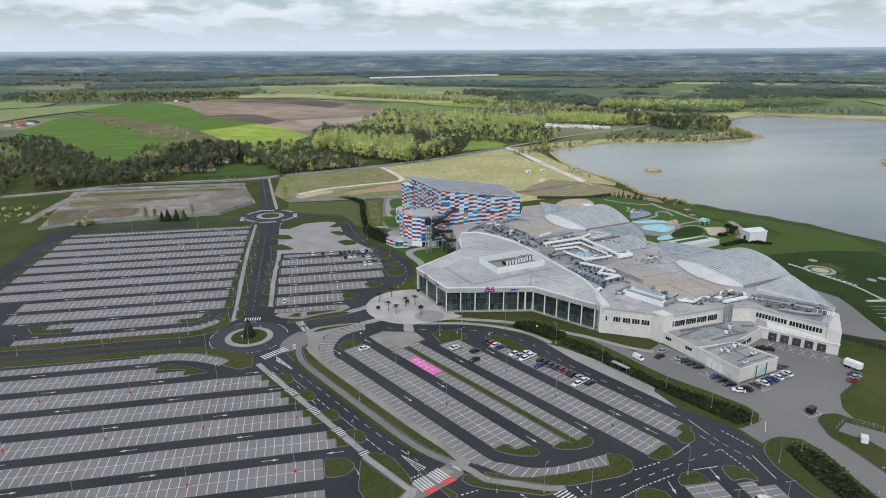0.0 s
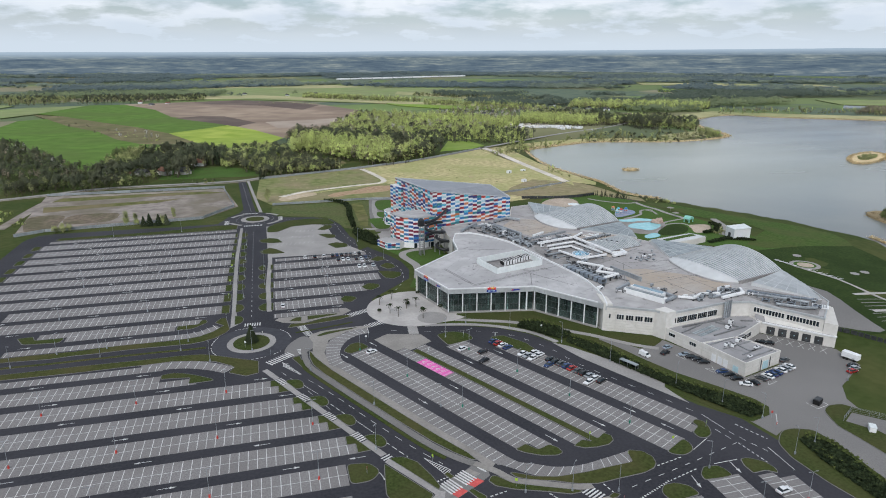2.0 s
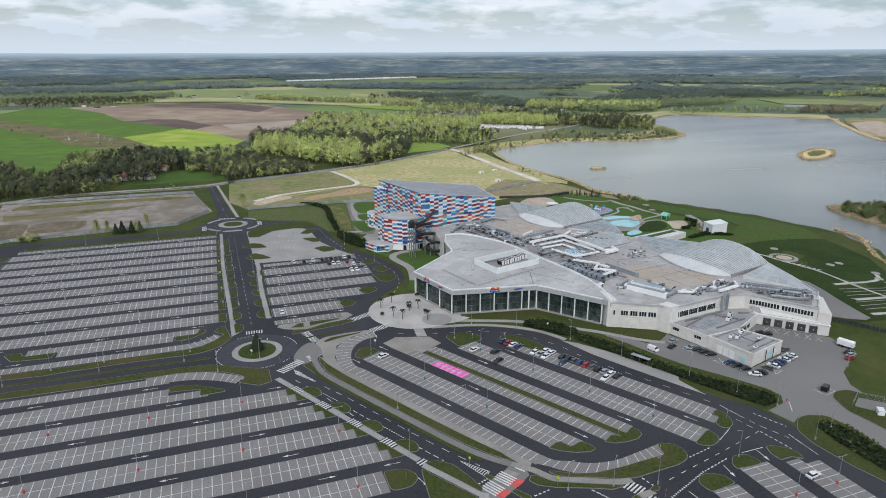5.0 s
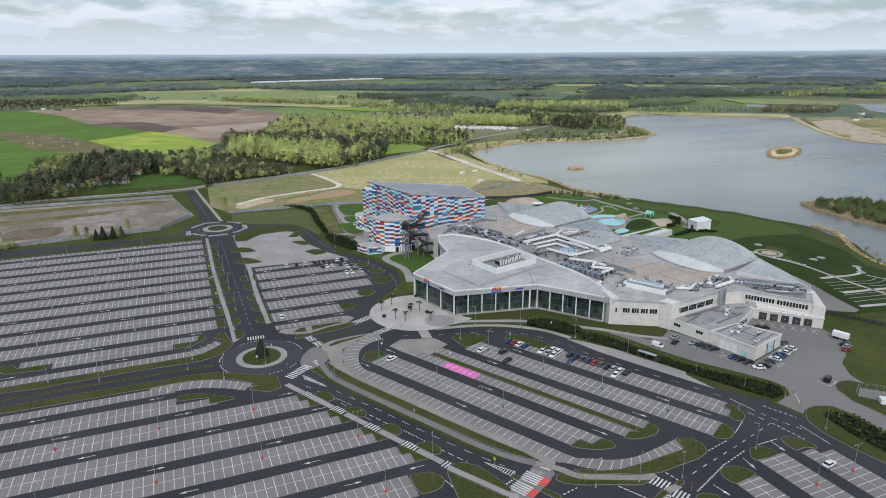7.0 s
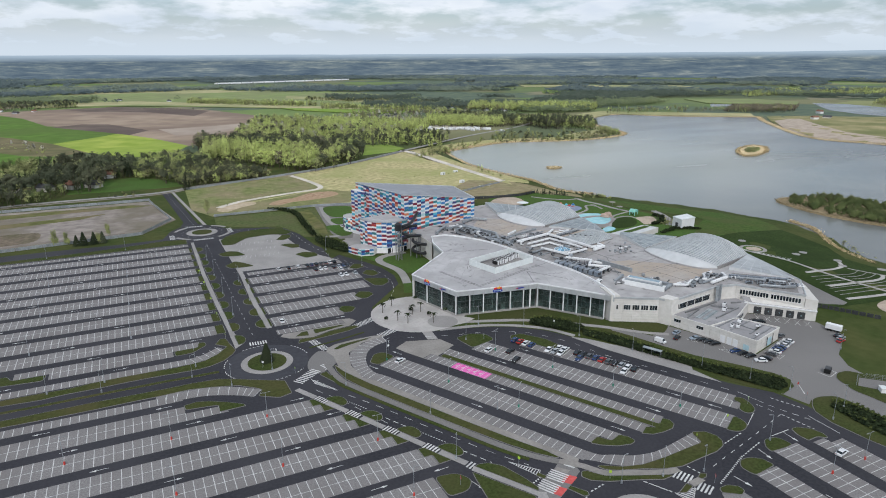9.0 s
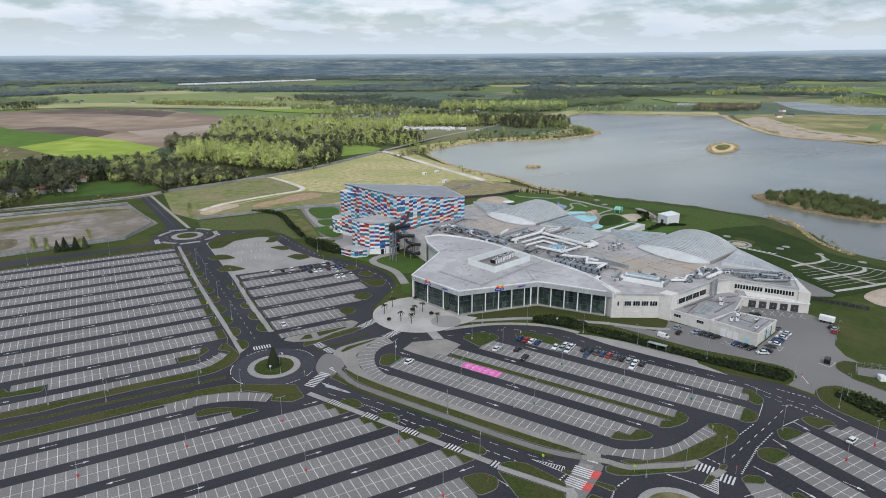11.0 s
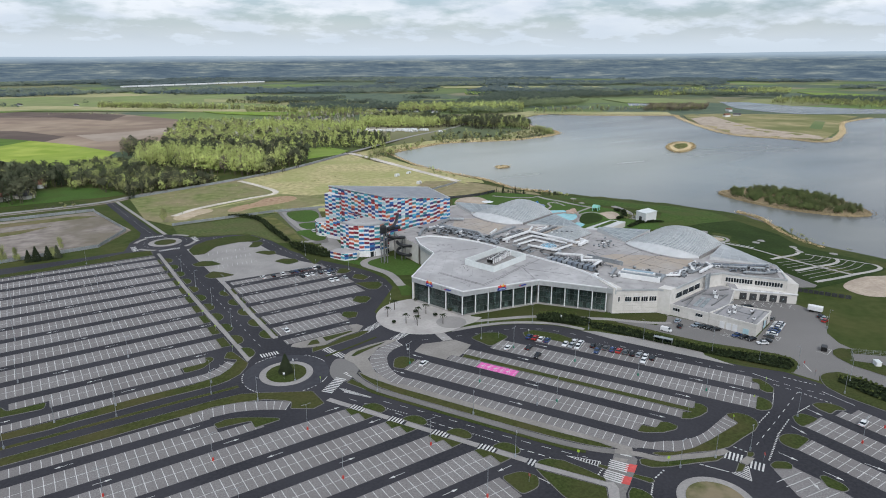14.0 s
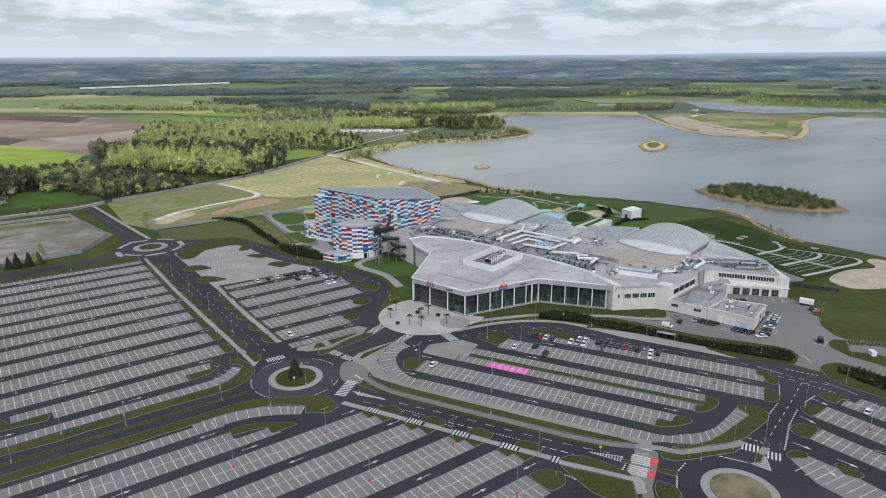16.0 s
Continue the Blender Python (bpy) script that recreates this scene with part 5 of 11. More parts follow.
for sp, npos, dr in ((-152, 111, 1), (-197, 111, 1), (-152, 125.2, 1), (-110, 125.2, 1), (-198, 125.2, -1), (-162, 142.4, 1), (-105, 142.4, 1), (-160, 156.4, 1), (-103, 156.4, 1), (-90, 156.4, -1)):
    arrow(*sn(sp, npos), -62.8 if dr > 0 else 117.2)
island([sn(-183, 132.5), sn(-101, 132.5)] + [(69.3, 152.1), (65.5, 149.8), (68.2, 147.8), (72.0, 147.3), (75.9, 147.6), (78.3, 149.2), (78.8, 151.7), (77.3, 153.5)] + [sn(-100.8, 135.2), sn(-183, 135.2)], 0.5, label="long narrow grass strip between bays")
island([sn(-200.8, 112.6), sn(-204.5, 119), sn(-203, 122.5), sn(-196.7, 122.6), sn(-196.7, 113.6)], 1.8)
island([(48.4, 152.7), (52.5, 154.5), (54.9, 150.9), (58.9, 152.4), (60.8, 150.4), (61.3, 147.6), (59.2, 146.7), (54.6, 147.8), (50.5, 150.4)], 0.8)
island([sn(-188, 149.5), sn(-186, 156.5), sn(-180, 160), sn(-174.5, 158), sn(-177.2, 146)], 2.0)
island([sn(-171.5, 164.5), sn(-169, 169), sn(-158, 170.4), sn(-149.8, 168), sn(-150, 163.4), sn(-164.2, 163.2), sn(-164.4, 159.5), sn(-168, 160.2)], 1.0)
island([(89.9, 140.1), (98.1, 144.4), (99.0, 143.4), (98.9, 140.2), (97.4, 138.3), (94.1, 137.1), (91.5, 137.9)], 1.2)
island([(108.5, 152.8), (110.6, 151.0), (109.9, 147.2), (108.3, 144.2), (105.5, 142.8), (103.3, 143.8), (103.4, 146.7), (107.0, 149.1), (106.4, 151.2)], 1.0)
island([(79.6, 143.8), (83.4, 142.2), (84.8, 139.0), (84.1, 136.1), (82.3, 134.3), (78.5, 133.1), (71.2, 132.8), (64.1, 132.3), (58.7, 133.7), (53.7, 136.2), (47.1, 138.7), (44.1, 140.5), (42.9, 142.9), (43.9, 143.0), (49.2, 139.7), (54.9, 138.0), (63.1, 137.8), (70.3, 138.2), (77.9, 138.5), (78.7, 142.4)], 0.8, VERGE, "curved lawn wrapping the end of the bays")
band("footway", [(35.1, 149.5), (39.4, 145.0), (43.3, 139.5), (50.0, 136.3), (58.2, 132.6), (62.2, 132.2)], 2.2, -0.05, 0.11, TANPAVE, "pale footway curving round the bays", "footway")
island([(37.7, 143.0), (39.1, 142.7), (42.2, 138.7), (50.2, 134.9), (57.8, 131.5), (59.0, 130.4), (55.2, 130.3), (49.6, 132.9), (41.8, 136.0), (37.5, 138.6), (36.2, 141.2)], 0.6)
slab("footway", [(-2.7, 232.7), (-1.9, 241.2), (-3.1, 246.4), (-1.9, 249.1), (1.7, 251.2), (10, 252.3), (18.5, 252.2), (22.6, 250.6), (21, 249.8), (12, 248), (4.2, 241.6), (1.6, 231), (2.4, 220), sn(-190, 103.9), sn(-113, 103.8), sn(-112, 101), sn(-117, 101.3), sn(-122, 101.9), sn(-133, 101.4), sn(-150, 101.2), sn(-190, 101.3), sn(-203, 102.3), sn(-210, 103.7)],
     -0.05, 0.09, TANPAVE, "pale paved walk round the bays", "footway")
slab("junction_paving", smooth_path([(-5.8, 248.1), (-9.4, 244.7), (-12.2, 239.6), (-13.1, 234.6), (-11.7, 230.8), (-8.5, 230.8), (-2.8, 235.4), (-1.9, 241.2), (-3.1, 246.4)], 3, True), -0.05, 0.03, YARDPAVE, "grey paving at the mouth of the roundabout", "paving")
island([(-0.1, 247.4), (3.7, 250.0), (17.2, 251.5), (14.8, 250.0), (7.1, 248.2), (1.0, 246.2)], 0.4, label="narrow grass wedge beside the slip road")
island([(-10.7, 229.4), (-7.6, 230.6), (-6.8, 224), (-4.8, 217.5), (-7.6, 221.5)], 0.5, label="narrow grass wedge beside the footway")
zebra((-7.2, 236.5), (-6.2, 231.3), 2.6, 0.6, 0.6)
mark((-13.6, 226.2), (-8.0, 215.5), 0.18), mark((-12.6, 223.0), (-8.0, 215.5), 0.18)
for k in range(6):
    c = Vector((-13.2, 224.8)).lerp(Vector((-8.6, 216.2)), k / 6)
    mark(c, c + Vector((0.9, 0.5)) * (1 - k / 6), 0.25)
slab("footway", [(22, 237.5), (28, 241.4), (41, 237.4), (43.5, 230), sn(-184, 135.4), sn(-184, 132.4), sn(-187.2, 132.3), sn(-187.2, 127.6), sn(-196, 127.6)], -0.05, 0.05, TANPAVE, "paved apron at the head of the bays", "footway")

# round entrance plaza
slab("plaza", rounded(circle(44.5, 266.5, 20.8, 48) , 0.01, 1), -0.05, 0.11, PLAZA, "round pale stone entrance plaza", "plaza")
slab("plaza", [(50, 285), (58.3, 256.5), (64, 250), (58, 247.5), (46, 247), (44, 270)], -0.05, 0.106, PLAZA, "pale stone forecourt under the glass front", "plaza")
slab("plaza_ring", circle(50, 253, 6.5, 32), 0.0, 0.118, SIDEWALK, "round paving pattern in the plaza", "paving")
zebra((14.6, 264.6), (25.5, 269.9), 3.6, 0.5, 0.5), zebra((20.5, 251.2), (28.7, 254.4), 3.6, 0.5, 0.5)
slab("crossing_table", [(36.5, 239.2), (40.5, 238.2), (41.5, 246.6), (37.5, 247)], -0.05, 0.02, SIDEWALK, "paved crossing in front of the plaza", "crossing")
# island between the lanes east of the roundabout
island([(-11, 258.3), (11, 261.5), (16.5, 264), (15, 266), (4, 264.6), (-3, 261.6), (-9.5, 262.3)], 0.8)
band("median_strip", [(-8, 252.6), (6, 255.0), (16, 257.4)], 0.9, -0.05, 0.13, GRASS, "narrow grass median", "median", per=3)
slab("footway", [(-15.8, 268), (-13, 264.8), (-9, 263), (-4, 262), (4, 265.3), (13, 266.6), (17, 270.5), (15.5, 274), (12.2, 274.7), (12, 270), (-14.3, 270)], -0.05, 0.09, TANPAVE, "paved walk below the bays", "footway")
island([(-10.5, 265.2), (-5, 264), (-4.5, 268.6), (-7, 268.9)], 0.5), island([(-2.5, 264.6), (11, 267.6), (10.5, 268.8), (-2.2, 269.2)], 0.5)
zebra((-28.3, 266.3), (-21, 265.8), 3.2, 0.5, 0.5)
zebra((-5.8, 259.8), (-2.3, 247.6), 3.2, 0.5, 0.55)

# eastern ring road, bus bay, hedge banks and service yard
dashes([(30, 244.5), (48, 238.5), (64, 234.5), (76, 227), (86, 212), sn(-133, 170.8), sn(-104, 170.8), sn(-86, 170.6)], 0.16, 2.5, 4.5)
for dotted in ([(118.8, 146.9), (122.5, 137.6)], [(112.8, 138.3), (114.2, 128.3)], [(92.3, 136.7), (83.6, 135.0)], [(93.1, 130.9), (83.3, 128.4)], [(65.3, 131.9), (66.1, 128.2)], [(50.0, 132.1), (54.0, 124.5)]):
    dashes(dotted, 0.35, 0.9, 0.7)
dashes([(82.8, 128.4), (76.2, 125.8), (67.5, 122.5)], 0.5, 0.5, 0.5)
dashes([(112.5, 138.5), (96.9, 134.6), (86.0, 132.0), (79.7, 130.6), (70.1, 128.3)], 0.2, 2.0, 3.0)
mark([(112.5, 154.6), (113.6, 147.7)][0], [(112.5, 154.6), (113.6, 147.7)][1], 0.2)
mark(*[(105.5, 142.8), (97.9, 138.8)], 0.2)
mark(*[(119.6, 134.1), (118.9, 123.4)], 0.2)
mark(*[(99.3, 131.6), (106.9, 131.6)], 0.25)
dashes([(113.6, 147.7), (115.0, 141.0), (118.2, 132.4)], 0.18, 2.0, 1.6)
dashes([(111.0, 146.1), (112.4, 139.5)], 0.18, 2.0, 1.6)
band("footway", [(45, 245.8), (62, 242.2), (75, 236), (85.5, 227), (91.5, 216)], 2.2, -0.05, 0.10, SIDEWALK, "pale footway along the ring road", "footway")
slab("bus_bay", [sn(-151, 178.2), sn(-145, 180.4), sn(-123, 182.6), sn(-104, 180.4), sn(-103, 178.2), sn(-92, 174.4), sn(-120, 175.0), sn(-135, 175.6)], -0.05, 0.07, SIDEWALK, "pale paved bus stop platform", "bus stop")
BANK_E = [(62, 243.5), (76, 239), (92, 229), (102, 220), (106, 217), (109.5, 212), (113, 203.5), (116.7, 192.5), (121.5, 181), (129.5, 168.5), (135.5, 158), (136.3, 152.5), (133, 148.6), (125.2, 146.8), (120.5, 153), (112, 170), (103.5, 190), (93, 214), (84, 228.5), (72, 238)]
slab("lawn", BANK_E, -0.5, 0.06, GRASS, "grass bank between ring road and service yard", "lawn")
slab("lawn", [(63, 249.5), (65, 254), (95.5, 247.8), (112, 225), (108, 220.5), (96, 231.5), (84, 238.6), (70, 245)], -0.5, 0.05, GRASS, "lawn below the glass front", "lawn")
band("footway", [(59, 248.5), (70, 244.2), (82, 239), (94, 230.5), (103, 222.5), (108.5, 217.6), (119, 206), (127, 200)], 2.4, -0.1, 0.085, SIDEWALK, "pale footpath along the building", "footway")
slab("lawn", [(109, 219.5), (114.5, 220.5), (131.5, 210.4), (132.5, 206), (127, 202.5), (120, 202)], -0.5, 0.05, GRASS, "lawn beside the office wing", "lawn")
YARD = [(109.5, 216), (119, 206), (127, 203), (133, 207), (139.5, 190), (143.5, 171.5), (162.5, 176.5), (155.8, 191.5), (175, 202), (190, 187), (193, 181), (190.5, 168), (183, 164), (171, 157.5), (165, 150), (160.5, 131), (158, 110),
        (158, 90), (138.5, 90), (139.4, 117), (140.6, 130), (139, 138.2), (134, 140.4), (130, 140.2), (126.5, 138.5), (124.5, 148.5), (130, 148), (135, 151.5), (133, 157.5), (128.5, 168), (120.5, 180.5), (115.5, 192), (112, 203), (108.5, 211.5)]
slab("service_yard", YARD, -0.5, -0.012, YARDPAVE, "wide worn grey paved service yard", "service yard")
island([(123.9, 134.9), (127, 138), (130.2, 140.2), (134, 140.4), (139.4, 138), (140.8, 130), (139.6, 117), (138.5, 90), (128, 90), (125.5, 106), (123.2, 116.4), (122.3, 128.3)], 1.5, label="large kerbed lawn with a hedge")
island([(152.4, 146.7), (155.9, 148.3), (160.5, 147.9), (166.9, 138.5), (172, 134), (172, 105), (150, 105), (149.3, 124.8), (148.9, 132.2), (148.3, 137.5), (150.9, 144.8)], 1.5, label="kerbed lawn round the fenced plant")
slab("gravel_pad", [(153, 139), (159, 142.5), (167, 134), (168, 118), (160, 119), (158, 132)], -0.3, 0.19, YARDPAVE, "gravel pad of the fenced plant", "gravel pad")

# small car park beyond the crossing road
bay_block(lambda s, n: (n, -s), -126, -60, 93.0, 102.7, label="empty grey paved parking bays")
bay_block(lambda s, n: (n, -s), -124, -60, 107.4, 117.0, a0_hi=-121.5)
bay_block(lambda s, n: (n, -s), -121, -60, 79.2, 87.4)
slab("parking_bays", [(59, 110), (64.5, 119.5), (70, 117), (70.5, 108), (66, 60), (56, 60)], -0.05, 0.022, PAVERS, "paved bays beside the roundabout", "parking bays")
for k in range(14):
    mark((59.8 + 0.2 * k, 116 - 2.5 * k), (69.5 - 0.1 * k, 114.6 - 2.5 * k), 0.20, GREYPAINT)
island([(95.5, 131.3), (99.8, 130.7), (100.8, 128.2), (100.9, 125.7), (97.3, 125.6), (92.1, 126.1), (92.7, 128.6)], 1.0)
island([(107.9, 131.6), (110.5, 131.4), (113.6, 128.7), (114.4, 125.4), (113.5, 123.2), (111.0, 125.2), (106.9, 125.0), (106.7, 128.6)], 0.8)
island([(80.5, 127.4), (84.0, 127.3), (86.9, 125.1), (87.5, 121.4), (82.6, 120.9), (78.9, 120.6), (78.2, 122.7), (78.2, 125.2)], 1.2)
island([(65.5, 121.3), (68.4, 121.4), (70.9, 119.5), (70.8, 117.5), (68.7, 116.5), (64.6, 119.6)], 0.8)
island([(71.5, 111.1), (73.4, 110.5), (73.6, 105.6), (72.4, 103.5), (70.0, 103.9), (68.6, 107.4)], 0.8)
for p, q in zip([(104.1, 130.2), (89.9, 128.2), (73.4, 121.9), (74.9, 111.0), (68.5, 112.2), (88.1, 106.9)], [(103.9, 127.2), (89.3, 124.0), (73.8, 118.9), (75.2, 106.7), (66.2, 108.3), (89.0, 102.3)]):
    ang = math.degrees(math.atan2(q[1] - p[1], q[0] - p[0]))
    arrow((p[0] + q[0]) / 2, (p[1] + q[1]) / 2, ang, 1.1)
zebra((59.9, 131.1), (61.9, 126.9), 4.0, 0.5, 0.5), zebra((61.5, 124.4), (63.3, 120.7), 4.0, 0.5, 0.5)
slab("footway", [(60.1, 126.8), (64.0, 127.1), (65.0, 125.2), (60.3, 124.5)], -0.05, 0.08, TANPAVE, "paved refuge in the crossing", "footway")
island([(66.0, 128.1), (67.6, 127.0), (66.2, 126.0), (64.5, 125.9), (64.0, 127.1)], 0.3, label="small median at the crossing")
island([(59.4, 126.6), (60.1, 124.7), (56.4, 123.5), (54.6, 124.6)], 0.3, label="small median at the crossing")
HATCH = [(53.7, 124.6), (60.1, 124.1), (54.8, 119.9)]
mark(HATCH[0], HATCH[2], 0.2), mark(HATCH[1], HATCH[2], 0.2)
for k in range(8):
    mark(lerp_pt(HATCH[0], HATCH[2], k / 8), lerp_pt(HATCH[1], HATCH[2], k / 8), 0.3)
# road arms round the southern roundabout
dashes([(34.7, 135.1), (39.5, 136.0)], 0.4, 0.8, 0.6)
dashes([(32.3, 133.9), (27.2, 130.5)], 0.4, 0.5, 0.4)
dashes([(49.8, 132.2), (52.9, 126.5)], 0.35, 0.8, 0.6)

# gardens on the lake side
slab("lawn", [(160, 405), (200, 470), (240, 470), (262, 440), (268, 400), (276, 360), (280, 320), (276, 300), (262, 300), (220, 330), (190, 330), (186, 372)], -0.3, 0.02, LAWN, "lush lawn of the pool garden", "lawn")

# ---- water park building ----
HALL_FRONT = [(50.1, 285.4), (58.1, 256.0), (95.6, 249.2), (113.3, 224.5)]
HALL_BACK = smooth_path([(115.3, 220.7), (119.0, 231.7), (120.9, 246), (120.8, 258), (117.7, 276.4), (114.9, 292.1), (112.0, 310), (108, 322), (102, 333), (95, 341)], 4) + [(86.7, 341.4), (81.4, 328.2), (78.9, 311)]
HALL = HALL_FRONT + HALL_BACK
HALL_Z, DECK_Z = 11.3, 10.7
park = thing("water_park", 0, 0, 0, label="sprawling pale water park hall with grey roofs and glass front", category="building")


def lerp2(p, q, t):
    return (p[0] + (q[0] - p[0]) * t, p[1] + (q[1] - p[1]) * t)


def unit(p, q):
    d = Vector((q[0] - p[0], q[1] - p[1]))
    return d.normalized(), d.length


def line_part(name, a0, b0, w, z0, z1, mat, parent, label=""):
    bm = bmesh.new()
    obox(bm, a0, b0, w, z0, z1)
    return part(name, bm, mat, parent, label)


# roof slab with fascia
bm = bmesh.new()
prism(bm, ccw(HALL), 9.0, HALL_Z)
part("fascia_band", bm, FASCIA, park, "grey metal roof edge band")
bm = bmesh.new()
prism(bm, ccw(inset(HALL, 0.35)), HALL_Z - 0.1, HALL_Z + 0.06)
part("hall_roof", bm, ROOF, park, "pale grey hall roof with dark stains")
bm = bmesh.new()
ring = HALL_BACK
for p, q in zip(ring, ring[1:]):
    obox(bm, p, q, 0.5, HALL_Z - 0.3, HALL_Z + 0.75)
part("parapet", bm, WHITE, park, "white curved parapet")
bm = bmesh.new()
for p, q in zip([ring[-1]] + HALL_FRONT, HALL_FRONT):
    obox(bm, p, q, 0.5, HALL_Z - 0.2, HALL_Z + 0.3)
part("roof_edge", bm, WHITE, park, "white roof edge trim")
for a0, b0 in (((63.3, 283.6), (70.2, 257.0)), ((64.2, 283.9), (71.0, 258.2)), ((70.2, 256.9), (117.2, 272.8)), ((71.2, 258.3), (110, 271.5)), ((95.5, 252), (101, 266)), ((101, 266), (113, 246)), ((84, 310), (104, 306))):
    line_part("roof_seam", a0, b0, 0.3, HALL_Z, HALL_Z + 0.1, SEAM, park, "dark drainage seam")
# laps of the roofing sheets
for k in range(16):
    c = lerp2((52, 283), (113, 238), k / 15)
    top = lerp2((78, 312), (119, 262), k / 15)
    line_part("sheet_lap", c if k not in (0, 15) else lerp2(c, top, 0.15), lerp2(c, top, 0.97), 0.10, HALL_Z, HALL_Z + 0.075, SHEETLAP, park)
rng = random.Random(5)
for k in range(18):
    t = rng.random()
    c = lerp2((64, 263), (112, 258), t) if k % 2 else lerp2((94, 316), (72, 268), t)
    line_part("roof_patch", (c[0] - rng.uniform(0.3, 1.3), c[1] + rng.uniform(-2, 2)), (c[0] + rng.uniform(0.3, 1.3), c[1] + rng.uniform(-2, 2)), rng.uniform(0.12, 0.4), HALL_Z, HALL_Z + 0.08 + 0.001 * k, SEAM, park, "dark worn patch on the roof")
# glass front: columns, mullions, panes
pane_mesh = None
bays = ((0, 3), (1, 6), (2, 5))
for si, count in bays:
    p, q = HALL_FRONT[si], HALL_FRONT[si + 1]
    d, ln = unit(p, q)
    nrm = Vector((-d.y, d.x))
    p2, q2 = Vector(p) + nrm * 1.2 + d * 0.4, Vector(q) + nrm * 1.2 - d * 0.4
    for k in range(count + 1):
        c = Vector(p) + d * (ln * k / count) + nrm * 0.5
        bm = bmesh.new()
        box(bm, c.x - 0.21, c.x + 0.21, c.y - 0.21, c.y + 0.21, 0, 9.0, 0.05)
        if k < count or si == 2:
            part("column", bm, WHITE, park, "white steel column")
        else:
            bm.free()
    w = (q2 - p2).length / (count * 3)
    for k in range(count * 3):
        for r in range(3):
            a0, a1 = p2 + d * (w * k + 0.05), p2 + d * (w * (k + 1) - 0.05)
            bm = bmesh.new()
            obox(bm, a0, a1, 0.06, 0.35 + 2.9 * r, 0.35 + 2.9 * r + 2.8)
            ob = part("pane", bm, GLASS, park)
            ob.visible_shadow = False
    for k in range(count * 3 + 1):
        c = p2 + d * (w * k)
        line_part("mullion", c - d * 0.03, c + d * 0.03, 0.14, 0.1, 9.0, DARKMETAL, park, "dark upright glazing bar")
    for r in range(4):
        line_part("transom", p2, q2, 0.12, 0.25 + 2.9 * r - 0.035, 0.25 + 2.9 * r + 0.035, DARKMETAL, park, "dark level glazing bar")
    bm = bmesh.new()
    obox(bm, Vector(p) + nrm * 0.6, Vector(q) + nrm * 0.6, 1.8, -0.1, 0.28)
    part("plinth", bm, SIDEWALK, park, "pale stone plinth")
# closed west walls of the hall
for p, q in (((78.9, 311), (50.1, 285.4)), ((81.4, 328.2), (78.9, 311)), ((86.7, 341.4), (81.4, 328.2)), ((95, 341), (86.7, 341.4))):
    d, ln = unit(p, q)
    nrm = Vector((-d.y, d.x)) * 0.7
    line_part("west_wall", Vector(p) + nrm, Vector(q) + nrm, 0.5, -0.1, 9.1, CREAM, park, "cream closed side wall of the hall")
# inside of the hall
bm = bmesh.new()
prism(bm, ccw(inset(HALL, 2.2)), -0.1, 0.06)
part("hall_floor", bm, SIDEWALK, park, "pale hall floor")
bm = bmesh.new()
prism(bm, ccw([(84, 300), (76, 288), (78, 273), (101, 268), (116, 242), (117, 260), (108, 305), (95, 330)]), 0.06, 8.9)
part("inner_core", bm, ROOFDARK, park, "grey inner core walls")
for k in range(7):
    c = lerp2((62, 262), (108, 240), k / 6)
    bm = bmesh.new()
    cyl(bm, c[0], c[1] + 3, 0.06, 8.9, 0.35, 0.35, 10)
    part("inner_column", bm, WHITE, park)

# main deck
DECK = [(115.2, 221.3), (131.8, 211.4), (134, 207.1), (165.8, 211.5), (175.5, 209.4), (190.6, 186.5), (207, 200.7), (213.3, 219.3), (218.4, 237.2), (213, 277), (193, 289), (183, 308), (187, 325), (187, 345),
        (181, 380), (157, 404), (144, 401), (132.5, 374.2), (84, 367), (82, 331), (87.5, 340.5), (95, 340), (101, 332), (107, 321), (111, 309.5), (113.9, 292), (116.7, 276), (119.8, 258), (119.9, 246), (118, 232)]
bm = bmesh.new()
prism(bm, ccw(DECK), 0, DECK_Z)
part("main_wall", bm, CREAM, park, "cream panelled outer walls")
bm = bmesh.new()
prism(bm, ccw(inset(DECK, 0.5)), DECK_Z - 0.2, DECK_Z + 0.05)
part("main_roof", bm, DECKROOF, park, "wide grey flat roof")
bm = bmesh.new()
for p, q in zip(DECK[:9], DECK[1:10]):
    obox(bm, p, q, 0.45, DECK_Z - 0.4, DECK_Z + 0.45)
part("parapet", bm, FASCIA, park, "white parapet")
for pts, mt, nm in (([(146, 262), (158, 259), (184, 234), (180, 226), (150, 223), (139, 242)], ROOFTAN, "tan stained roof field"), ([(119, 352), (135, 372), (146, 362), (150, 338), (128, 326)], ROOFTAN, "tan stained roof field"),
                    ([(150, 330), (158, 325), (180, 320), (176, 298), (160, 282), (150, 280)], ROOFTAN, "tan stained roof field"), ([(118, 300), (120, 278), (134, 270), (150, 276), (152, 318), (126, 320)], ROOFDARK, "grey plant deck"),
                    ([(121, 266), (127, 244), (137, 248), (133, 272)], ROOFDARK, "grey plant deck"), ([(104, 352), (117, 364), (126, 320), (117, 306)], ROOFDARK, "grey plant deck"), ([(178, 217), (188, 222), (206, 203), (191, 190), (183, 200)], ROOFDARK, "grey plant deck")):
    bm = bmesh.new()
    prism(bm, ccw(pts), DECK_Z, DECK_Z + 0.09)
    part("roof_field", bm, mt, park, nm)
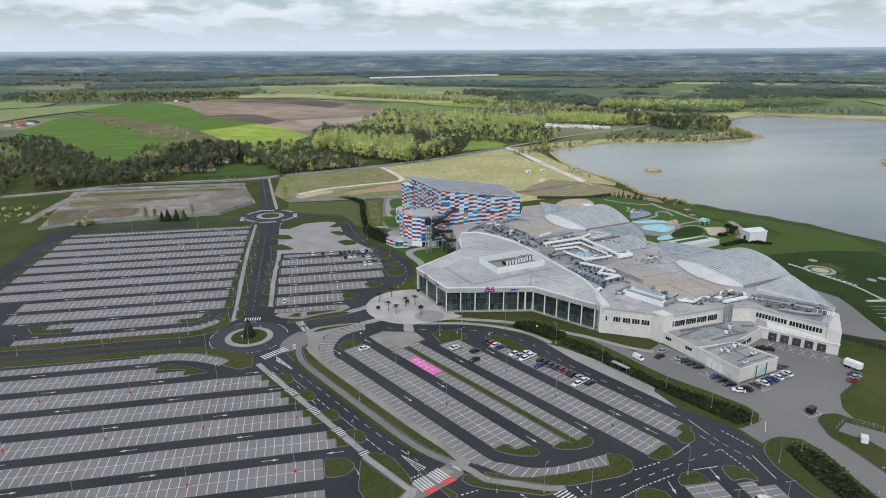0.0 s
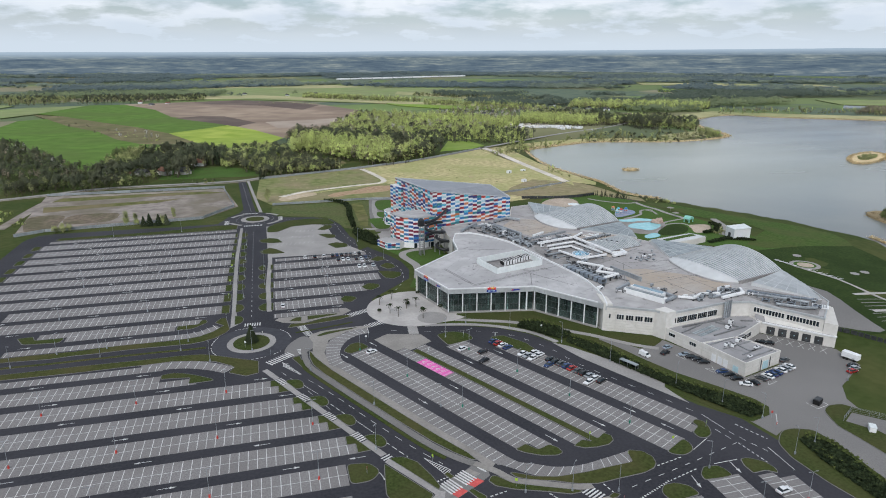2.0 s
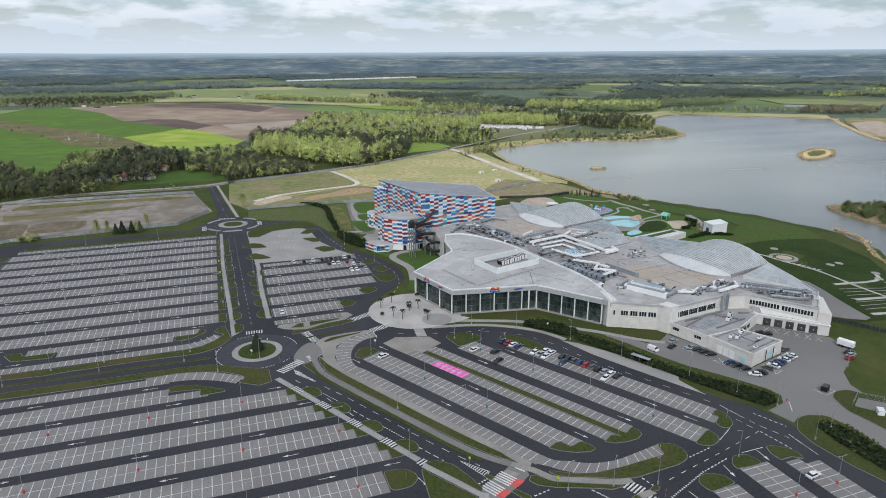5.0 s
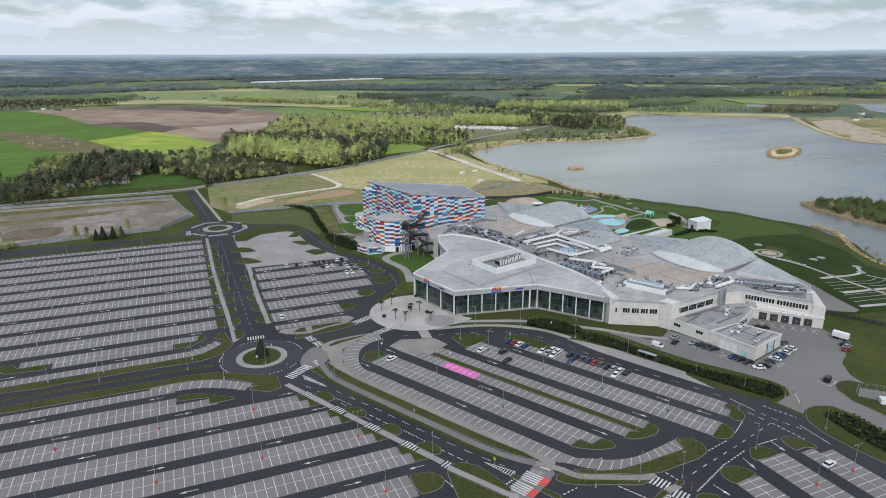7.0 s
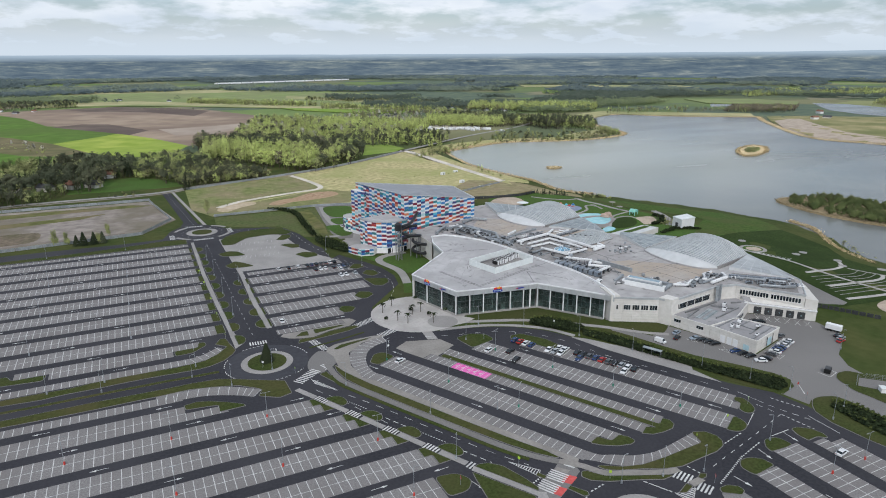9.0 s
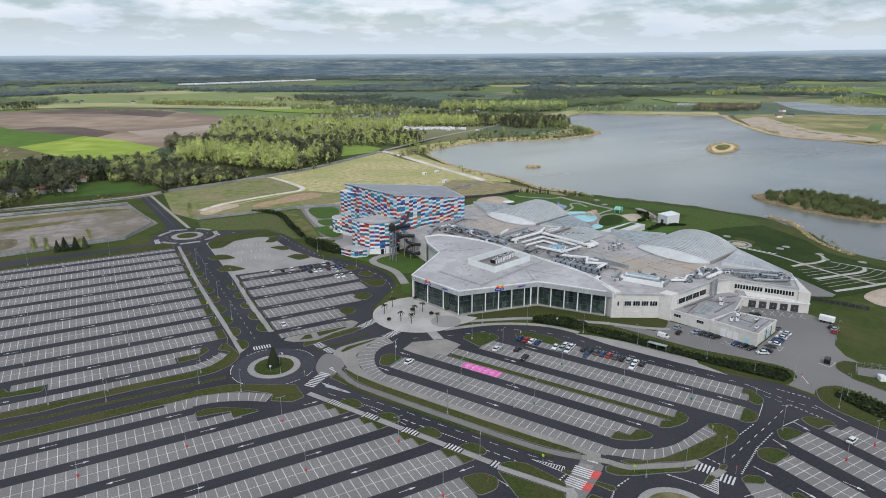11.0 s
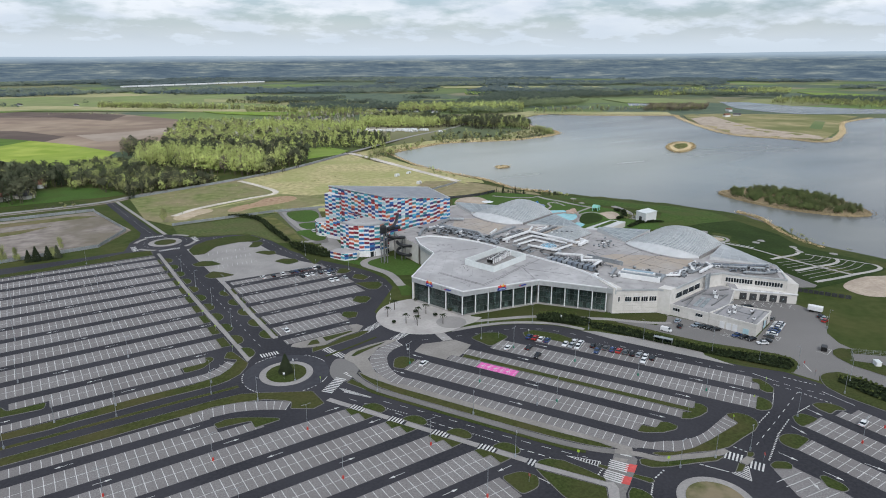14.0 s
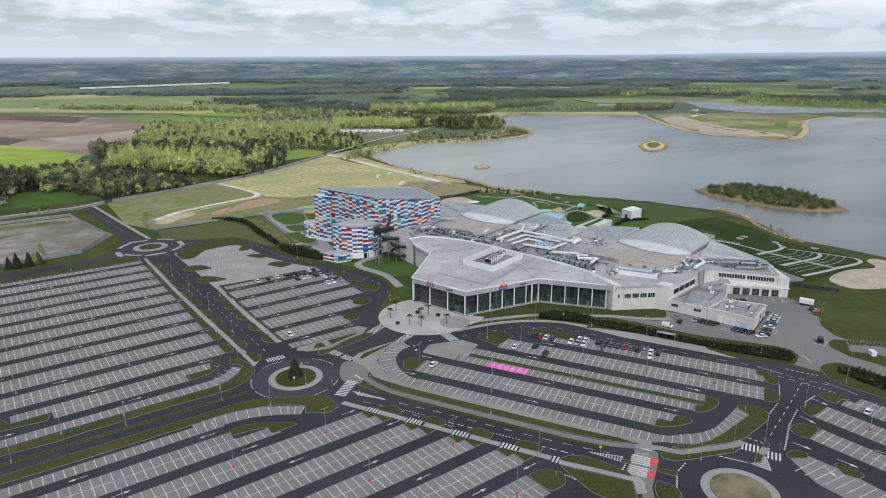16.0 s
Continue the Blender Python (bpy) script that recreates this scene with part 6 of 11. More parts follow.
for a0, b0 in (((137, 243), (152, 270)), ((152, 270), (176, 268)), ((150, 280), (172, 290)), ((120, 300), (122, 345)), ((148, 330), (122, 322)), ((150, 222), (141, 241)),
               ((146, 240), (176, 245.4)), ((150, 252), (173, 256)), ((152, 262), (150, 279)), ((126, 330), (146, 334)), ((124, 340), (143, 343.5)), ((122, 350), (141, 353.5)), ((160, 222), (156.5, 242)), ((172, 226), (168.5, 246))):
    line_part("roof_seam", a0, b0, 0.22, DECK_Z, DECK_Z + 0.14, SEAM, park, "dark drainage seam")
for k in range(14):
    y0 = 226 + 3.2 * k
    a0, b0 = ((142 if k > 4 else 150), y0), (min(184 - 0.25 * k, 186), y0 + 0.173 * (184 - 146))
    if k < 11:
        line_part("sheet_lap", a0, (b0[0] - max(0, 8 - k), b0[1]), 0.09, DECK_Z, DECK_Z + 0.105 + 0.0005 * k, SHEETLAP, park)
for k in range(9):
    c = (121 + 2.2 * k, 352 - 3.0 * k)
    line_part("sheet_lap", c, (c[0] + 22, c[1] + 5.2), 0.09, DECK_Z, DECK_Z + 0.106 + 0.0005 * k, SHEETLAP, park)
rng = random.Random(8)
for k in range(40):
    c = rng.choice(((145, 258), (160, 250), (170, 240), (150, 232), (172, 262), (160, 270), (176, 284), (130, 340), (140, 350), (128, 360), (160, 322), (190, 222)))
    c = (c[0] + rng.uniform(-7, 7), c[1] + rng.uniform(-6, 6))
    a0 = rng.choice((0.17, 1.74)) + rng.uniform(-0.2, 0.2)
    ln = rng.uniform(0.5, 2.2)
    line_part("roof_patch", c, (c[0] + ln * math.cos(a0), c[1] + ln * math.sin(a0)), rng.uniform(0.2, 0.7), DECK_Z, DECK_Z + 0.125 + 0.0006 * k, rng.choice((SEAM, SHEETLAP, ROOFDARK)), park, "dark worn patch on the roof")
# screen walls on the roof
for a0, b0, h in (((140.5, 262.5), (145.5, 243.5), 2.2), ((150, 330), (125, 322), 1.2), ((182, 302), (176, 296), 1.0)):
    bm = bmesh.new()
    obox(bm, a0, b0, 0.5, DECK_Z, DECK_Z + h)
    part("screen_wall", bm, GALV, park, "grey metal screen wall")


def window_strip(parent, p, q, z0, z1, spans, pane_w=1.15, gap=0.22, frame=0.12):
    """Upright windows set along the wall p to q between the given stretches."""
    d, _ = unit(p, q)
    out = Vector((d.y, -d.x))
    for s0, s1 in spans:
        root_bm = bmesh.new()
        a0, a1 = Vector(p) + d * s0 + out * 0.06, Vector(p) + d * s1 + out * 0.06
        obox(root_bm, a0, a1, 0.16, z0 - 0.12, z0)
        win = part("window", root_bm, WHITE, parent, "strip window with slim pale frame")
        line_part("window_head", a0, a1, 0.16, z1, z1 + 0.1, WHITE, win)
        n = max(1, int((s1 - s0) / (pane_w + gap)))
        step = (s1 - s0) / n
        for k in range(n):
            bm = bmesh.new()
            b0, b1 = a0 + d * (step * k + gap / 2), a0 + d * (step * (k + 1) - gap / 2)
            obox(bm, b0, b1, 0.10, z0, z1)
            part("pane", bm, DARKGLASS, win)


W1, W2 = (115.3, 221.0), (131.8, 211.4)
window_strip(park, W1, W2, 5.6, 7.7, [(1.2, 2.0), (4.3, 7.2), (8.0, 11.0), (11.6, 14.6), (15.2, 18.4)], 0.62, 0.2)
window_strip(park, (134, 207.1), (165.8, 211.5), 6.0, 8.4, [(0.6, 5.4), (5.9, 10.8), (11.3, 16.2), (16.7, 21.6), (22.1, 27)], 0.75, 0.2)
window_strip(park, (175.6, 209.2), (190.6, 186.5), 7.0, 9.0, [(1.5, 13.2), (14.0, 25.8)], 0.85, 0.3)
# office corner block and entrance details
bm = bmesh.new()
prism(bm, ccw([(114.4, 221.6), (117.5, 219.7), (119.5, 228), (117.3, 233)]), 0, 11.9)
part("corner_wall", bm, CREAM, park, "cream end wall of the hall")
bm = bmesh.new()
prism(bm, ccw([(131.6, 211.6), (133.8, 206.6), (138.5, 207.3), (137, 212.6)]), 0, 11.5)
part("corner_wall", bm, CREAM, park, "cream stair block")

# low delivery wing
LOW1 = [(134.4, 206.7), (139, 190.6), (155.2, 191.7), (175.5, 202), (175.5, 209), (165.8, 211.3)]
LOW2 = [(139.0, 190.4), (142.9, 171.9), (162.2, 177.0), (155.2, 191.5)]
for pts, zt, lbl in ((LOW1, 4.7, "low grey wing roof"), (LOW2, 5.0, "low grey wing roof")):
    bm = bmesh.new()
    prism(bm, ccw(pts), 0, zt)
    part("low_wing_wall", bm, CREAM, park, "cream walls of the low wing")
    bm = bmesh.new()
    prism(bm, ccw(inset(pts, 0.45)), zt - 0.2, zt + 0.05)
    part("low_wing_roof", bm, LOWROOF, park, lbl)
    bm = bmesh.new()
    for p, q in zip(pts, pts[1:] + pts[:1]):
        obox(bm, p, q, 0.4, zt - 0.3, zt + 0.4)
    part("low_wing_parapet", bm, CREAM, park, "pale parapet")
window_strip(park, (134.4, 206.7), (139, 190.6), 2.4, 3.7, [(1.4, 4.4), (11.2, 14.2)], 0.62, 0.16)
window_strip(park, (155.4, 191.9), (175.5, 202), 1.6, 3.4, [(4.0, 9.4), (10.0, 13.6)], 0.8, 0.25)
for s0 in (4.6, 7.3, 9.8):
    d, _ = unit(LOW2[0], LOW2[1])
    o = Vector((d.y, -d.x)) * -0.05
    bm = bmesh.new()
    obox(bm, Vector(LOW2[0]) + d * s0, Vector(LOW2[0]) + d * (s0 + 1.9), 0.2, 0, 3.0)
    part("service_door", bm, WHITE, park, "white steel service door")
bm = bmesh.new()
obox(bm, lerp2(LOW2[0], LOW2[1], 0.74), lerp2(LOW2[0], LOW2[1], 0.86), 0.24, 0.2, 2.4)
part("service_door", bm, PANEL["pale"], park, "pale blue glazed door")
bm = bmesh.new()
obox(bm, lerp2(LOW2[1], LOW2[2], 0.50), lerp2(LOW2[1], LOW2[2], 0.66), 0.24, 0.3, 3.4)
part("service_door", bm, PANEL["pale"], park, "pale blue glazed door")
for t in (0.42, 0.68):
    bm = bmesh.new()
    c = lerp2(LOW2[1], LOW2[2], t)
    cyl(bm, c[0] + 0.15, c[1] - 0.35, 0, 4.7, 0.14, 0.14, 6)
    part("downpipe", bm, DARKMETAL, park)
# grid of roof lights on the low wing
for i in range(9):
    for j in range(2):
        c = Vector(lerp2((142.2, 199.6), (153.5, 203.6), i / 8.0)) + Vector((0.9, -2.4)) * j
        line_part("roof_light", c - Vector((0.5, 0.18)), c + Vector((0.5, 0.18)), 1.7, 4.7, 5.0, CUSHION, park, "pale flat roof light")
# loading dock
DOCK = [(174.5, 203.6), (193.2, 182.2), (195.5, 184.3), (191, 190), (177.6, 208.6)]
bm = bmesh.new()
prism(bm, ccw(DOCK), 0, [4.6, 4.6, 4.6, 6.6, 6.6] if area(DOCK) > 0 else [6.6, 6.6, 4.6, 4.6, 4.6])
part("loading_dock", bm, CREAM, park, "cream loading dock with sloping roof")
bm = bmesh.new()
high = [4.6, 4.6, 4.6, 6.6, 6.6]
vs = [bm.verts.new((*p, h + 0.12)) for p, h in zip(DOCK, high)]
lo = [bm.verts.new((v.co.x, v.co.y, v.co.z - 0.1)) for v in vs]
bm.faces.new(vs)
for k in range(5):
    bm.faces.new((lo[k], lo[(k + 1) % 5], vs[(k + 1) % 5], vs[k]))
bmesh.ops.recalc_face_normals(bm, faces=bm.faces)
part("dock_roof", bm, LOWROOF, park, "grey sloping dock roof")
bm = bmesh.new()
obox(bm, (174.4, 203.4), (193.3, 182.0), 0.7, 4.35, 4.85)
part("dock_fascia", bm, WHITE, park, "white dock fascia")
for k in range(5):
    a0, a1 = lerp2((174.5, 203.6), (193.2, 182.2), 0.15 + 0.15 * k), lerp2((174.5, 203.6), (193.2, 182.2), 0.15 + 0.15 * k + 0.105)
    bm = bmesh.new()
    obox(bm, a0, a1, 0.5, 0.25, 3.4)
    gate = part("dock_gate", bm, DARKMETAL, park, "dark loading gate")
    bm = bmesh.new()
    obox(bm, lerp2(a0, a1, 0.45), lerp2(a0, a1, 0.55), 0.56, 1.6, 1.95)
    part("gate_window", bm, PANEL["pale"], gate)
bm = bmesh.new()
prism(bm, ccw([(190.6, 186.3), (193.4, 182.4), (206.8, 198), (206.6, 200.6)]), 0, 9.4)
part("end_wall", bm, CREAM, park, "cream end wall")


# ---- shell roofs ----
def vault(SW, SE, NE, NW, rise, arc, strips, rows, bow_w=-2.0, bow_e=3.0, label="arched translucent vault roof with white ribs and smooth end membrane"):
    """A barrel vault: arched ribs from the south gutter to the north one, gridded panels, and a smooth membrane closing the west end down to the deck."""
    root = thing("vault_roof", label=label, category="roof")
    sw, se, ne, nw = (Vector(p) for p in (SW, SE, NE, NW))

    def at(u, th, lift=0.0):
        k = 0.65 * th / math.pi + 0.35 * (1 - math.cos(th)) / 2
        a0, b0 = sw.lerp(nw, k), se.lerp(ne, k)
        d = (b0 - a0)
        ln = math.hypot(d.x, d.y)
        p = a0 + d * ((bow_w * math.sin(th) + (ln - (bow_w + bow_e) * math.sin(th)) * u) / ln)
        return Vector((p.x, p.y, p.z + rise * (0.34 + 0.66 * math.sin(min(max(u, 0.0), 1.0) * math.pi / 2) ** 0.9) * math.sin(th) + lift))
    lo, hi = 0.02, math.pi - 0.02
    for i in range(strips):
        for j in range(rows):
            t0, t1 = lo + (hi - lo) * j / rows, lo + (hi - lo) * (j + 1) / rows
            u0, u1, um = i / strips, (i + 1) / strips, (i + 0.5) / strips
            pts = [at(u0, t0), at(um, t0, 0.10), at(u1, t0), at(u1, t1), at(um, t1, 0.10), at(u0, t1)]
            ob = new("roof_panel", mesh_of("roof_panel", pts, [(0, 1, 4, 5), (1, 2, 3, 4)], CUSHION))
            ob.parent = root
    for i in range(strips + 1):
        bm = bmesh.new()
        w = 0.0125 * (1.3 if i in (0, strips) else 0.8)
        for j in range(rows * 2):
            t0, t1 = lo + (hi - lo) * j / (rows * 2), lo + (hi - lo) * (j + 1) / (rows * 2)
            u = i / strips
            lowr = [bm.verts.new(at(u + du, tt, 0.0)) for du, tt in ((-w * 0.5, t0), (w * 0.5, t0), (w * 0.5, t1), (-w * 0.5, t1))]
            upr = [bm.verts.new(v.co + Vector((0, 0, 0.22))) for v in lowr]
            bm.faces.new(upr)
            for k in (1, 3):
                bm.faces.new((lowr[k], lowr[(k + 1) % 4], upr[(k + 1) % 4], upr[k]))
        part("rib", bm, FABRIC, root, "pale roof rib")
    for j in range(1, rows, 1):
        bm = bmesh.new()
        th = lo + (hi - lo) * j / rows
        for i in range(strips * 2):
            lf = (0.05, 0.15) if i % 2 == 0 else (0.15, 0.05)
            p, q = at(i / (2 * strips), th, lf[0]), at((i + 1) / (2 * strips), th, lf[1])
            p2, q2 = at(i / (2 * strips), th + 0.011, lf[0]), at((i + 1) / (2 * strips), th + 0.011, lf[1])
            bm.faces.new([bm.verts.new(v) for v in (p, q, q2, p2)])
        part("purlin", bm, FASCIA, root, "grey cross bar")
    # smooth membrane of the west end
    line = smooth_path([tuple(p) for p in [SW[:2], *arc, NW[:2]]], 10)
    bm = bmesh.new()
    n, m = 28, 8
    grid = []
    for i in range(n + 1):
        th = lo + (hi - lo) * i / n
        x, y = line[min(len(line) - 1, int(round(i / n * (len(line) - 1))))]
        top, foot = at(0, th), Vector((x, y, DECK_Z + 0.7))
        row = []
        for j in range(m + 1):
            v = j / m
            p = top.lerp(foot, v)
            p.z = foot.z + (top.z - foot.z) * math.cos(v * math.pi / 2) ** 0.85 if v < 1 else foot.z
            row.append(bm.verts.new(p))
        grid.append(row)
    for ra, rb in zip(grid, grid[1:]):
        for j in range(m):
            bm.faces.new((ra[j], ra[j + 1], rb[j + 1], rb[j]))
    part("end_membrane", bm, FABRIC, root, "smooth pale end membrane", smooth=True)
    bm = bmesh.new()
    for p, q in zip(line, line[1:]):
        obox(bm, p, q, 0.8, DECK_Z - 0.3, DECK_Z + 0.75)
    part("edge_kerb", bm, ROOF, root, "grey curved upstand")
    bm = bmesh.new()
    for i in range(24):
        t0, t1 = math.pi * i / 24, math.pi * (i + 1) / 24
        p, q = at(1, t0), at(1, t1)
        bm.faces.new([bm.verts.new(v) for v in (p, q, (q.x, q.y, 0), (p.x, p.y, 0))])
    part("end_glazing", bm, ROOFGLASS, root, "bluish end glazing")
    for p, q, nm in ((SW, SE, "gutter"), (NW, NE, "gutter")):
        bm = bmesh.new()
        obox(bm, p, q, 1.1, 0.0, p[2] + 0.15, zq=q[2] - p[2])
        part(nm, bm, ROOFDARK, root, "dark grey gutter")
    return root


vault((186, 229.3, 12.0), (215, 235.5, 12.4), (208.4, 275, 12.0), (179, 269.4, 11.8), 6.9, [(178.3, 234.6), (174.4, 247), (174.6, 259), (176.4, 267.4)], 21, 14)
vault((159.0, 333.6, 11.8), (191, 341.5, 12.2), (184, 380, 12.0), (151.4, 373, 11.8), 6.6, [(151, 338.4), (146.4, 350), (146, 362), (148, 370.5)], 21, 14)
vault((156.5, 289.0, 11.0), (177.5, 294.5, 11.0), (174.2, 314, 11.0), (153.2, 308.5, 11.0), 2.8, [(152.6, 291.5), (149.6, 297), (149.6, 303)], 16, 8, -1.0, 1.5)


def glazed_fan(outline, heights, label, n=6, pane=CUSHION):
    """A gently sloping glazed roof field with bars."""
    root = thing("glazed_roof", label=label, category="roof")
    p0, p1, p2, p3 = [Vector((*p, h)) for p, h in zip(outline, heights)]
    at = lambda u, v: p0.lerp(p1, u).lerp(p3.lerp(p2, u), v)
    for i in range(n):
        for j in range(n):
            bm = bmesh.new()
            vs = [bm.verts.new(at((i + a0) / n, (j + b0) / n) + Vector((0, 0, 0.1))) for a0, b0 in ((0.04, 0.04), (0.96, 0.04), (0.96, 0.96), (0.04, 0.96))]
            bm.faces.new(vs)
            part("roof_pane", bm, pane, root)
    bm = bmesh.new()
    vs = [bm.verts.new(at(u, v)) for u, v in ((0, 0), (1, 0), (1, 1), (0, 1))]
    lo = [bm.verts.new((v.co.x, v.co.y, DECK_Z - 0.5)) for v in vs]
    bm.faces.new(vs)
    for k in range(4):
        bm.faces.new((lo[k], lo[(k + 1) % 4], vs[(k + 1) % 4], vs[k]))
    part("roof_bed", bm, FABRIC, root, "pale sloping roof bed")


glazed_fan([(190, 226), (215, 235.5), (213.5, 219.5), (206, 203)], [12.4, 12.9, 11.2, 11.0], "pale sloping glazed roof field beside the vault", pane=SHEENPANE)
glazed_fan([(160, 331), (191, 339.5), (189.5, 323), (184, 309)], [11.9, 12.2, 11.0, 11.0], "sloping glazed roof field beside the vault")
glazed_fan([(179.5, 271.2), (212, 280.5), (186, 297), (184, 296)], [11.2, 11.4, 13.2, 13.2], "triangular sloping glazed roof field with grey bars")
glazed_fan([(150, 374.5), (157, 402.5), (181, 381), (166, 368)], [12.2, 13.0, 11.4, 11.6], "sloping glazed roof field beside the hotel")

# signs on the fascia: coloured emblems without lettering
def xz_plate(bm, pts, y0, y1):
    """A plate of outline pts (x, z) between two depths."""
    front, back = [bm.verts.new((x, y0, z)) for x, z in pts], [bm.verts.new((x, y1, z)) for x, z in pts]
    k = len(pts)
    bm.faces.new(front)
    bm.faces.new(back[::-1])
    for i in range(k):
        bm.faces.new((front[i], back[i], back[(i + 1) % k], front[(i + 1) % k]))


EMBLEM_BLUE = surface("emblem_blue", (0.02, 0.04, 0.26), (0.035, 0.06, 0.34), 0.4, 1.0, 0.3)
EMBLEM_RED = surface("emblem_red", (0.55, 0.03, 0.03), (0.68, 0.05, 0.05), 0.4, 1.0, 0.3)
EMBLEM_YELLOW = surface("emblem_yellow", (0.75, 0.36, 0.03), (0.80, 0.44, 0.06), 0.4, 1.0, 0.3)


def sign(p, q, t, s, flames=True):
    d, ln = unit(p, q)
    out = Vector((d.y, -d.x))
    c = Vector(p) + d * (ln * t) + out * 0.16
    root = thing("fascia_sign", c.x, c.y, 9.3, math.degrees(math.atan2(d.y, d.x)), "blue emblem sign with red and yellow flames on the roof edge" if flames else "small dark blue emblem sign on the roof edge", "sign", "signs on the roof edge")
    bm = bmesh.new()
    if not flames:
        xz_plate(bm, [(-1.9, 0.55), (-1.1, 0.45), (1.7, 0.75), (1.9, 1.05), (1.2, 1.2), (-0.6, 1.15), (-1.5, 1.05)], -0.14, 0.02)
        part("emblem_base", bm, EMBLEM_BLUE, root)
        bm = bmesh.new()
        xz_plate(bm, [(-2.1, 0.75), (-1.3, 0.6), (-0.9, 0.95), (-1.5, 1.15)], -0.2, -0.15)
        part("emblem_mark", bm, EMBLEM_RED, root)
        return
    xz_plate(bm, [(-2.9 * s, 0.15), (-1.2 * s, -0.1), (1.4 * s, 0.0), (2.9 * s, 0.35), (2.5 * s, 1.15), (0.6 * s, 1.55), (-1.4 * s, 1.5), (-2.6 * s, 1.1)], -0.14, 0.02)
    part("emblem_base", bm, EMBLEM_BLUE, root, "deep blue wave plate")
    for pts, mt in (([(-2.2, 1.3), (-2.5, 2.3), (-1.6, 2.0), (-1.2, 2.8), (-0.5, 2.1), (0.0, 1.4)], EMBLEM_RED), ([(-0.6, 1.45), (-0.2, 2.6), (0.5, 2.1), (1.0, 3.0), (1.5, 2.0), (1.1, 1.4)], EMBLEM_YELLOW), ([(0.9, 1.35), (1.6, 2.3), (2.5, 2.4), (2.2, 1.6), (2.4, 1.1)], EMBLEM_RED)):
        bm = bmesh.new()
        xz_plate(bm, [(x * s, z) for x, z in pts], -0.22, -0.15)
        part("emblem_flame", bm, mt, root)
    for k in range(6):
        bm = bmesh.new()
        box(bm, (-2.0 + k * 0.68) * s, (-1.6 + k * 0.68) * s, -0.2, -0.15, 0.45, 0.95)
        part("emblem_bar", bm, PANEL["pale"], root, "pale bar")


sign(HALL_FRONT[0], HALL_FRONT[1], 0.36, 0.72), sign(HALL_FRONT[0], HALL_FRONT[1], 0.72, 1.0, False)
sign(HALL_FRONT[1], HALL_FRONT[2], 0.50, 0.8), sign(HALL_FRONT[1], HALL_FRONT[2], 0.78, 1.0, False)
# panel joints of the fascia and the outer walls
for p, q in zip(HALL_FRONT, HALL_FRONT[1:]):
    d, ln = unit(p, q)
    for k in range(1, int(ln / 2.6)):
        c = Vector(p) + d * 2.6 * k
        line_part("fascia_joint", c - d * 0.03, c + d * 0.03, 0.10, 9.05, HALL_Z - 0.25, STEEL, park)
for p, q, zt in ((W1, W2, DECK_Z), ((134, 207.1), (165.8, 211.5), DECK_Z), ((175.5, 209.4), (190.6, 186.5), DECK_Z), (LOW1[0], LOW1[1], 4.7), (LOW2[0], LOW2[1], 5.0), (LOW2[1], LOW2[2], 5.0), (DECK[5], DECK[6], DECK_Z)):
    z = 1.2
    while z < zt - 0.5:
        line_part("wall_joint", p, q, 0.06, z, z + 0.05, WALLJOINT, park)
        z += 1.2
    d, ln = unit(p, q)
    for k in range(1, int(ln / 4.0)):
        c = Vector(p) + d * 4.0 * k
        line_part("wall_joint", c - d * 0.025, c + d * 0.025, 0.07, 0.0, zt - 0.3, WALLJOINT, park)

# ---- roof plant ----
def ac_unit(x, y, z, rz, l, w, h, fans=2, mat=None, label="grey rooftop air handling unit"):
    root = thing("air_handler", x, y, z, rz, label, "rooftop unit", "rooftop units")
    bm = bmesh.new()
    box(bm, -l / 2, l / 2, -w / 2, w / 2, 0.25, h, 0.05)
    part("casing", bm, mat or GALV, root)
    for sx in (-1, 1):
        bm = bmesh.new()
        box(bm, sx * l * 0.4 - 0.1, sx * l * 0.4 + 0.1, -w / 2, w / 2, 0, 0.25)
        part("skid", bm, DARKMETAL, root)
    for k in range(fans):
        bm = bmesh.new()
        cyl(bm, (k - (fans - 1) / 2) * l / max(fans, 1), 0, h, h + 0.22, min(w, l / max(fans, 1)) * 0.36, None, 12)
        part("fan", bm, DARKMETAL, root, "dark round fan")
    for k in range(1, max(2, int(l / 1.2))):
        xx = -l / 2 + k * l / max(2, int(l / 1.2))
        bm = bmesh.new()
        box(bm, xx - 0.03, xx + 0.03, -w / 2 - 0.03, w / 2 + 0.03, 0.3, h + 0.03)
        part("panel_joint", bm, STEEL, root)
    if w > 1.0:
        bm = bmesh.new()
        box(bm, -l * 0.36, l * 0.30, -w / 2 - 0.04, -w / 2 + 0.01, h * 0.35, h * 0.85)
        part("louvre", bm, DARKMETAL, root, "dark louvred grille")
    return root


def rbar(bm, p, q, w, z0, z1, r):
    """A bar with rounded upper edges along p to q."""
    p, q = Vector(p[:2]), Vector(q[:2])
    d = (q - p).normalized()
    nrm = Vector((-d.y, d.x))
    prof = [(-w / 2, z0), (-w / 2, z1 - r), (-w / 2 + r * 0.3, z1 - r * 0.3), (-w / 2 + r, z1), (w / 2 - r, z1), (w / 2 - r * 0.3, z1 - r * 0.3), (w / 2, z1 - r), (w / 2, z0)]
    ends = [[bm.verts.new((*(c + nrm * o), z)) for o, z in prof] for c in (p, q)]
    k = len(prof)
    for i in range(k):
        bm.faces.new((ends[0][i], ends[1][i], ends[1][(i + 1) % k], ends[0][(i + 1) % k]))
    bm.faces.new(ends[0])
    bm.faces.new(ends[1][::-1])


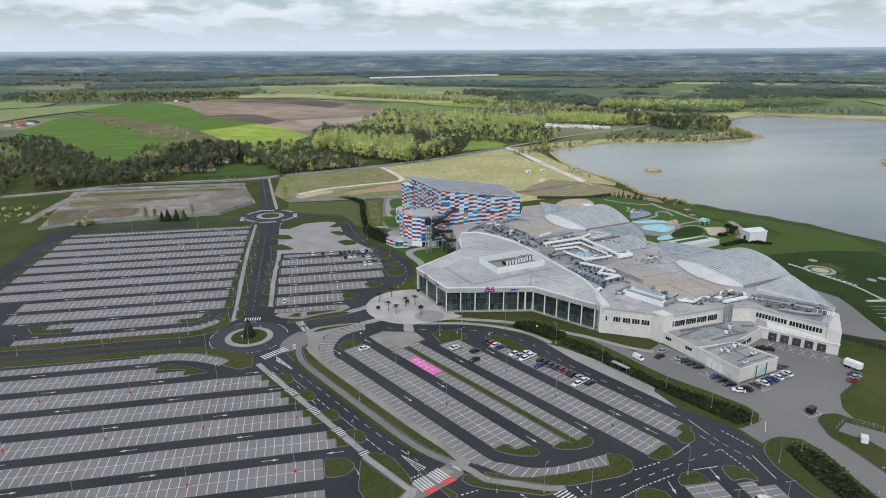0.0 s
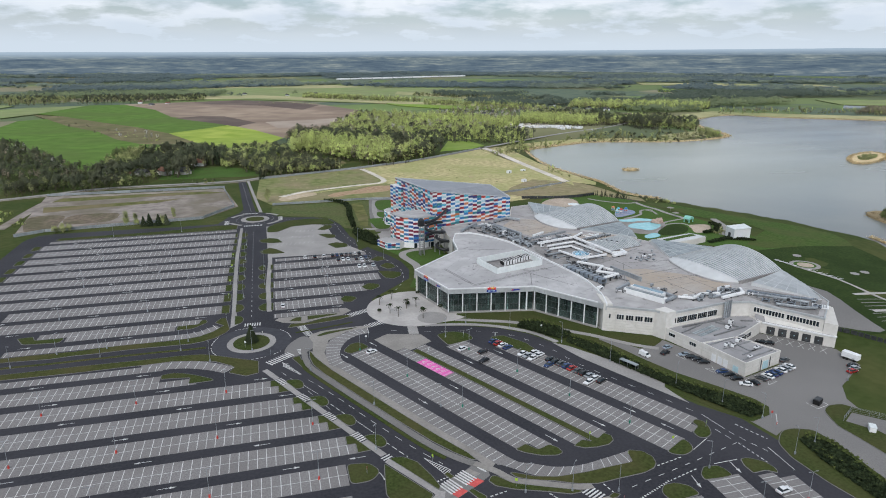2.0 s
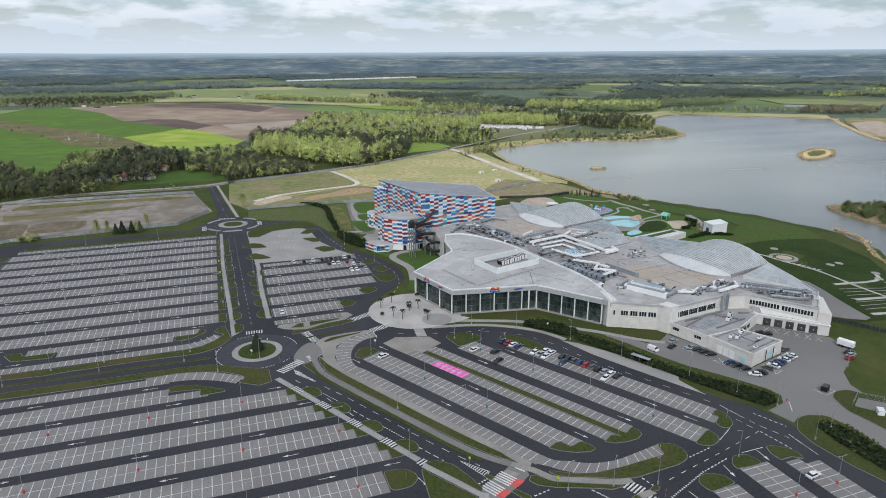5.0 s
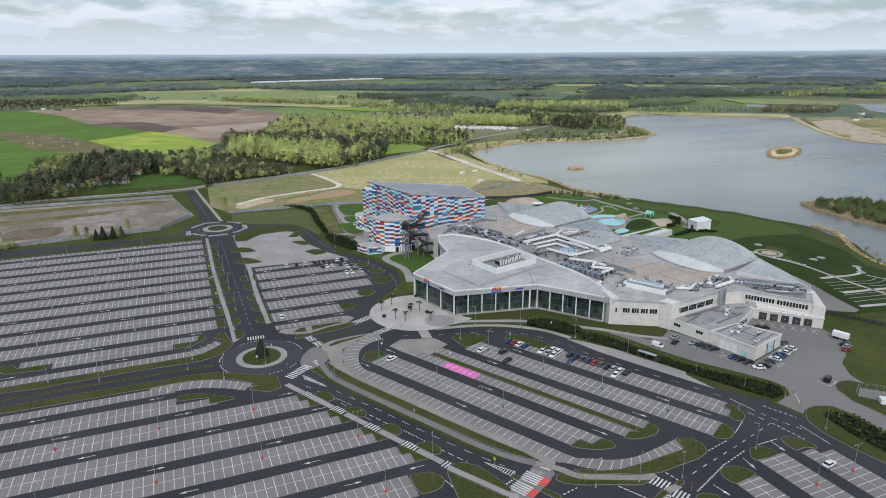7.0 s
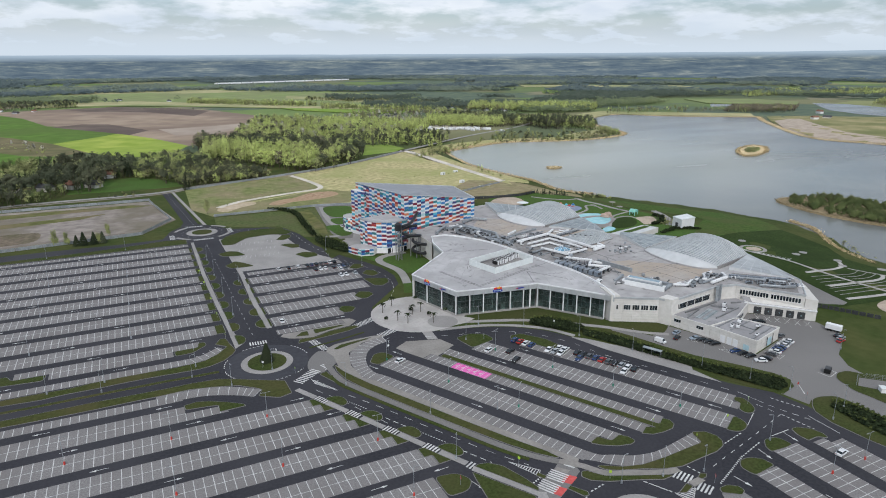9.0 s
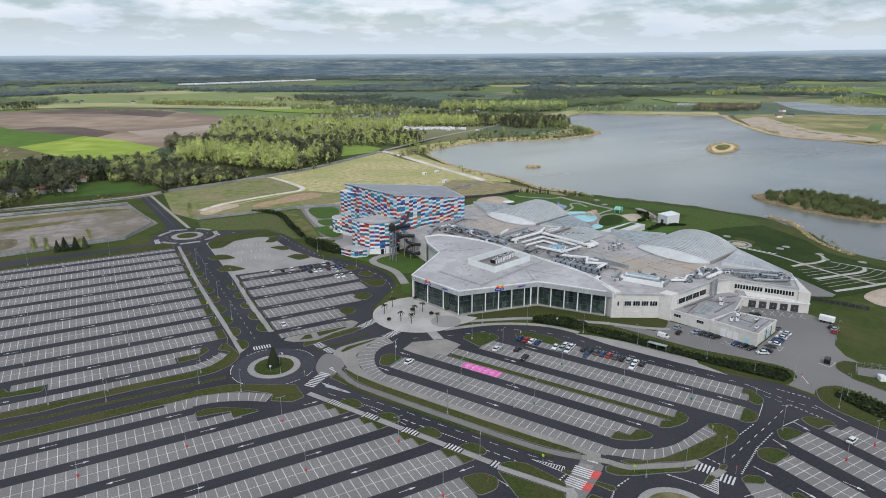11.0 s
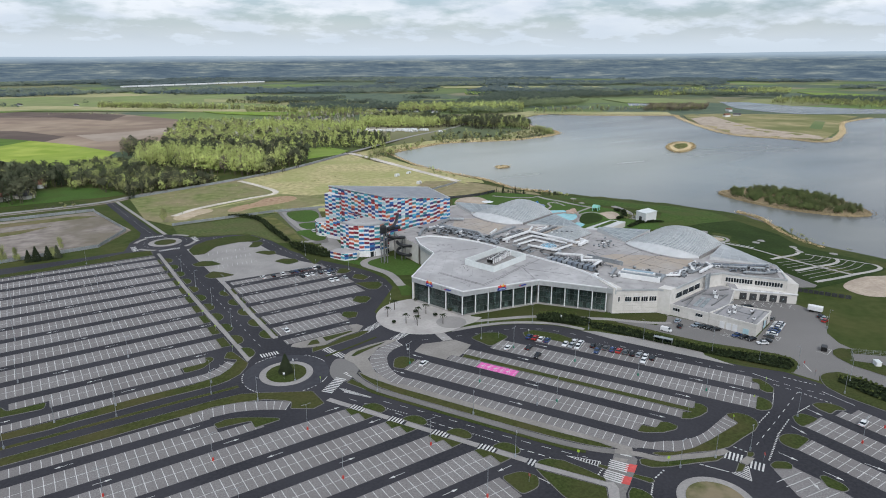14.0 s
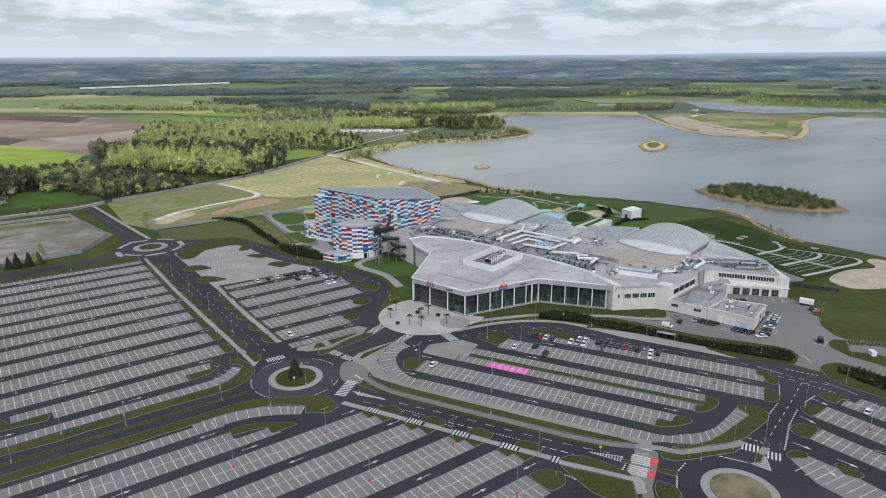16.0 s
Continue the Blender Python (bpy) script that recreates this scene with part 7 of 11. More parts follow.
def duct(pts, z, w, h, mat=None, label="boxed metal air duct on the roof"):
    root = thing("air_duct", label=label, category="duct", group="roof ducts")
    w, h = w * 0.85, h * 0.85
    for p, q in zip(pts, pts[1:]):
        d, ln = unit(p, q)
        bm = bmesh.new()
        rbar(bm, Vector(p) - d * w * 0.42, Vector(q) + d * w * 0.42, w, z, z + h, min(w, h) * 0.28)
        part("duct_run", bm, mat or WHITE, root)
        k = 2.4
        while k < ln - 0.8:
            c = Vector(p) + d * k
            line_part("flange", c - d * 0.04, c + d * 0.04, w + 0.07, z - 0.02, z + h + 0.03, FASCIA, root)
            k += 5.2
        k = 0.6
        while k < ln:
            c = Vector(p) + d * k
            line_part("support", c - d * 0.06, c + d * 0.06, w * 0.9, DECK_Z, z, DARKMETAL, root)
            k += 4.2
    return root


DZ = DECK_Z + 0.1
duct([(124, 309.5), (148, 315.5), (153.4, 283), (160, 281.3)], DZ + 0.9, 1.5, 1.3)
duct([(160.5, 286), (160, 281.3), (152, 279)], DZ + 0.7, 1.6, 1.5)
duct([(127, 304), (144, 308), (149, 286)], DZ + 0.7, 1.0, 1.0)
duct([(126, 299), (139, 301), (141, 292)], DZ + 0.6, 1.0, 1.0)
duct([(129, 294), (134, 279), (149, 282)], DZ + 0.7, 1.1, 1.1)
duct([(121, 290), (131, 293), (136, 277), (129, 274)], DZ + 0.5, 0.9, 0.9, GALV)
duct([(148, 315.5), (156, 322)], DZ + 0.9, 1.3, 1.2)
duct([(152.5, 313), (168, 318)], DZ + 0.4, 0.7, 0.8, GALV)
for k in range(9):
    c = lerp2((154, 312), (171, 317), k / 8)
    ac_unit(c[0], c[1], DECK_Z + 0.05, 20, 1.1, 1.1, 1.2, 0)
for k in range(5):
    c = lerp2((156, 305), (164, 297), k / 4)
    bm = bmesh.new()
    root = thing("roof_vent", c[0], c[1], DECK_Z + 1.6, label="white round roof vent", category="roof vent", group="roof vents")
    cyl(bm, 0, 0, 0, 1.2, 0.55, 0.5, 10)
    part("stack", bm, WHITE, root)
    bm = bmesh.new()
    cyl(bm, 0, 0, 1.2, 1.5, 0.75, 0.3, 10)
    part("cowl", bm, DARKMETAL, root)
# blue skylight of the plant deck
root = thing("skylight", 138.5, 288.5, DZ, 10, "shallow blue glazed dome skylight between ducts", "skylight")
bm = bmesh.new()
cyl(bm, 0, 0, 0, 0.7, 4.5, 4.5, 24)
part("upstand", bm, WHITE, root, "white round upstand")
SKYGLASS = glass_material("blue_skylight_glass", (0.16, 0.34, 0.46), 0.15, 0.1)
for i in range(12):
    for r0, r1, z0, z1 in ((4.3, 2.6, 0.7, 1.45), (2.55, 0.3, 1.47, 1.9)):
        bm = bmesh.new()
        a0, a1 = 2 * math.pi * (i + 0.06) / 12, 2 * math.pi * (i + 0.94) / 12
        bm.faces.new([bm.verts.new(v) for v in ((r0 * math.cos(a0), r0 * math.sin(a0), z0), (r0 * math.cos(a1), r0 * math.sin(a1), z0), (r1 * math.cos(a1), r1 * math.sin(a1), z1), (r1 * math.cos(a0), r1 * math.sin(a0), z1))])
        part("pane", bm, SKYGLASS if (i + int(r0)) % 3 else ROOFGLASS, root)
for ang in range(0, 360, 30):
    a0 = radians(ang)
    line_part("glazing_bar", (4.35 * math.cos(a0), 4.35 * math.sin(a0)), (2.55 * math.cos(a0), 2.55 * math.sin(a0)), 0.14, 0.66, 0.78, WHITE, root)
BLUEGREY = surface("blue_grey_sheet_metal", (0.17, 0.20, 0.24), (0.27, 0.31, 0.35), 0.45, 1.0, 0.2, metal=0.3, obj_var=0.15)
# row of air handlers with the white snake duct
for k in range(9):
    c = lerp2((120.5, 268.5), (127, 246.5), k / 8)
    ac_unit(c[0] + 0.4, c[1], DZ, 12, 3.4, 2.1, 2.3, 0, BLUEGREY if k % 3 else GALV)
for k in range(6):
    c = lerp2((126, 269), (132, 252), k / 5)
    ac_unit(c[0], c[1], DZ, 12, 2.6, 1.8, 1.8, 1)
duct([(128, 271), (136, 262), (130, 256), (137, 250), (129, 247)], DZ + 2.0, 1.3, 1.0)
duct([(131, 272), (139, 258)], DZ + 1.2, 1.0, 1.0)
# long skylight boxes
for off, ln in ((0, 1.0), (4.5, 0.8)):
    a0, a1 = Vector((131.5, 234)) + Vector((off, off * 0.4)), Vector((140.5, 217.5)) + Vector((off, off * 0.4))
    a1 = a0.lerp(a1, ln)
    root = thing("roof_box", label="long white rooftop ventilation box with glazed lid", category="rooftop unit", group="rooftop units")
    bm = bmesh.new()
    obox(bm, a0, a1, 2.6, DECK_Z, DECK_Z + 2.2)
    part("casing", bm, WHITE, root)
    bm = bmesh.new()
    obox(bm, a0.lerp(a1, 0.05), a0.lerp(a1, 0.95), 1.7, DECK_Z + 2.2, DECK_Z + 2.5)
    part("lid", bm, CUSHION if off == 0 else ROOFGLASS, root)
duct([(140.5, 217.8), (147, 220.5), (143.5, 231)], DZ + 0.5, 1.6, 1.4, GALV)
duct([(129, 236), (137, 240.5)], DZ + 0.4, 1.4, 1.2, GALV)
root = ac_unit(122.5, 239.5, DECK_Z + 0.05, 25, 2.6, 1.8, 1.4, 0, WHITE)
# plant along the inner wall
duct([(149, 220.5), (154, 217.6), (160, 221), (168, 220), (172, 225), (178, 226)], DZ + 0.5, 1.1, 1.0)
duct([(166, 214.5), (178, 217), (180, 221)], DZ + 0.6, 1.4, 1.3)
duct([(163, 217), (170, 217.5)], DZ + 0.3, 1.0, 1.0, GALV)
for k in range(7):
    c = lerp2((156, 216), (176, 222.5), k / 6)
    ac_unit(c[0], c[1] + (k % 2) * 1.6, DECK_Z + 0.05, 10 + 20 * (k % 3), 2.2, 1.5, 1.4 + 0.4 * (k % 3), 1)
for k in range(4):
    bm = bmesh.new()
    c = lerp2((163.5, 210.2), (166.6, 210.6), k / 3)
    root = thing("vent_pipe", c[0], c[1] - 0.7, 0, label="grey vertical exhaust pipe on the wall", category="pipe", group="exhaust pipes")
    cyl(bm, 0, 0, 4.75, 12.2, 0.34, 0.34, 10)
    part("pipe", bm, GALV, root)
    bm = bmesh.new()
    cyl(bm, 0, 0, 12.2, 12.6, 0.46, 0.2, 10)
    part("cap", bm, STEEL, root)
# plant on the eastern deck
duct([(180, 217), (186, 213), (197, 201.5)], DZ + 0.2, 1.3, 0.9, GALV)
duct([(183, 219.5), (192, 211), (203, 203)], DZ + 0.2, 1.1, 0.9, BLUEGREY)
duct([(183, 203), (190, 197), (195, 195)], DZ + 0.4, 1.2, 1.1, GALV)
for k in range(5):
    c = lerp2((182, 208), (197, 196.5), k / 4)
    ac_unit(c[0], c[1], DZ, -45, 3.0, 1.6, 1.2, 2, GALV if k % 2 else BLUEGREY)
root = thing("roof_deck_grid", 199, 197, DZ, -45, "white framed roof grille", "grille")
bm = bmesh.new()
box(bm, -3, 3, -2, 2, 0, 0.5, 0.05)
part("grille_frame", bm, WHITE, root)
bm = bmesh.new()
for k in range(9):
    box(bm, -2.7 + k * 0.6, -2.45 + k * 0.6, -1.8, 1.8, 0.5, 0.62)
part("bar", bm, STEEL, root)
# cluttered plant next to the hotel
rng = random.Random(11)
for k in range(26):
    t = k / 25
    c = Vector(lerp2((107, 354), (119, 306), t)) + Vector((rng.uniform(-4.5, 4.5) + 2, rng.uniform(-2, 2)))
    ac_unit(c.x, c.y, DZ, rng.choice((-72, 18)) + rng.uniform(-3, 3), rng.uniform(1.8, 4.6), rng.uniform(1.2, 2.2), rng.uniform(1.2, 2.6), rng.choice((0, 1, 2)), rng.choice((GALV, GALV, WHITE)))
duct([(101, 351), (112, 353), (117, 340), (110, 336)], DZ + 1.2, 1.3, 1.2, GALV)
duct([(113, 358), (122, 330), (117, 318)], DZ + 1.0, 1.4, 1.3, GALV)
duct([(120, 325), (113, 322), (118, 309)], DZ + 0.8, 1.2, 1.1, GALV)
duct([(118, 362), (128, 368), (134, 362)], DZ + 0.6, 1.5, 1.5, GALV)
duct([(128, 326), (136, 331)], DZ + 0.2, 1.2, 1.4)
duct([(92, 346), (97, 352), (104, 358)], DZ + 0.6, 1.6, 1.4, GALV)
for k in range(10):
    c = lerp2((127, 322), (149, 330), k / 9)
    ac_unit(c[0], c[1] + 0.8 * (k % 2), DECK_Z + 0.05, 18, 1.4, 1.0, 0.9, 0)
for k in range(9):
    c = (160 + 3.2 * (k % 3) + k * 0.4, 276 - 2.6 * (k // 3))
    ac_unit(c[0], c[1], DECK_Z + 0.05, 30, 1.0, 0.8, 0.8, 0)
# pipes and small plant crowding the deck
rng = random.Random(23)
for (p, q), wide, cnt in ((((121, 298), (131, 270)), 5, 16), (((128, 268), (140, 246)), 4, 12), (((128, 316), (150, 322)), 4, 14), (((104, 350), (121, 310)), 7, 26), (((126, 240), (147, 222)), 5, 14), (((152, 218), (180, 222)), 4, 18),
                          (((182, 214), (200, 200)), 5, 14), (((136, 300), (148, 284)), 6, 14), (((150, 318), (172, 320)), 3, 8), (((94, 348), (108, 360)), 4, 10), (((158, 262), (176, 284)), 6, 10), (((146, 236), (152, 226)), 4, 8)):
    for k in range(cnt):
        c = Vector(lerp2(p, q, rng.random())) + Vector((rng.uniform(-wide, wide), rng.uniform(-wide, wide))) * 0.6
        d, _ = unit(p, q)
        ang = math.degrees(math.atan2(d.y, d.x)) + rng.choice((0, 90))
        kind = rng.random()
        if kind < 0.45:
            ac_unit(c.x, c.y, DZ, ang, rng.uniform(0.8, 2.4), rng.uniform(0.6, 1.3), rng.uniform(0.7, 1.6), rng.choice((0, 0, 1)), rng.choice((GALV, GALV, WHITE, DARKMETAL, STEEL)))
        else:
            root = thing("roof_pipe", c.x, c.y, DZ, ang, "grey insulated pipe run across the roof", "pipe", "roof pipes")
            ln = rng.uniform(3, 9)
            bm = bmesh.new()
            rbar(bm, (-ln / 2, 0), (ln / 2, 0), rng.uniform(0.22, 0.5), 0.25, rng.uniform(0.5, 0.75), 0.09)
            part("pipe_run", bm, rng.choice((GALV, STEEL, DARKMETAL, WHITE)), root)
            for sx in (-0.35, 0.35):
                bm = bmesh.new()
                box(bm, ln * sx - 0.12, ln * sx + 0.12, -0.3, 0.3, -0.05, 0.26)
                part("pipe_foot", bm, DARKMETAL, root)
# condenser pen on the hall roof
PEN = [(81.5, 286.8), (85.5, 269.4), (111.3, 276.3), (107.9, 294.0)]
pen = root = thing("condenser_pen", label="white walled pen for cooling condensers on the hall roof", category="plant enclosure")
for p, q in zip(PEN, PEN[1:] + PEN[:1]):
    bm = bmesh.new()
    obox(bm, p, q, 0.3, HALL_Z, HALL_Z + 3.0)
    part("pen_wall", bm, MINT, root)
bm = bmesh.new()
prism(bm, ccw(inset(PEN, 0.2)), HALL_Z, HALL_Z + 0.12)
part("pen_floor", bm, ROOFDARK, root)
def condenser(x, y, z, rz):
    root = thing("condenser", x, y, z, rz, "white condenser with black fan louvres in the roof pen", "condenser", "condensers in the pen")
    bm = bmesh.new()
    box(bm, -0.55, 0.55, -1.9, 1.9, 0.2, 2.2, 0.04)
    part("casing", bm, WHITE, root)
    for sx in (-1, 1):
        bm = bmesh.new()
        box(bm, sx * 0.62 - 0.07, sx * 0.62 + 0.07, -1.7, 1.7, 0.35, 2.05)
        part("louvre", bm, RUBBER, root, "black louvred side")
    for k in (-1, 0, 1):
        bm = bmesh.new()
        cyl(bm, 0, k * 1.2, 2.2, 2.32, 0.44, 0.44, 12)
        part("fan", bm, RUBBER, root, "black round fan")
    bm = bmesh.new()
    box(bm, -0.4, 0.4, -1.8, 1.8, 0.0, 0.22)
    part("skid", bm, DARKMETAL, root)


for j in range(3):
    for k in range(4):
        c = Vector((93.0, 281.2)) + Vector((0.966, 0.259)) * (1.7 * k + 7.2 * j * 0.78) + Vector((-0.259, 0.966)) * 0.9 * j
        condenser(c.x, c.y, HALL_Z + 0.12, 15)
for k in range(3):
    c = Vector((86.5, 276.5)) + Vector((-0.3, 2.6)) * k
    ac_unit(c.x, c.y, HALL_Z + 0.12, 10, 1.6, 0.9, 0.8, 0, GALV)
bm = bmesh.new()
rbar(bm, (86.5, 286.2), (104, 291.0), 0.5, HALL_Z + 0.3, HALL_Z + 0.8, 0.1)
part("pen_pipe", bm, STEEL, pen, "grey pipes along the pen wall")

# plant on the low wing roofs
for x, y, l, w, h, rz in ((146, 186, 2.2, 1.2, 1.2, 30), (147.8, 184.6, 2.0, 1.2, 1.3, 30), (153, 188, 2.6, 1.4, 1.3, 20), (158, 200, 2.4, 1.6, 1.5, 25), (162, 203.5, 2.0, 1.4, 1.8, 25), (148, 176, 2.0, 1.0, 0.7, 15), (155.5, 181.5, 2.2, 1.0, 0.8, 15)):
    ac_unit(x, y, 5.0 if y < 190 else 4.75, rz, l, w, h, 1, WHITE)
for pts in ([(141, 188.5), (160, 192.8)], [(144, 174.5), (160, 178.6)], [(143, 184), (158.5, 187.2)], [(141, 205.5), (163, 208.5)], [(137.5, 201), (150, 206)], [(168, 205), (172.5, 203.5)], [(150, 189), (151.5, 179.5), (158.5, 181.5)], [(146.5, 178), (155, 180.5)], [(157, 206.5), (163, 199.5)], [(148, 195.5), (166, 199.5)]):
    root = thing("cable_tray", label="dark cable tray on the low roof", category="cable tray", group="cable trays")
    bm = bmesh.new()
    for p, q in zip(pts, pts[1:]):
        obox(bm, p, q, 0.5, 4.95 if pts[0][1] < 190 else 4.75, 5.35)
    part("tray", bm, STEEL, root)

# ---- hotel ----
hotel = thing("hotel", label="tall hotel clad in red white and blue panels", category="building")
HZ = {"front": 32.8, "right": 23.6, "backr": 29.6, "left": 32.3}
HF, HR, HB, HL = (78.2, 360.2), (132.5, 374.2), (123.4, 386.3), (66.6, 412.1)
bm = bmesh.new()
prism(bm, [HF, HR, HB, HL], 0, [HZ["front"] - 0.3, HZ["right"] - 0.3, HZ["backr"] - 0.3, HZ["left"] - 0.3])
part("tower_core", bm, PANEL["white"], hotel, "white backing of the panel facade")
bm = bmesh.new()
vs = [bm.verts.new((*p, h)) for p, h in ((HF, HZ["front"]), (HR, HZ["right"]), (HB, HZ["backr"]), (HL, HZ["left"]))]
lo = [bm.verts.new((v.co.x, v.co.y, v.co.z - 0.35)) for v in vs]
bm.faces.new(vs)
for k in range(4):
    bm.faces.new((lo[k], lo[(k + 1) % 4], vs[(k + 1) % 4], vs[k]))
part("roof", bm, METALROOF, hotel, "sloping blue-grey metal roof")
bm = bmesh.new()
for k in range(14):
    t = (k + 0.5) / 14
    p, q = Vector((*HF, HZ["front"])).lerp(Vector((*HR, HZ["right"])), t), Vector((*HL, HZ["left"])).lerp(Vector((*HB, HZ["backr"])), t)
    obox(bm, p, q, 0.14, p.z, p.z + 0.12, zq=q.z - p.z)
part("roof_seam", bm, FASCIA, hotel, "standing roof seams")
bm = bmesh.new()
for (p, h0), (q, h1) in zip(((HF, "front"), (HR, "right"), (HB, "backr"), (HL, "left")), ((HR, "right"), (HB, "backr"), (HL, "left"), (HF, "front"))):
    obox(bm, p, q, 0.6, HZ[h0] - 0.2, HZ[h0] + 0.35, zq=HZ[h1] - HZ[h0])
part("roof_edge", bm, FASCIA, hotel, "grey roof edge")
LOWB = [(55.5, 373.6), (57.2, 366.0), (60.8, 360.6), (65.9, 357.8), (72.0, 356.6), (78.6, 358.4), (84.0, 366.2), (77, 378)]
bm = bmesh.new()
prism(bm, ccw(LOWB), 0, 18.3)
part("lower_block", bm, PANEL["white"], hotel, "white backing of the lower block")
bm = bmesh.new()
prism(bm, ccw(inset(LOWB, 0.3)), 18.0, 18.55)
part("lower_roof", bm, ROOF, hotel, "flat grey roof of the lower block")
for p, q in zip(LOWB[:-1], LOWB[1:]):
    line_part("parapet", p, q, 0.4, 18.2, 18.95, FASCIA, hotel, "grey parapet of the lower block")
STAIR = [(62.9, 410.6), (67.6, 399.6), (72, 402), (67, 412.6)]
bm = bmesh.new()
prism(bm, ccw(STAIR), 0, 28.4)
part("stair_tower", bm, PANEL["white"], hotel, "white stair tower")
PAV = [(46.3, 368.6), (50.4, 358.6), (57.6, 357.4), (61, 361), (57, 367), (52, 371.5)]
bm = bmesh.new()
prism(bm, ccw(PAV), 0, 4.0)
part("entrance_pavilion", bm, PANEL["white"], hotel, "low white entrance pavilion")
bm = bmesh.new()
prism(bm, ccw(inset(PAV, 0.3)), 3.9, 4.15)
part("pavilion_roof", bm, ROOF, hotel)
ANNEX = smooth_path([(70, 426), (64, 427), (60.5, 422), (60.5, 416.5), (64, 412.5), (69, 412.5)], 3)
bm = bmesh.new()
prism(bm, ccw(ANNEX), 0, 9.0)
part("curved_annex", bm, PANEL["white"], hotel, "curved white annex")
bm = bmesh.new()
prism(bm, ccw(inset(ANNEX, 0.3)), 8.9, 9.15)
part("annex_roof", bm, ROOF, hotel)
PANEL_W = ["white"] * 2 + ["red"] * 4 + ["maroon"] * 5 + ["navy"] * 5 + ["blue"] * 7 + ["cyan"] * 4 + ["pale"] * 2 + ["teal"] * 5 + ["orange"] * 2
rng = random.Random(3)
panel_count = 0
rest = {}


def panel_face(p, q, z0, ztop0, ztop1, row=1.3, width=3.1, near=True):
    """Rows of coloured facade panels between p and q, seen from outside on the right of p-q."""
    global panel_count
    d, ln = unit(p, q)
    out = Vector((d.y, -d.x))
    cols = max(1, round(ln / width))
    w = ln / cols
    for i in range(cols):
        zt = ztop0 + (ztop1 - ztop0) * (i + 0.5) / cols - 0.25
        z = zt
        prev = ""
        first = rng.choice((0.45, 1.0))
        while z - 0.5 > z0:
            key = rng.choice(PANEL_W)
            if prev and prev != "white" and rng.random() < 0.80:
                key = "white"
            if key == prev:
                key = rng.choice(PANEL_W)
            h = min(row * first * (0.80 if key == "white" else 1.08), z - z0)
            first = 1.0
            prev = key
            if key != "white":
                a0, a1 = Vector(p) + d * (w * i + 0.04), Vector(p) + d * (w * (i + 1) - 0.04)
                c = (a0 + a1) / 2 + out * 0.07
                bm = bmesh.new()
                obox(bm, a0 + out * 0.06, a1 + out * 0.06, 0.14, z - h + 0.03, z - 0.03)
                if near and panel_count < 300:
                    part("panel", bm, PANEL[key], hotel)
                    panel_count += 1
                else:
                    me = bpy.data.meshes.new("tmp")
                    bm.to_mesh(me)
                    bm.free()
                    vs0, fs0 = rest.setdefault(key, ([], []))
                    k0 = len(vs0)
                    vs0 += [tuple(v.co) for v in me.vertices]
                    fs0 += [tuple(k0 + j for j in f.vertices) for f in me.polygons]
                    bpy.data.meshes.remove(me)
            z -= h


for p, q in zip(LOWB[:6], LOWB[1:7]):
    panel_face(p, q, 3.4 if p[0] > 58 else 1.0, 18.9, 18.9, 1.3, 3.1)
panel_face(PAV[0], PAV[1], 0.6, 4.2, 4.2, 1.2, 2.8)
panel_face(PAV[1], PAV[2], 0.6, 4.2, 4.2, 1.2, 2.6)
panel_face(HL, HF, 18.6, HZ["left"], HZ["front"])
panel_face(HF, HR, 9.0, HZ["front"], HZ["right"])
panel_face(STAIR[0], STAIR[1], 2.0, 28.4, 28.4, 1.3, 3.0)
panel_face(STAIR[1], STAIR[2], 2.0, 28.4, 28.4, 1.3, 2.4)
panel_face(HL, lerp2(HL, HF, 0.62), 2.0, 18.6, 18.6, near=False)
panel_face(HR, HB, 9.0, HZ["right"], HZ["backr"], near=False)
for p, q in zip(ANNEX, ANNEX[1:]):
    panel_face(p, q, 1.0, 8.9, 8.9, 1.5, 3.0, near=False)
for key, (vs0, fs0) in rest.items():
    ob = new("panel_field", mesh_of("panel_field", vs0, fs0, PANEL[key]))
    ob.parent = hotel
    tagged(ob, kind="stuff")
# ground floor of the lower block: dark entrance glass and white posts
for k in range(5):
    a0, a1 = lerp2(LOWB[3], LOWB[5], k / 5 + 0.03), lerp2(LOWB[3], LOWB[5], k / 5 + 0.17)
    bm = bmesh.new()
    obox(bm, a0, a1, 1.6, 0.2, 3.0)
    part("entrance_glass", bm, DARKGLASS, hotel, "dark entrance glazing")


# ---- slide tower ----
def tube_mesh(bm, path, r, n=10):
    rings = []
    for i, c in enumerate(path):
        a0, b0 = Vector(path[max(i - 1, 0)]), Vector(path[min(i + 1, len(path) - 1)])
        t = (b0 - a0).normalized()
        side = t.cross(Vector((0, 0, 1)))
        side = side.normalized() if side.length > 1e-3 else Vector((1, 0, 0))
        up = side.cross(t).normalized()
        rings.append([bm.verts.new(Vector(c) + (side * math.cos(2 * math.pi * k / n) + up * math.sin(2 * math.pi * k / n)) * r) for k in range(n)])
    for ra, rb in zip(rings, rings[1:]):
        for k in range(n):
            bm.faces.new((ra[k], ra[(k + 1) % n], rb[(k + 1) % n], rb[k]))
    bm.faces.new(rings[0][::-1])
    bm.faces.new(rings[-1])


slide = thing("water_slide", label="black spiral tube slides on grey steel poles", category="water slide")
start = [(88, 363.5, 21.0), (85, 359, 20.6), (81, 353.5, 19.6), (76, 348, 18.8), (70, 344.5, 18.6)]
coil = [(76 + 5.6 * math.cos(a0), 346.5 + 4.6 * math.sin(a0), 17.6 - 1.95 * a0 / 2.1) for a0 in [0.5 + 0.32 * k for k in range(30)]]
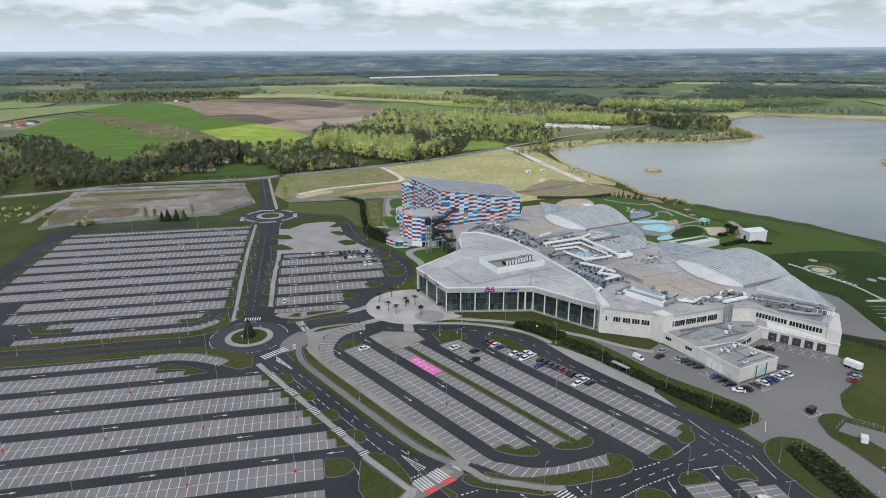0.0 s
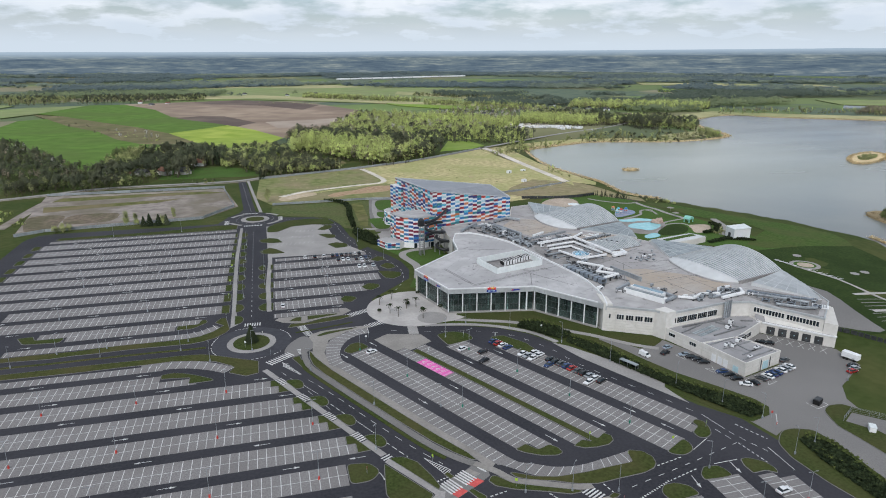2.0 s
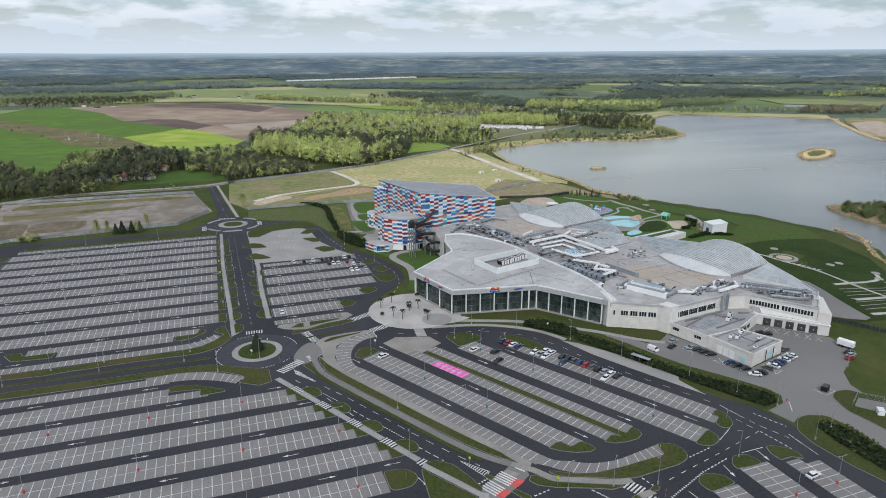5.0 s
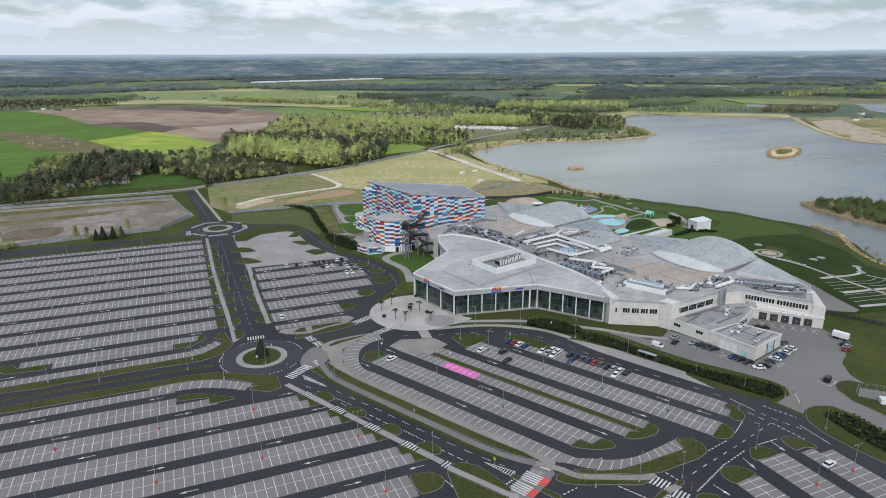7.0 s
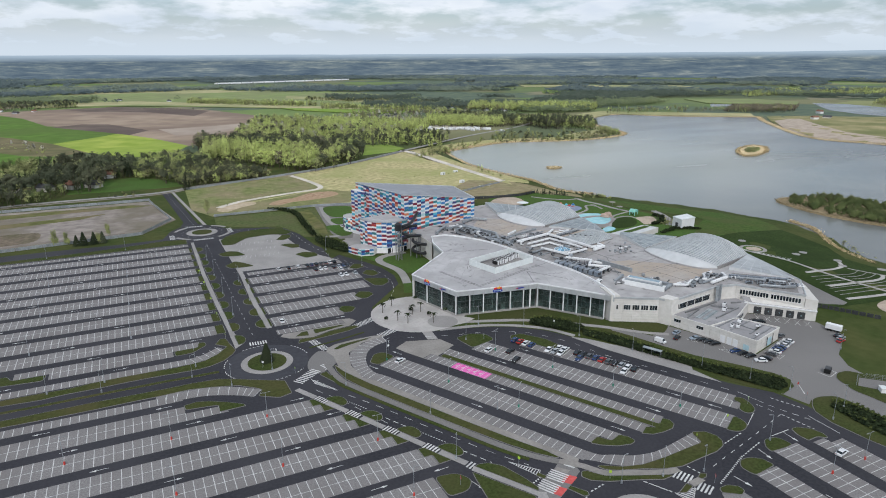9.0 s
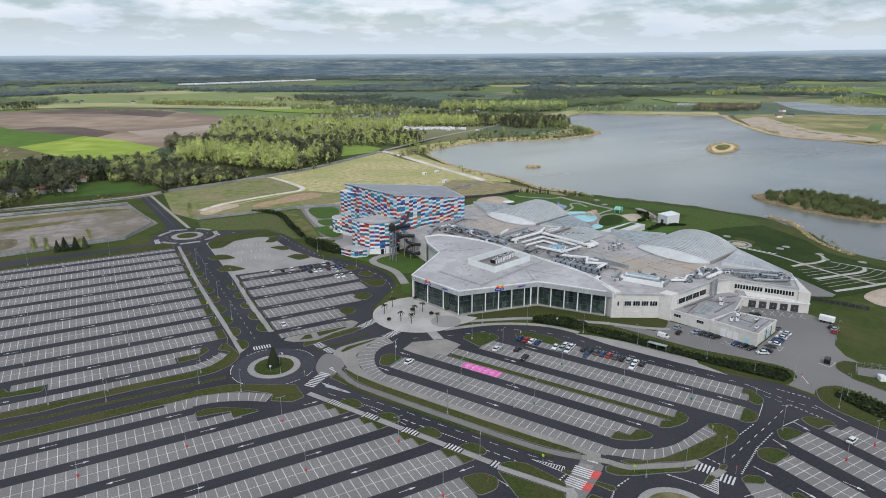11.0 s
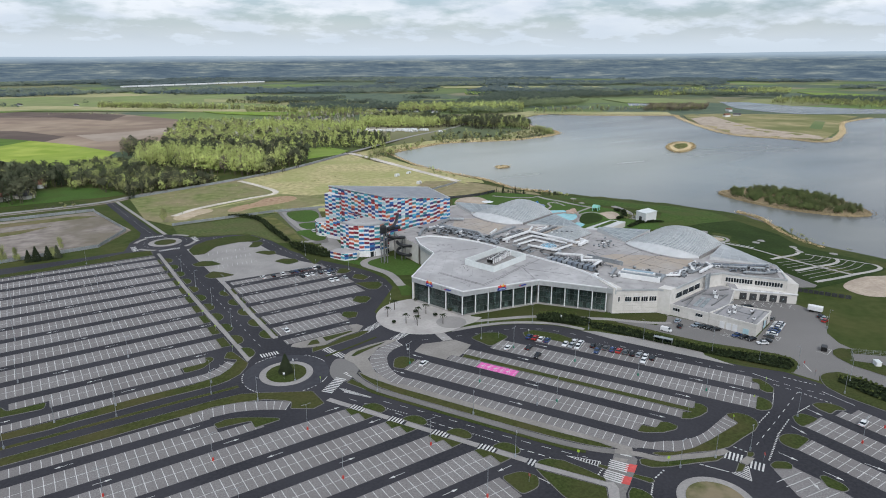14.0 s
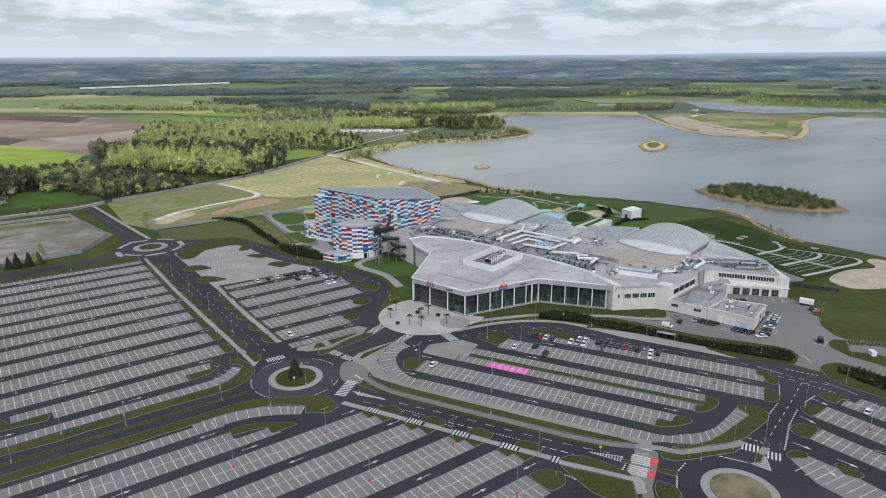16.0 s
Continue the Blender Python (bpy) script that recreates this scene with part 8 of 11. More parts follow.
coil2 = [(80.5 + 4.4 * math.cos(a0), 343 + 4.0 * math.sin(a0), 12.5 - 0.85 * a0) for a0 in [2.6 + 0.32 * k for k in range(28)]]
for path, nm in ((smooth_path(start, 5), "upper_tube"), (coil, "coil"), (coil2, "coil"), (smooth_path([coil2[-1], (85, 345, 3.0), (88, 348, 2.6)], 5), "run_out")):
    bm = bmesh.new()
    tube_mesh(bm, path, 0.85)
    part(nm, bm, BLACKTUBE, slide, smooth=True)
bm = bmesh.new()
cyl(bm, 67.2, 343.4, 17.2, 20.6, 2.1, 1.8, 14)
cyl(bm, 67.2, 343.4, 20.6, 21.6, 1.8, 0.6, 14)
part("start_pod", bm, BLACKTUBE, slide, "black start cabin")
for x, y, h in ((66.2, 344.6, 17.4), (68.4, 344.4, 17.4), (66.6, 342.2, 17.4), (68.6, 342.0, 17.4), (76, 346.5, 16), (80.5, 343, 12), (84, 340.5, 9), (77.5, 341.5, 11), (82, 348.5, 12)):
    bm = bmesh.new()
    cyl(bm, x, y, -0.05, h, 0.3, 0.26, 8)
    part("pole", bm, STEEL, slide, "grey steel pole")
for z in (5, 9, 13):
    line_part("brace", (66.2, 344.6), (68.6, 342.0), 0.12, z, z + 0.15, STEEL, slide)
    line_part("brace", (68.4, 344.4), (66.6, 342.2), 0.12, z + 1, z + 1.15, STEEL, slide)

# ---- vehicles ----
CAR_PAINT = {
    "white": surface("white_car_paint", (0.66, 0.67, 0.68), (0.72, 0.73, 0.74), 0.25, 0.5, 0.2, coarse_amt=0.1, spec=0.5), "black": surface("black_car_paint", (0.010, 0.011, 0.013), (0.018, 0.019, 0.022), 0.2, 0.5, 0.2, spec=0.5),
    "grey": surface("grey_car_paint", (0.10, 0.105, 0.11), (0.14, 0.145, 0.15), 0.3, 0.5, 0.2, metal=0.3, spec=0.5), "silver": surface("silver_car_paint", (0.36, 0.38, 0.40), (0.44, 0.46, 0.48), 0.3, 0.5, 0.2, metal=0.4),
    "blue": surface("blue_car_paint", (0.02, 0.045, 0.125), (0.03, 0.065, 0.17), 0.25, 0.5, 0.2, spec=0.5), "red": surface("red_car_paint", (0.28, 0.02, 0.02), (0.38, 0.035, 0.03), 0.25, 0.5, 0.2, spec=0.5),
    "lightblue": surface("light_blue_car_paint", (0.26, 0.32, 0.38), (0.33, 0.39, 0.45), 0.25, 0.5, 0.2, spec=0.5),
}
CAR_NAME = {"white": "white", "black": "black", "grey": "dark grey", "silver": "silver", "blue": "dark blue", "red": "dark red", "lightblue": "light blue"}


def profile(bm, pts, half, taper=0.0, mi=0):
    """A body of the side outline pts (x, z), across from -half to half; higher points lean in by taper."""
    zlo = min(p[1] for p in pts)
    rows = [[bm.verts.new((x, s * (half - taper * (z - zlo)), z)) for x, z in pts] for s in (-1, 1)]
    k = len(pts)
    for i in range(k):
        bm.faces.new((rows[0][i], rows[0][(i + 1) % k], rows[1][(i + 1) % k], rows[1][i])).material_index = mi
    bm.faces.new(rows[0][::-1]).material_index = mi
    bm.faces.new(rows[1]).material_index = mi


def make_car(colour, van=False):
    root = thing("van" if van else "car", label=("small white delivery van parked on the paving" if van else CAR_NAME[colour] + " passenger car parked on the paving"), category="van" if van else "car", group="parked cars")
    bm = bmesh.new()
    if van:
        profile(bm, [(-2.15, 0.35), (2.25, 0.35), (2.3, 0.9), (1.6, 1.1), (1.0, 1.75), (0.6, 1.88), (-2.1, 1.88)], 0.9, 0.06)
    else:
        profile(bm, [(-2.15, 0.32), (2.15, 0.32), (2.2, 0.62), (2.05, 0.78), (1.05, 0.93), (-1.85, 0.98), (-2.18, 0.85)], 0.9, 0.04)
    bmesh.ops.bevel(bm, geom=bm.edges[:], offset=0.05, segments=2, affect="EDGES")
    part("body", bm, CAR_PAINT[colour], root, smooth=False)
    bm = bmesh.new()
    if van:
        profile(bm, [(1.60, 1.12), (1.03, 1.73), (1.09, 1.76), (1.68, 1.14)], 0.78, 0.05)
    else:
        profile(bm, [(1.05, 0.92), (0.35, 1.42), (-1.15, 1.42), (-1.80, 0.97)], 0.80, 0.28)
    part("glasshouse", bm, DARKGLASS, root, "dark tinted windows")
    if not van:
        bm = bmesh.new()
        profile(bm, [(0.38, 1.40), (0.25, 1.48), (-1.05, 1.48), (-1.2, 1.40)], 0.66, 0.1)
        part("roof_panel", bm, CAR_PAINT[colour], root)
    for sx in (1, -1):
        for sy in (1, -1):
            bm = bmesh.new()
            bmesh.ops.create_cone(bm, cap_ends=True, segments=10, radius1=0.32, radius2=0.32, depth=0.22, matrix=pose(sx * 1.33, sy * 0.82, 0.32, 90))
            wheel = part("wheel", bm, RUBBER, root, "black tyre")
            bm = bmesh.new()
            bmesh.ops.create_cone(bm, cap_ends=True, segments=8, radius1=0.19, radius2=0.19, depth=0.24, matrix=pose(sx * 1.33, sy * 0.83, 0.32, 90))
            part("rim", bm, STEEL, wheel)
    for sx, mt, nm in ((1, WHITE, "headlight"), (-1, REDPLASTIC, "tail_light")):
        for sy in (1, -1):
            bm = bmesh.new()
            box(bm, sx * 2.12 - 0.06, sx * 2.12 + 0.08, sy * 0.62 - 0.17, sy * 0.62 + 0.17, 0.62, 0.76)
            part(nm, bm, mt, root)
    return root


car_base = {}


def park_car(colour, x, y, rz, z=0.03, van=False):
    key = (colour, van)
    if key not in car_base:
        car_base[key] = make_car(colour, van)
        car_base[key].matrix_basis = pose(x, y, z, 0, 0, rz)
    else:
        copy_thing(car_base[key], pose(x, y, z, 0, 0, rz))


def bay_car(colour, s_idx, upper, rz_flip=False):
    s = (-86.0 if upper else -83.4) - 2.5 * (s_idx + 0.5)
    x, y = sn(s, 165.3 if upper else 161.2)
    park_car(colour, x, y, 27.2 + (180 if rz_flip else 0) + rng.uniform(-2, 2))


rng = random.Random(21)
for k, c in ((33, "blue"), (32, "red"), (31, "white"), (30, "blue")):
    bay_car(c, k, False)
for k, c in ((24, "white"), (25, "white"), (22, "black"), (21, "black"), (20, "grey"), (19, "blue"), (18, "red"), (17, "grey"), (16, "black"), (15, "silver"), (14, "white"), (13, "black")):
    bay_car(c, k, True)
for k, c in ((27, "white"), (26, "silver"), (25, "white"), (22, "blue"), (15, "white")):
    bay_car(c, k, False, True)
for x, y, c, rz in ((53.2, 219.1, "white", 27), (59.9, 214.6, "black", 27), (58.0, 207.6, "black", 207), (18.9, 225.9, "white", 27), (108.9, 116.5, "white", 10)):
    park_car(c, x, y, rz + rng.uniform(-3, 3))
for x, c in ((2.6, "white"), (8.0, "black"), (13.1, "white"), (17.9, "black"), (20.4, "blue"), (23.0, "black"), (25.6, "grey"), (28.1, "grey"), (30.6, "white"), (33.1, "black")):
    park_car(c, x, 354.6, 90 + rng.uniform(-3, 3))
for x, y, c in ((20.2, 345.3, "black"), (22.7, 345.3, "white"), (25.5, 345.3, "white"), (30.1, 345.3, "black"), (32.8, 345.3, "silver"), (35.5, 345.3, "blue"), (37.9, 345.3, "black"), (32.7, 340.8, "white"), (35.4, 340.8, "grey"),
                (29.7, 330.7, "white"), (32.4, 330.7, "white"), (37.4, 330.7, "silver"), (-11.9, 283.2, "white")):
    park_car(c, x, y, rng.choice((90, 270)) + rng.uniform(-3, 3))
for x, y, c, rz in ((130.3, 199.3, "lightblue", 15), (126.7, 195.4, "black", 20), (132.7, 191.9, "lightblue", 165), (134.0, 189.6, "black", 165), (135.0, 187.2, "black", 165), (135.8, 184.8, "black", 165), (137.4, 176.6, "blue", 170),
                    (138.2, 173.8, "black", 170), (138.9, 171.0, "black", 170), (139.2, 166.6, "white", 150), (142.6, 167.0, "black", 105), (147.4, 168.6, "grey", 105), (150.6, 169.3, "white", 105), (153.1, 170.1, "blue", 105), (155.7, 170.9, "blue", 105),
                    (158.4, 171.8, "white", 105), (161.0, 172.6, "silver", 105), (163.6, 173.4, "white", 105), (165.8, 178.2, "grey", 10), (169.0, 193.6, "black", 130), (171.2, 192.2, "black", 130), (182.7, 164.3, "red", 10), (185.4, 166.0, "silver", 10), (186.6, 168.0, "black", 10),
                    (61.5, 428.5, "white", 80), (63.0, 424.0, "silver", 80), (64.2, 419.8, "white", 80)):
    park_car(c, x, y, rz + rng.uniform(-3, 3), 0.0 if y < 300 else 0.06)
park_car("white", 118.0, 195.8, -72, 0.0, True)

# white trailer, skip, kiosk
root = thing("trailer", 190.4, 172.4, 0, -72, "white box trailer standing in the yard", "trailer")
bm = bmesh.new()
box(bm, -2.9, 2.9, -1.15, 1.15, 0.9, 3.0, 0.06)
part("box_body", bm, WHITE, root)
bm = bmesh.new()
box(bm, -2.9, 2.8, -0.5, 0.5, 0.65, 0.9)
part("chassis", bm, DARKMETAL, root)
for sx in (-1.8, -0.7, 1.9):
    for sy in (-1, 1):
        bm = bmesh.new()
        bmesh.ops.create_cone(bm, cap_ends=True, segments=10, radius1=0.5, radius2=0.5, depth=0.3, matrix=pose(sx, sy * 1.0, 0.5, 90))
        part("wheel", bm, RUBBER, root)
root = thing("waste_skip", 153, 150, 0, 25, "black waste compactor on painted bay", "skip")
bm = bmesh.new()
profile(bm, [(-1.3, 0.1), (1.3, 0.1), (1.6, 1.7), (-1.6, 1.7)], 1.0)
part("tub", bm, RUBBER, root)
bm = bmesh.new()
box(bm, -1.5, 1.5, -0.9, 0.9, 1.7, 2.0, 0.05)
part("lid", bm, DARKMETAL, root)
for a0, b0 in (((150.6, 147.4), (156.0, 148.6)), ((156, 148.6), (155.4, 152.8)), ((150.6, 147.4), (150.2, 151.6))):
    mark(a0, b0, 0.2, PAINT, 0.0)
root = thing("transformer_kiosk", 156.2, 132.8, 0.07, 50, "white transformer kiosk on a gravel pad", "kiosk")
bm = bmesh.new()
box(bm, -1.3, 1.3, -0.9, 0.9, 0, 1.6, 0.06)
part("housing", bm, WHITE, root)
bm = bmesh.new()
box(bm, -1.4, 1.4, -1.0, 1.0, 1.6, 1.75, 0.04)
part("roof", bm, MINT, root)
fence = thing("wire_fence", label="pale wire fence round the gravel pad", category="fence")
ring = [(152.5, 139.4), (159, 143), (167.6, 134), (168.4, 118)]
for p, q in zip(ring, ring[1:]):
    d, ln = unit(p, q)
    for k in range(int(ln / 2.5) + 1):
        c = Vector(p) + d * 2.5 * k
        bm = bmesh.new()
        cyl(bm, c.x, c.y, 0, 2.1, 0.05, 0.05, 6)
        part("post", bm, GALV, fence)
    bm = bmesh.new()
    for z in (0.4, 1.0, 1.6, 2.0):
        obox(bm, p, q, 0.03, z, z + 0.03)
    part("wire", bm, GALV, fence)
for a0, k in ((Vector((133.5, 194.5)), 0), (Vector((137.2, 182)), 1), (Vector((146.2, 168.3)), 2)):
    d = Vector((0.26, -0.97)) if k < 2 else Vector((0.97, 0.26))
    o = Vector((-0.97, -0.26)) if k < 2 else Vector((0.26, -0.97))
    mark(a0, a0 + d * 4.5 + o * 3.5, 0.15, PAINT, 0.0), mark(a0 + o * 3.5, a0 + d * 4.5, 0.15, PAINT, 0.0)
    mark(a0 + o * 3.6, a0 + d * 5 + o * 3.6, 0.15, PAINT, 0.0)
for k in range(6):
    a0 = Vector(lerp2((174.2, 201.6), (191, 182.4), 0.13 + 0.15 * k))
    o = Vector((-0.75, -0.66))
    mark(a0, a0 + o * 6 + Vector((1.6, -1.8)), 0.15, PAINT, 0.0), mark(a0 + Vector((1.6, -1.8)), a0 + o * 6, 0.15, PAINT, 0.0)
mark((131.5, 143.6), (135.5, 148.6), 0.25, PAINT, 0.0)

# bus shelter
d, _ = unit(sn(-122, 181.6), sn(-115, 181.3))
c = Vector(sn(-119, 181.4))
root = thing("bus_shelter", c.x, c.y, 0.07, math.degrees(math.atan2(d.y, d.x)), "glazed bus shelter with pale roof", "bus shelter")
bm = bmesh.new()
box(bm, -3.6, 3.6, -0.9, 0.9, 2.4, 2.55, 0.03)
part("roof", bm, CUSHION, root)
for k in range(6):
    bm = bmesh.new()
    box(bm, -3.5 + 1.17 * k, -2.4 + 1.17 * k, 0.78, 0.83, 0.15, 2.3)
    part("pane", bm, GLASS, root)
for sx in (-3.4, 0, 3.4):
    for sy in (-0.8, 0.8):
        bm = bmesh.new()
        cyl(bm, sx, sy, 0, 2.4, 0.06, 0.06, 6)
        part("post", bm, STEEL, root)
bm = bmesh.new()
box(bm, -2.6, 2.6, 0.2, 0.6, 0.4, 0.48)
part("bench", bm, BARK, root)


# ---- street lamps ----
def make_lamp(base_mat, label, double):
    root = thing("street_lamp", label=label, category="street lamp", group="street lamps")
    bm = bmesh.new()
    cyl(bm, 0, 0, 0, 8.6, 0.075, 0.05, 6)
    part("pole", bm, GALV, root)
    bm = bmesh.new()
    cyl(bm, 0, 0, 0, 0.95, 0.30, 0.26, 8)
    part("base_guard", bm, base_mat, root)
    for s in ((-1, 1) if double else (1,)):
        bm = bmesh.new()
        obox(bm, (0, 0), (s * 1.0, 0), 0.07, 8.5, 8.57, zq=0.12)
        arm = part("arm", bm, GALV, root)
        bm = bmesh.new()
        box(bm, min(s * 0.8, s * 1.5), max(s * 0.8, s * 1.5), -0.16, 0.16, 8.58, 8.70, 0.03)
        part("lamp_head", bm, STEEL, arm)
    return root


LAMPS = {"red": ((-88.6, 209.0), (-61.1, 209.0), (-33.2, 209.0), (-61.9, 181.4), (-88.9, 181.4), (-34.5, 181.4), (-6.7, 181.4), (-7.2, 154.0), (-34.9, 154.0), (-62, 154.0), (-89, 154), (-7, 126.5), (-35, 126.5), (-62, 126.5), (112.3, 112), (98, 112), (112, 90), (98, 90)),
         "green": (sn(-197, 118.1), sn(-168.5, 118.1), sn(-140.6, 118.1), sn(-169, 149.4), sn(-144.5, 149.4), sn(-121.5, 149.4), sn(-98.8, 149.4)),
         "grey": ((123.1, 158.4), (115.8, 173.0), (124.4, 129.2), (129.3, 147.5), (96.7, 130.2), (67.6, 128.2), (9.8, 163.2), (-80, 249.3), (-109.5, 248.4), (-51.5, 247.3), (-96.4, 256.0), (-79.2, 256.5), (-49.5, 255.0), (-4.6, 217.8), (34, 181.0), (13.5, 188), (-40, 234.5),
                  (-25.0, 240.0), (44, 134.2), (56, 131.5), (103, 195), (93, 215), (78, 233), (62, 243), (50, 232), (-29.4, 300), (-29.4, 330), (-29.4, 360), (-29.4, 390), (-19.6, 315), (-19.6, 345), (134, 132), (140, 112), (176, 160), (45, 342), (36, 380), (-110, 432), (-70, 432), (-140, 300), (-105, 335), (-70, 335), (-105, 379), (-70, 379), (-105, 293), (-70, 293), (10, 328), (10, 300), (27, 343))}
for key, mt in (("red", REDPLASTIC), ("green", GREENPLASTIC), ("grey", GALV)):
    base = None
    for k, (x, y) in enumerate(LAMPS[key]):
        m = pose(x, y, 0.0, 0, 0, (0 if key == "red" else 27 if key == "green" else 40 * k))
        if base is None:
            base = make_lamp(mt, "slim grey lamp post with " + key + " base guard" if key != "grey" else "slim grey lamp post beside the road", key != "grey")
            base.matrix_basis = m
        else:
            copy_thing(base, m)


def make_sign(label, mat):
    root = thing("road_sign", label=label, category="road sign", group="road signs")
    bm = bmesh.new()
    cyl(bm, 0, 0, 0, 2.6, 0.04, 0.04, 6)
    part("post", bm, GALV, root)
    bm = bmesh.new()
    box(bm, -0.35, 0.35, -0.06, -0.02, 1.8, 2.6, 0.02)
    part("plate", bm, mat, root)
    return root


for mt, lb, places in ((surface("lime_plastic", (0.35, 0.55, 0.04), (0.45, 0.66, 0.07), 0.5), "lime green bollard sign on a grass island", ((93.8, 143.0), (71.5, 151.5), (108.6, 147.5), (-36, 276), (-36, 300), (-36, 320), (-36, 345), (-36, 365), (77, 139.5), (-18.2, 233.8), (24, 153), (42.5, 137))),
                       (REDPLASTIC, "small red barrier post beside the yard", ((132, 146.8), (128.5, 141), (66, 123.2), (5.5, 152.5))), (WHITE, "small white sign on a post", ((18.5, 236.5), (39.5, 218.5), (56.5, 229), (20, 240), (-21, 252), (-27.6, 243.6), (90, 228), (68.5, 224.5)))):
    base = None
    for k, (x, y) in enumerate(places):
        m = pose(x, y, 0.12, 0, 0, 30 * k)
        if base is None:
            base = make_sign(lb, mt)
            base.matrix_basis = m
        else:
            copy_thing(base, m)


# ---- fast leaf meshes ----
def quad_mesh(name, verts, quads, mats, index, rounding=None, tones=None):
    """Quads in one mesh; rounding holds the outward direction of the crown at each corner, for soft shading."""
    me = bpy.data.meshes.new(name)
    n, m = len(verts), len(quads)
    me.vertices.add(n)
    me.vertices.foreach_set("co", np.asarray(verts, np.float32).ravel())
    me.loops.add(4 * m)
    me.loops.foreach_set("vertex_index", np.asarray(quads, np.int32).ravel())
    me.polygons.add(m)
    me.polygons.foreach_set("loop_start", np.arange(0, 4 * m, 4, dtype=np.int32))
    for mt in mats:
        me.materials.append(mt)
    me.polygons.foreach_set("material_index", np.asarray(index, np.int32))
    if rounding is not None:
        me.attributes.new("crown_outward", "FLOAT_VECTOR", "POINT").data.foreach_set("vector", np.asarray(rounding, np.float32).ravel())
    if tones is not None:
        me.attributes.new("tree_tone", "FLOAT", "POINT").data.foreach_set("value", np.asarray(tones, np.float32).ravel())
    me.update(calc_edges=True)
    return me


def leaf_quads(rg, centres, size, facing=None):
    """Leaf clumps: one tilted quad at each centre, roughly across the direction it faces."""
    n = len(centres)
    a0 = rg.normal(size=(n, 3)) * [1.0, 1.0, 0.55]
    if facing is not None:
        across = facing + [0, 0, 0.35] + rg.normal(size=(n, 3)) * 0.28
        b0 = np.cross(across, a0)
        a0 = np.cross(b0, across)
    else:
        b0 = np.cross(a0, rg.normal(size=(n, 3))) * [1.0, 1.0, 0.6]
    a0 /= np.linalg.norm(a0, axis=1, keepdims=True)
    b0 /= np.linalg.norm(b0, axis=1, keepdims=True)
    s = size * rg.uniform(0.6, 1.3, (n, 1))
    u, v = a0 * s, b0 * s * rg.uniform(0.6, 1.0, (n, 1))
    return np.stack([centres - u - v, centres + u - v * 0.7, centres + u * 0.8 + v, centres - u * 0.9 + v * 0.8], 1).reshape(-1, 3)


def tree_template(kind, seed, leaves):
    """A tree one metre tall: trunk quads, then leaf quads. Returns vertices, how many quads are bark, and the crown's outward directions."""
    rg = np.random.default_rng(seed)
    rings = []
    bend = rg.normal(scale=0.02, size=(4, 2))
    top = {"birch": 0.9, "broad": 0.8, "pine": 0.85, "spruce": 0.98, "shrub": 0.5}[kind]
    for i in range(4):
        z, r = top * i / 3, 0.017 * (1 - 0.75 * i / 3)
        rings.append([(bend[i, 0] * i / 3 + r * cx, bend[i, 1] * i / 3 + r * cy, z) for cx, cy in ((1, 0), (0, 1), (-1, 0), (0, -1))])
    vs = [rings[i + di][(k + dk) % 4] for i in range(3) for k in range(4) for di, dk in ((0, 0), (0, 1), (1, 1), (1, 0))]
    bark = 12
    # limbs
    for k in range(5):
        ang, z0 = rg.uniform(0, 6.28), rg.uniform(0.3, 0.7)
        dx, dy = math.cos(ang), math.sin(ang)
        ln, w = rg.uniform(0.1, 0.2), 0.006
        vs += [(-dy * w, dx * w, z0), (dy * w, -dx * w, z0), (dx * ln + dy * w * 0.4, dy * ln - dx * w * 0.4, z0 + ln * 0.8), (dx * ln - dy * w * 0.4, dy * ln + dx * w * 0.4, z0 + ln * 0.8)]
        bark += 1
    if kind == "spruce":
        z = 1 - rg.uniform(0.0, 1.0, leaves) ** 0.7 * 0.93
        r = 0.20 * (1.02 - z) * rg.uniform(0.55, 1.08, leaves) + 0.01
        ang = rg.uniform(0, 6.28, leaves)
        cs = np.stack([r * np.cos(ang), r * np.sin(ang), z - 0.05 * r / 0.2], 1)
        size = 0.040
        outward = np.stack([np.cos(ang), np.sin(ang), np.full(leaves, 0.5)], 1)
    else:
        zc, rr, rz_, clumps, spread, size = {"birch": (0.57, 0.135, 0.38, 18, 0.060, 0.032), "broad": (0.60, 0.22, 0.33, 16, 0.085, 0.040), "pine": (0.70, 0.17, 0.22, 10, 0.08, 0.040), "shrub": (0.48, 0.42, 0.36, 10, 0.16, 0.085)}[kind]
        d = rg.normal(size=(clumps, 3))
        d /= np.linalg.norm(d, axis=1, keepdims=True)
        cen = d * rg.uniform(0.55, 1.0, (clumps, 1)) ** 0.5 * [rr, rr, rz_] + [0, 0, zc]
        cen[:, :2] *= (1.15 - 0.45 * (cen[:, 2:3] - zc + rz_) / (2 * rz_)) if kind == "birch" else 1.0
        which = rg.integers(0, clumps, leaves)
        cs = cen[which] + rg.normal(size=(leaves, 3)) * spread * [1, 1, 0.8] * 0.7
        outward = (cs - [0, 0, zc]) / [rr, rr, rz_] + 0.35 * (cs - cen[which]) / spread
    size *= (90 / leaves) ** (0.24 if kind == "spruce" else 0.42)
    outward /= np.linalg.norm(outward, axis=1, keepdims=True) + 1e-6
    vs = np.concatenate([np.array(vs, float), leaf_quads(rg, cs, size, outward)])
    return vs, bark, np.concatenate([np.zeros((4 * bark, 3)), np.repeat(outward, 4, axis=0)])


TEMPLATES = {}


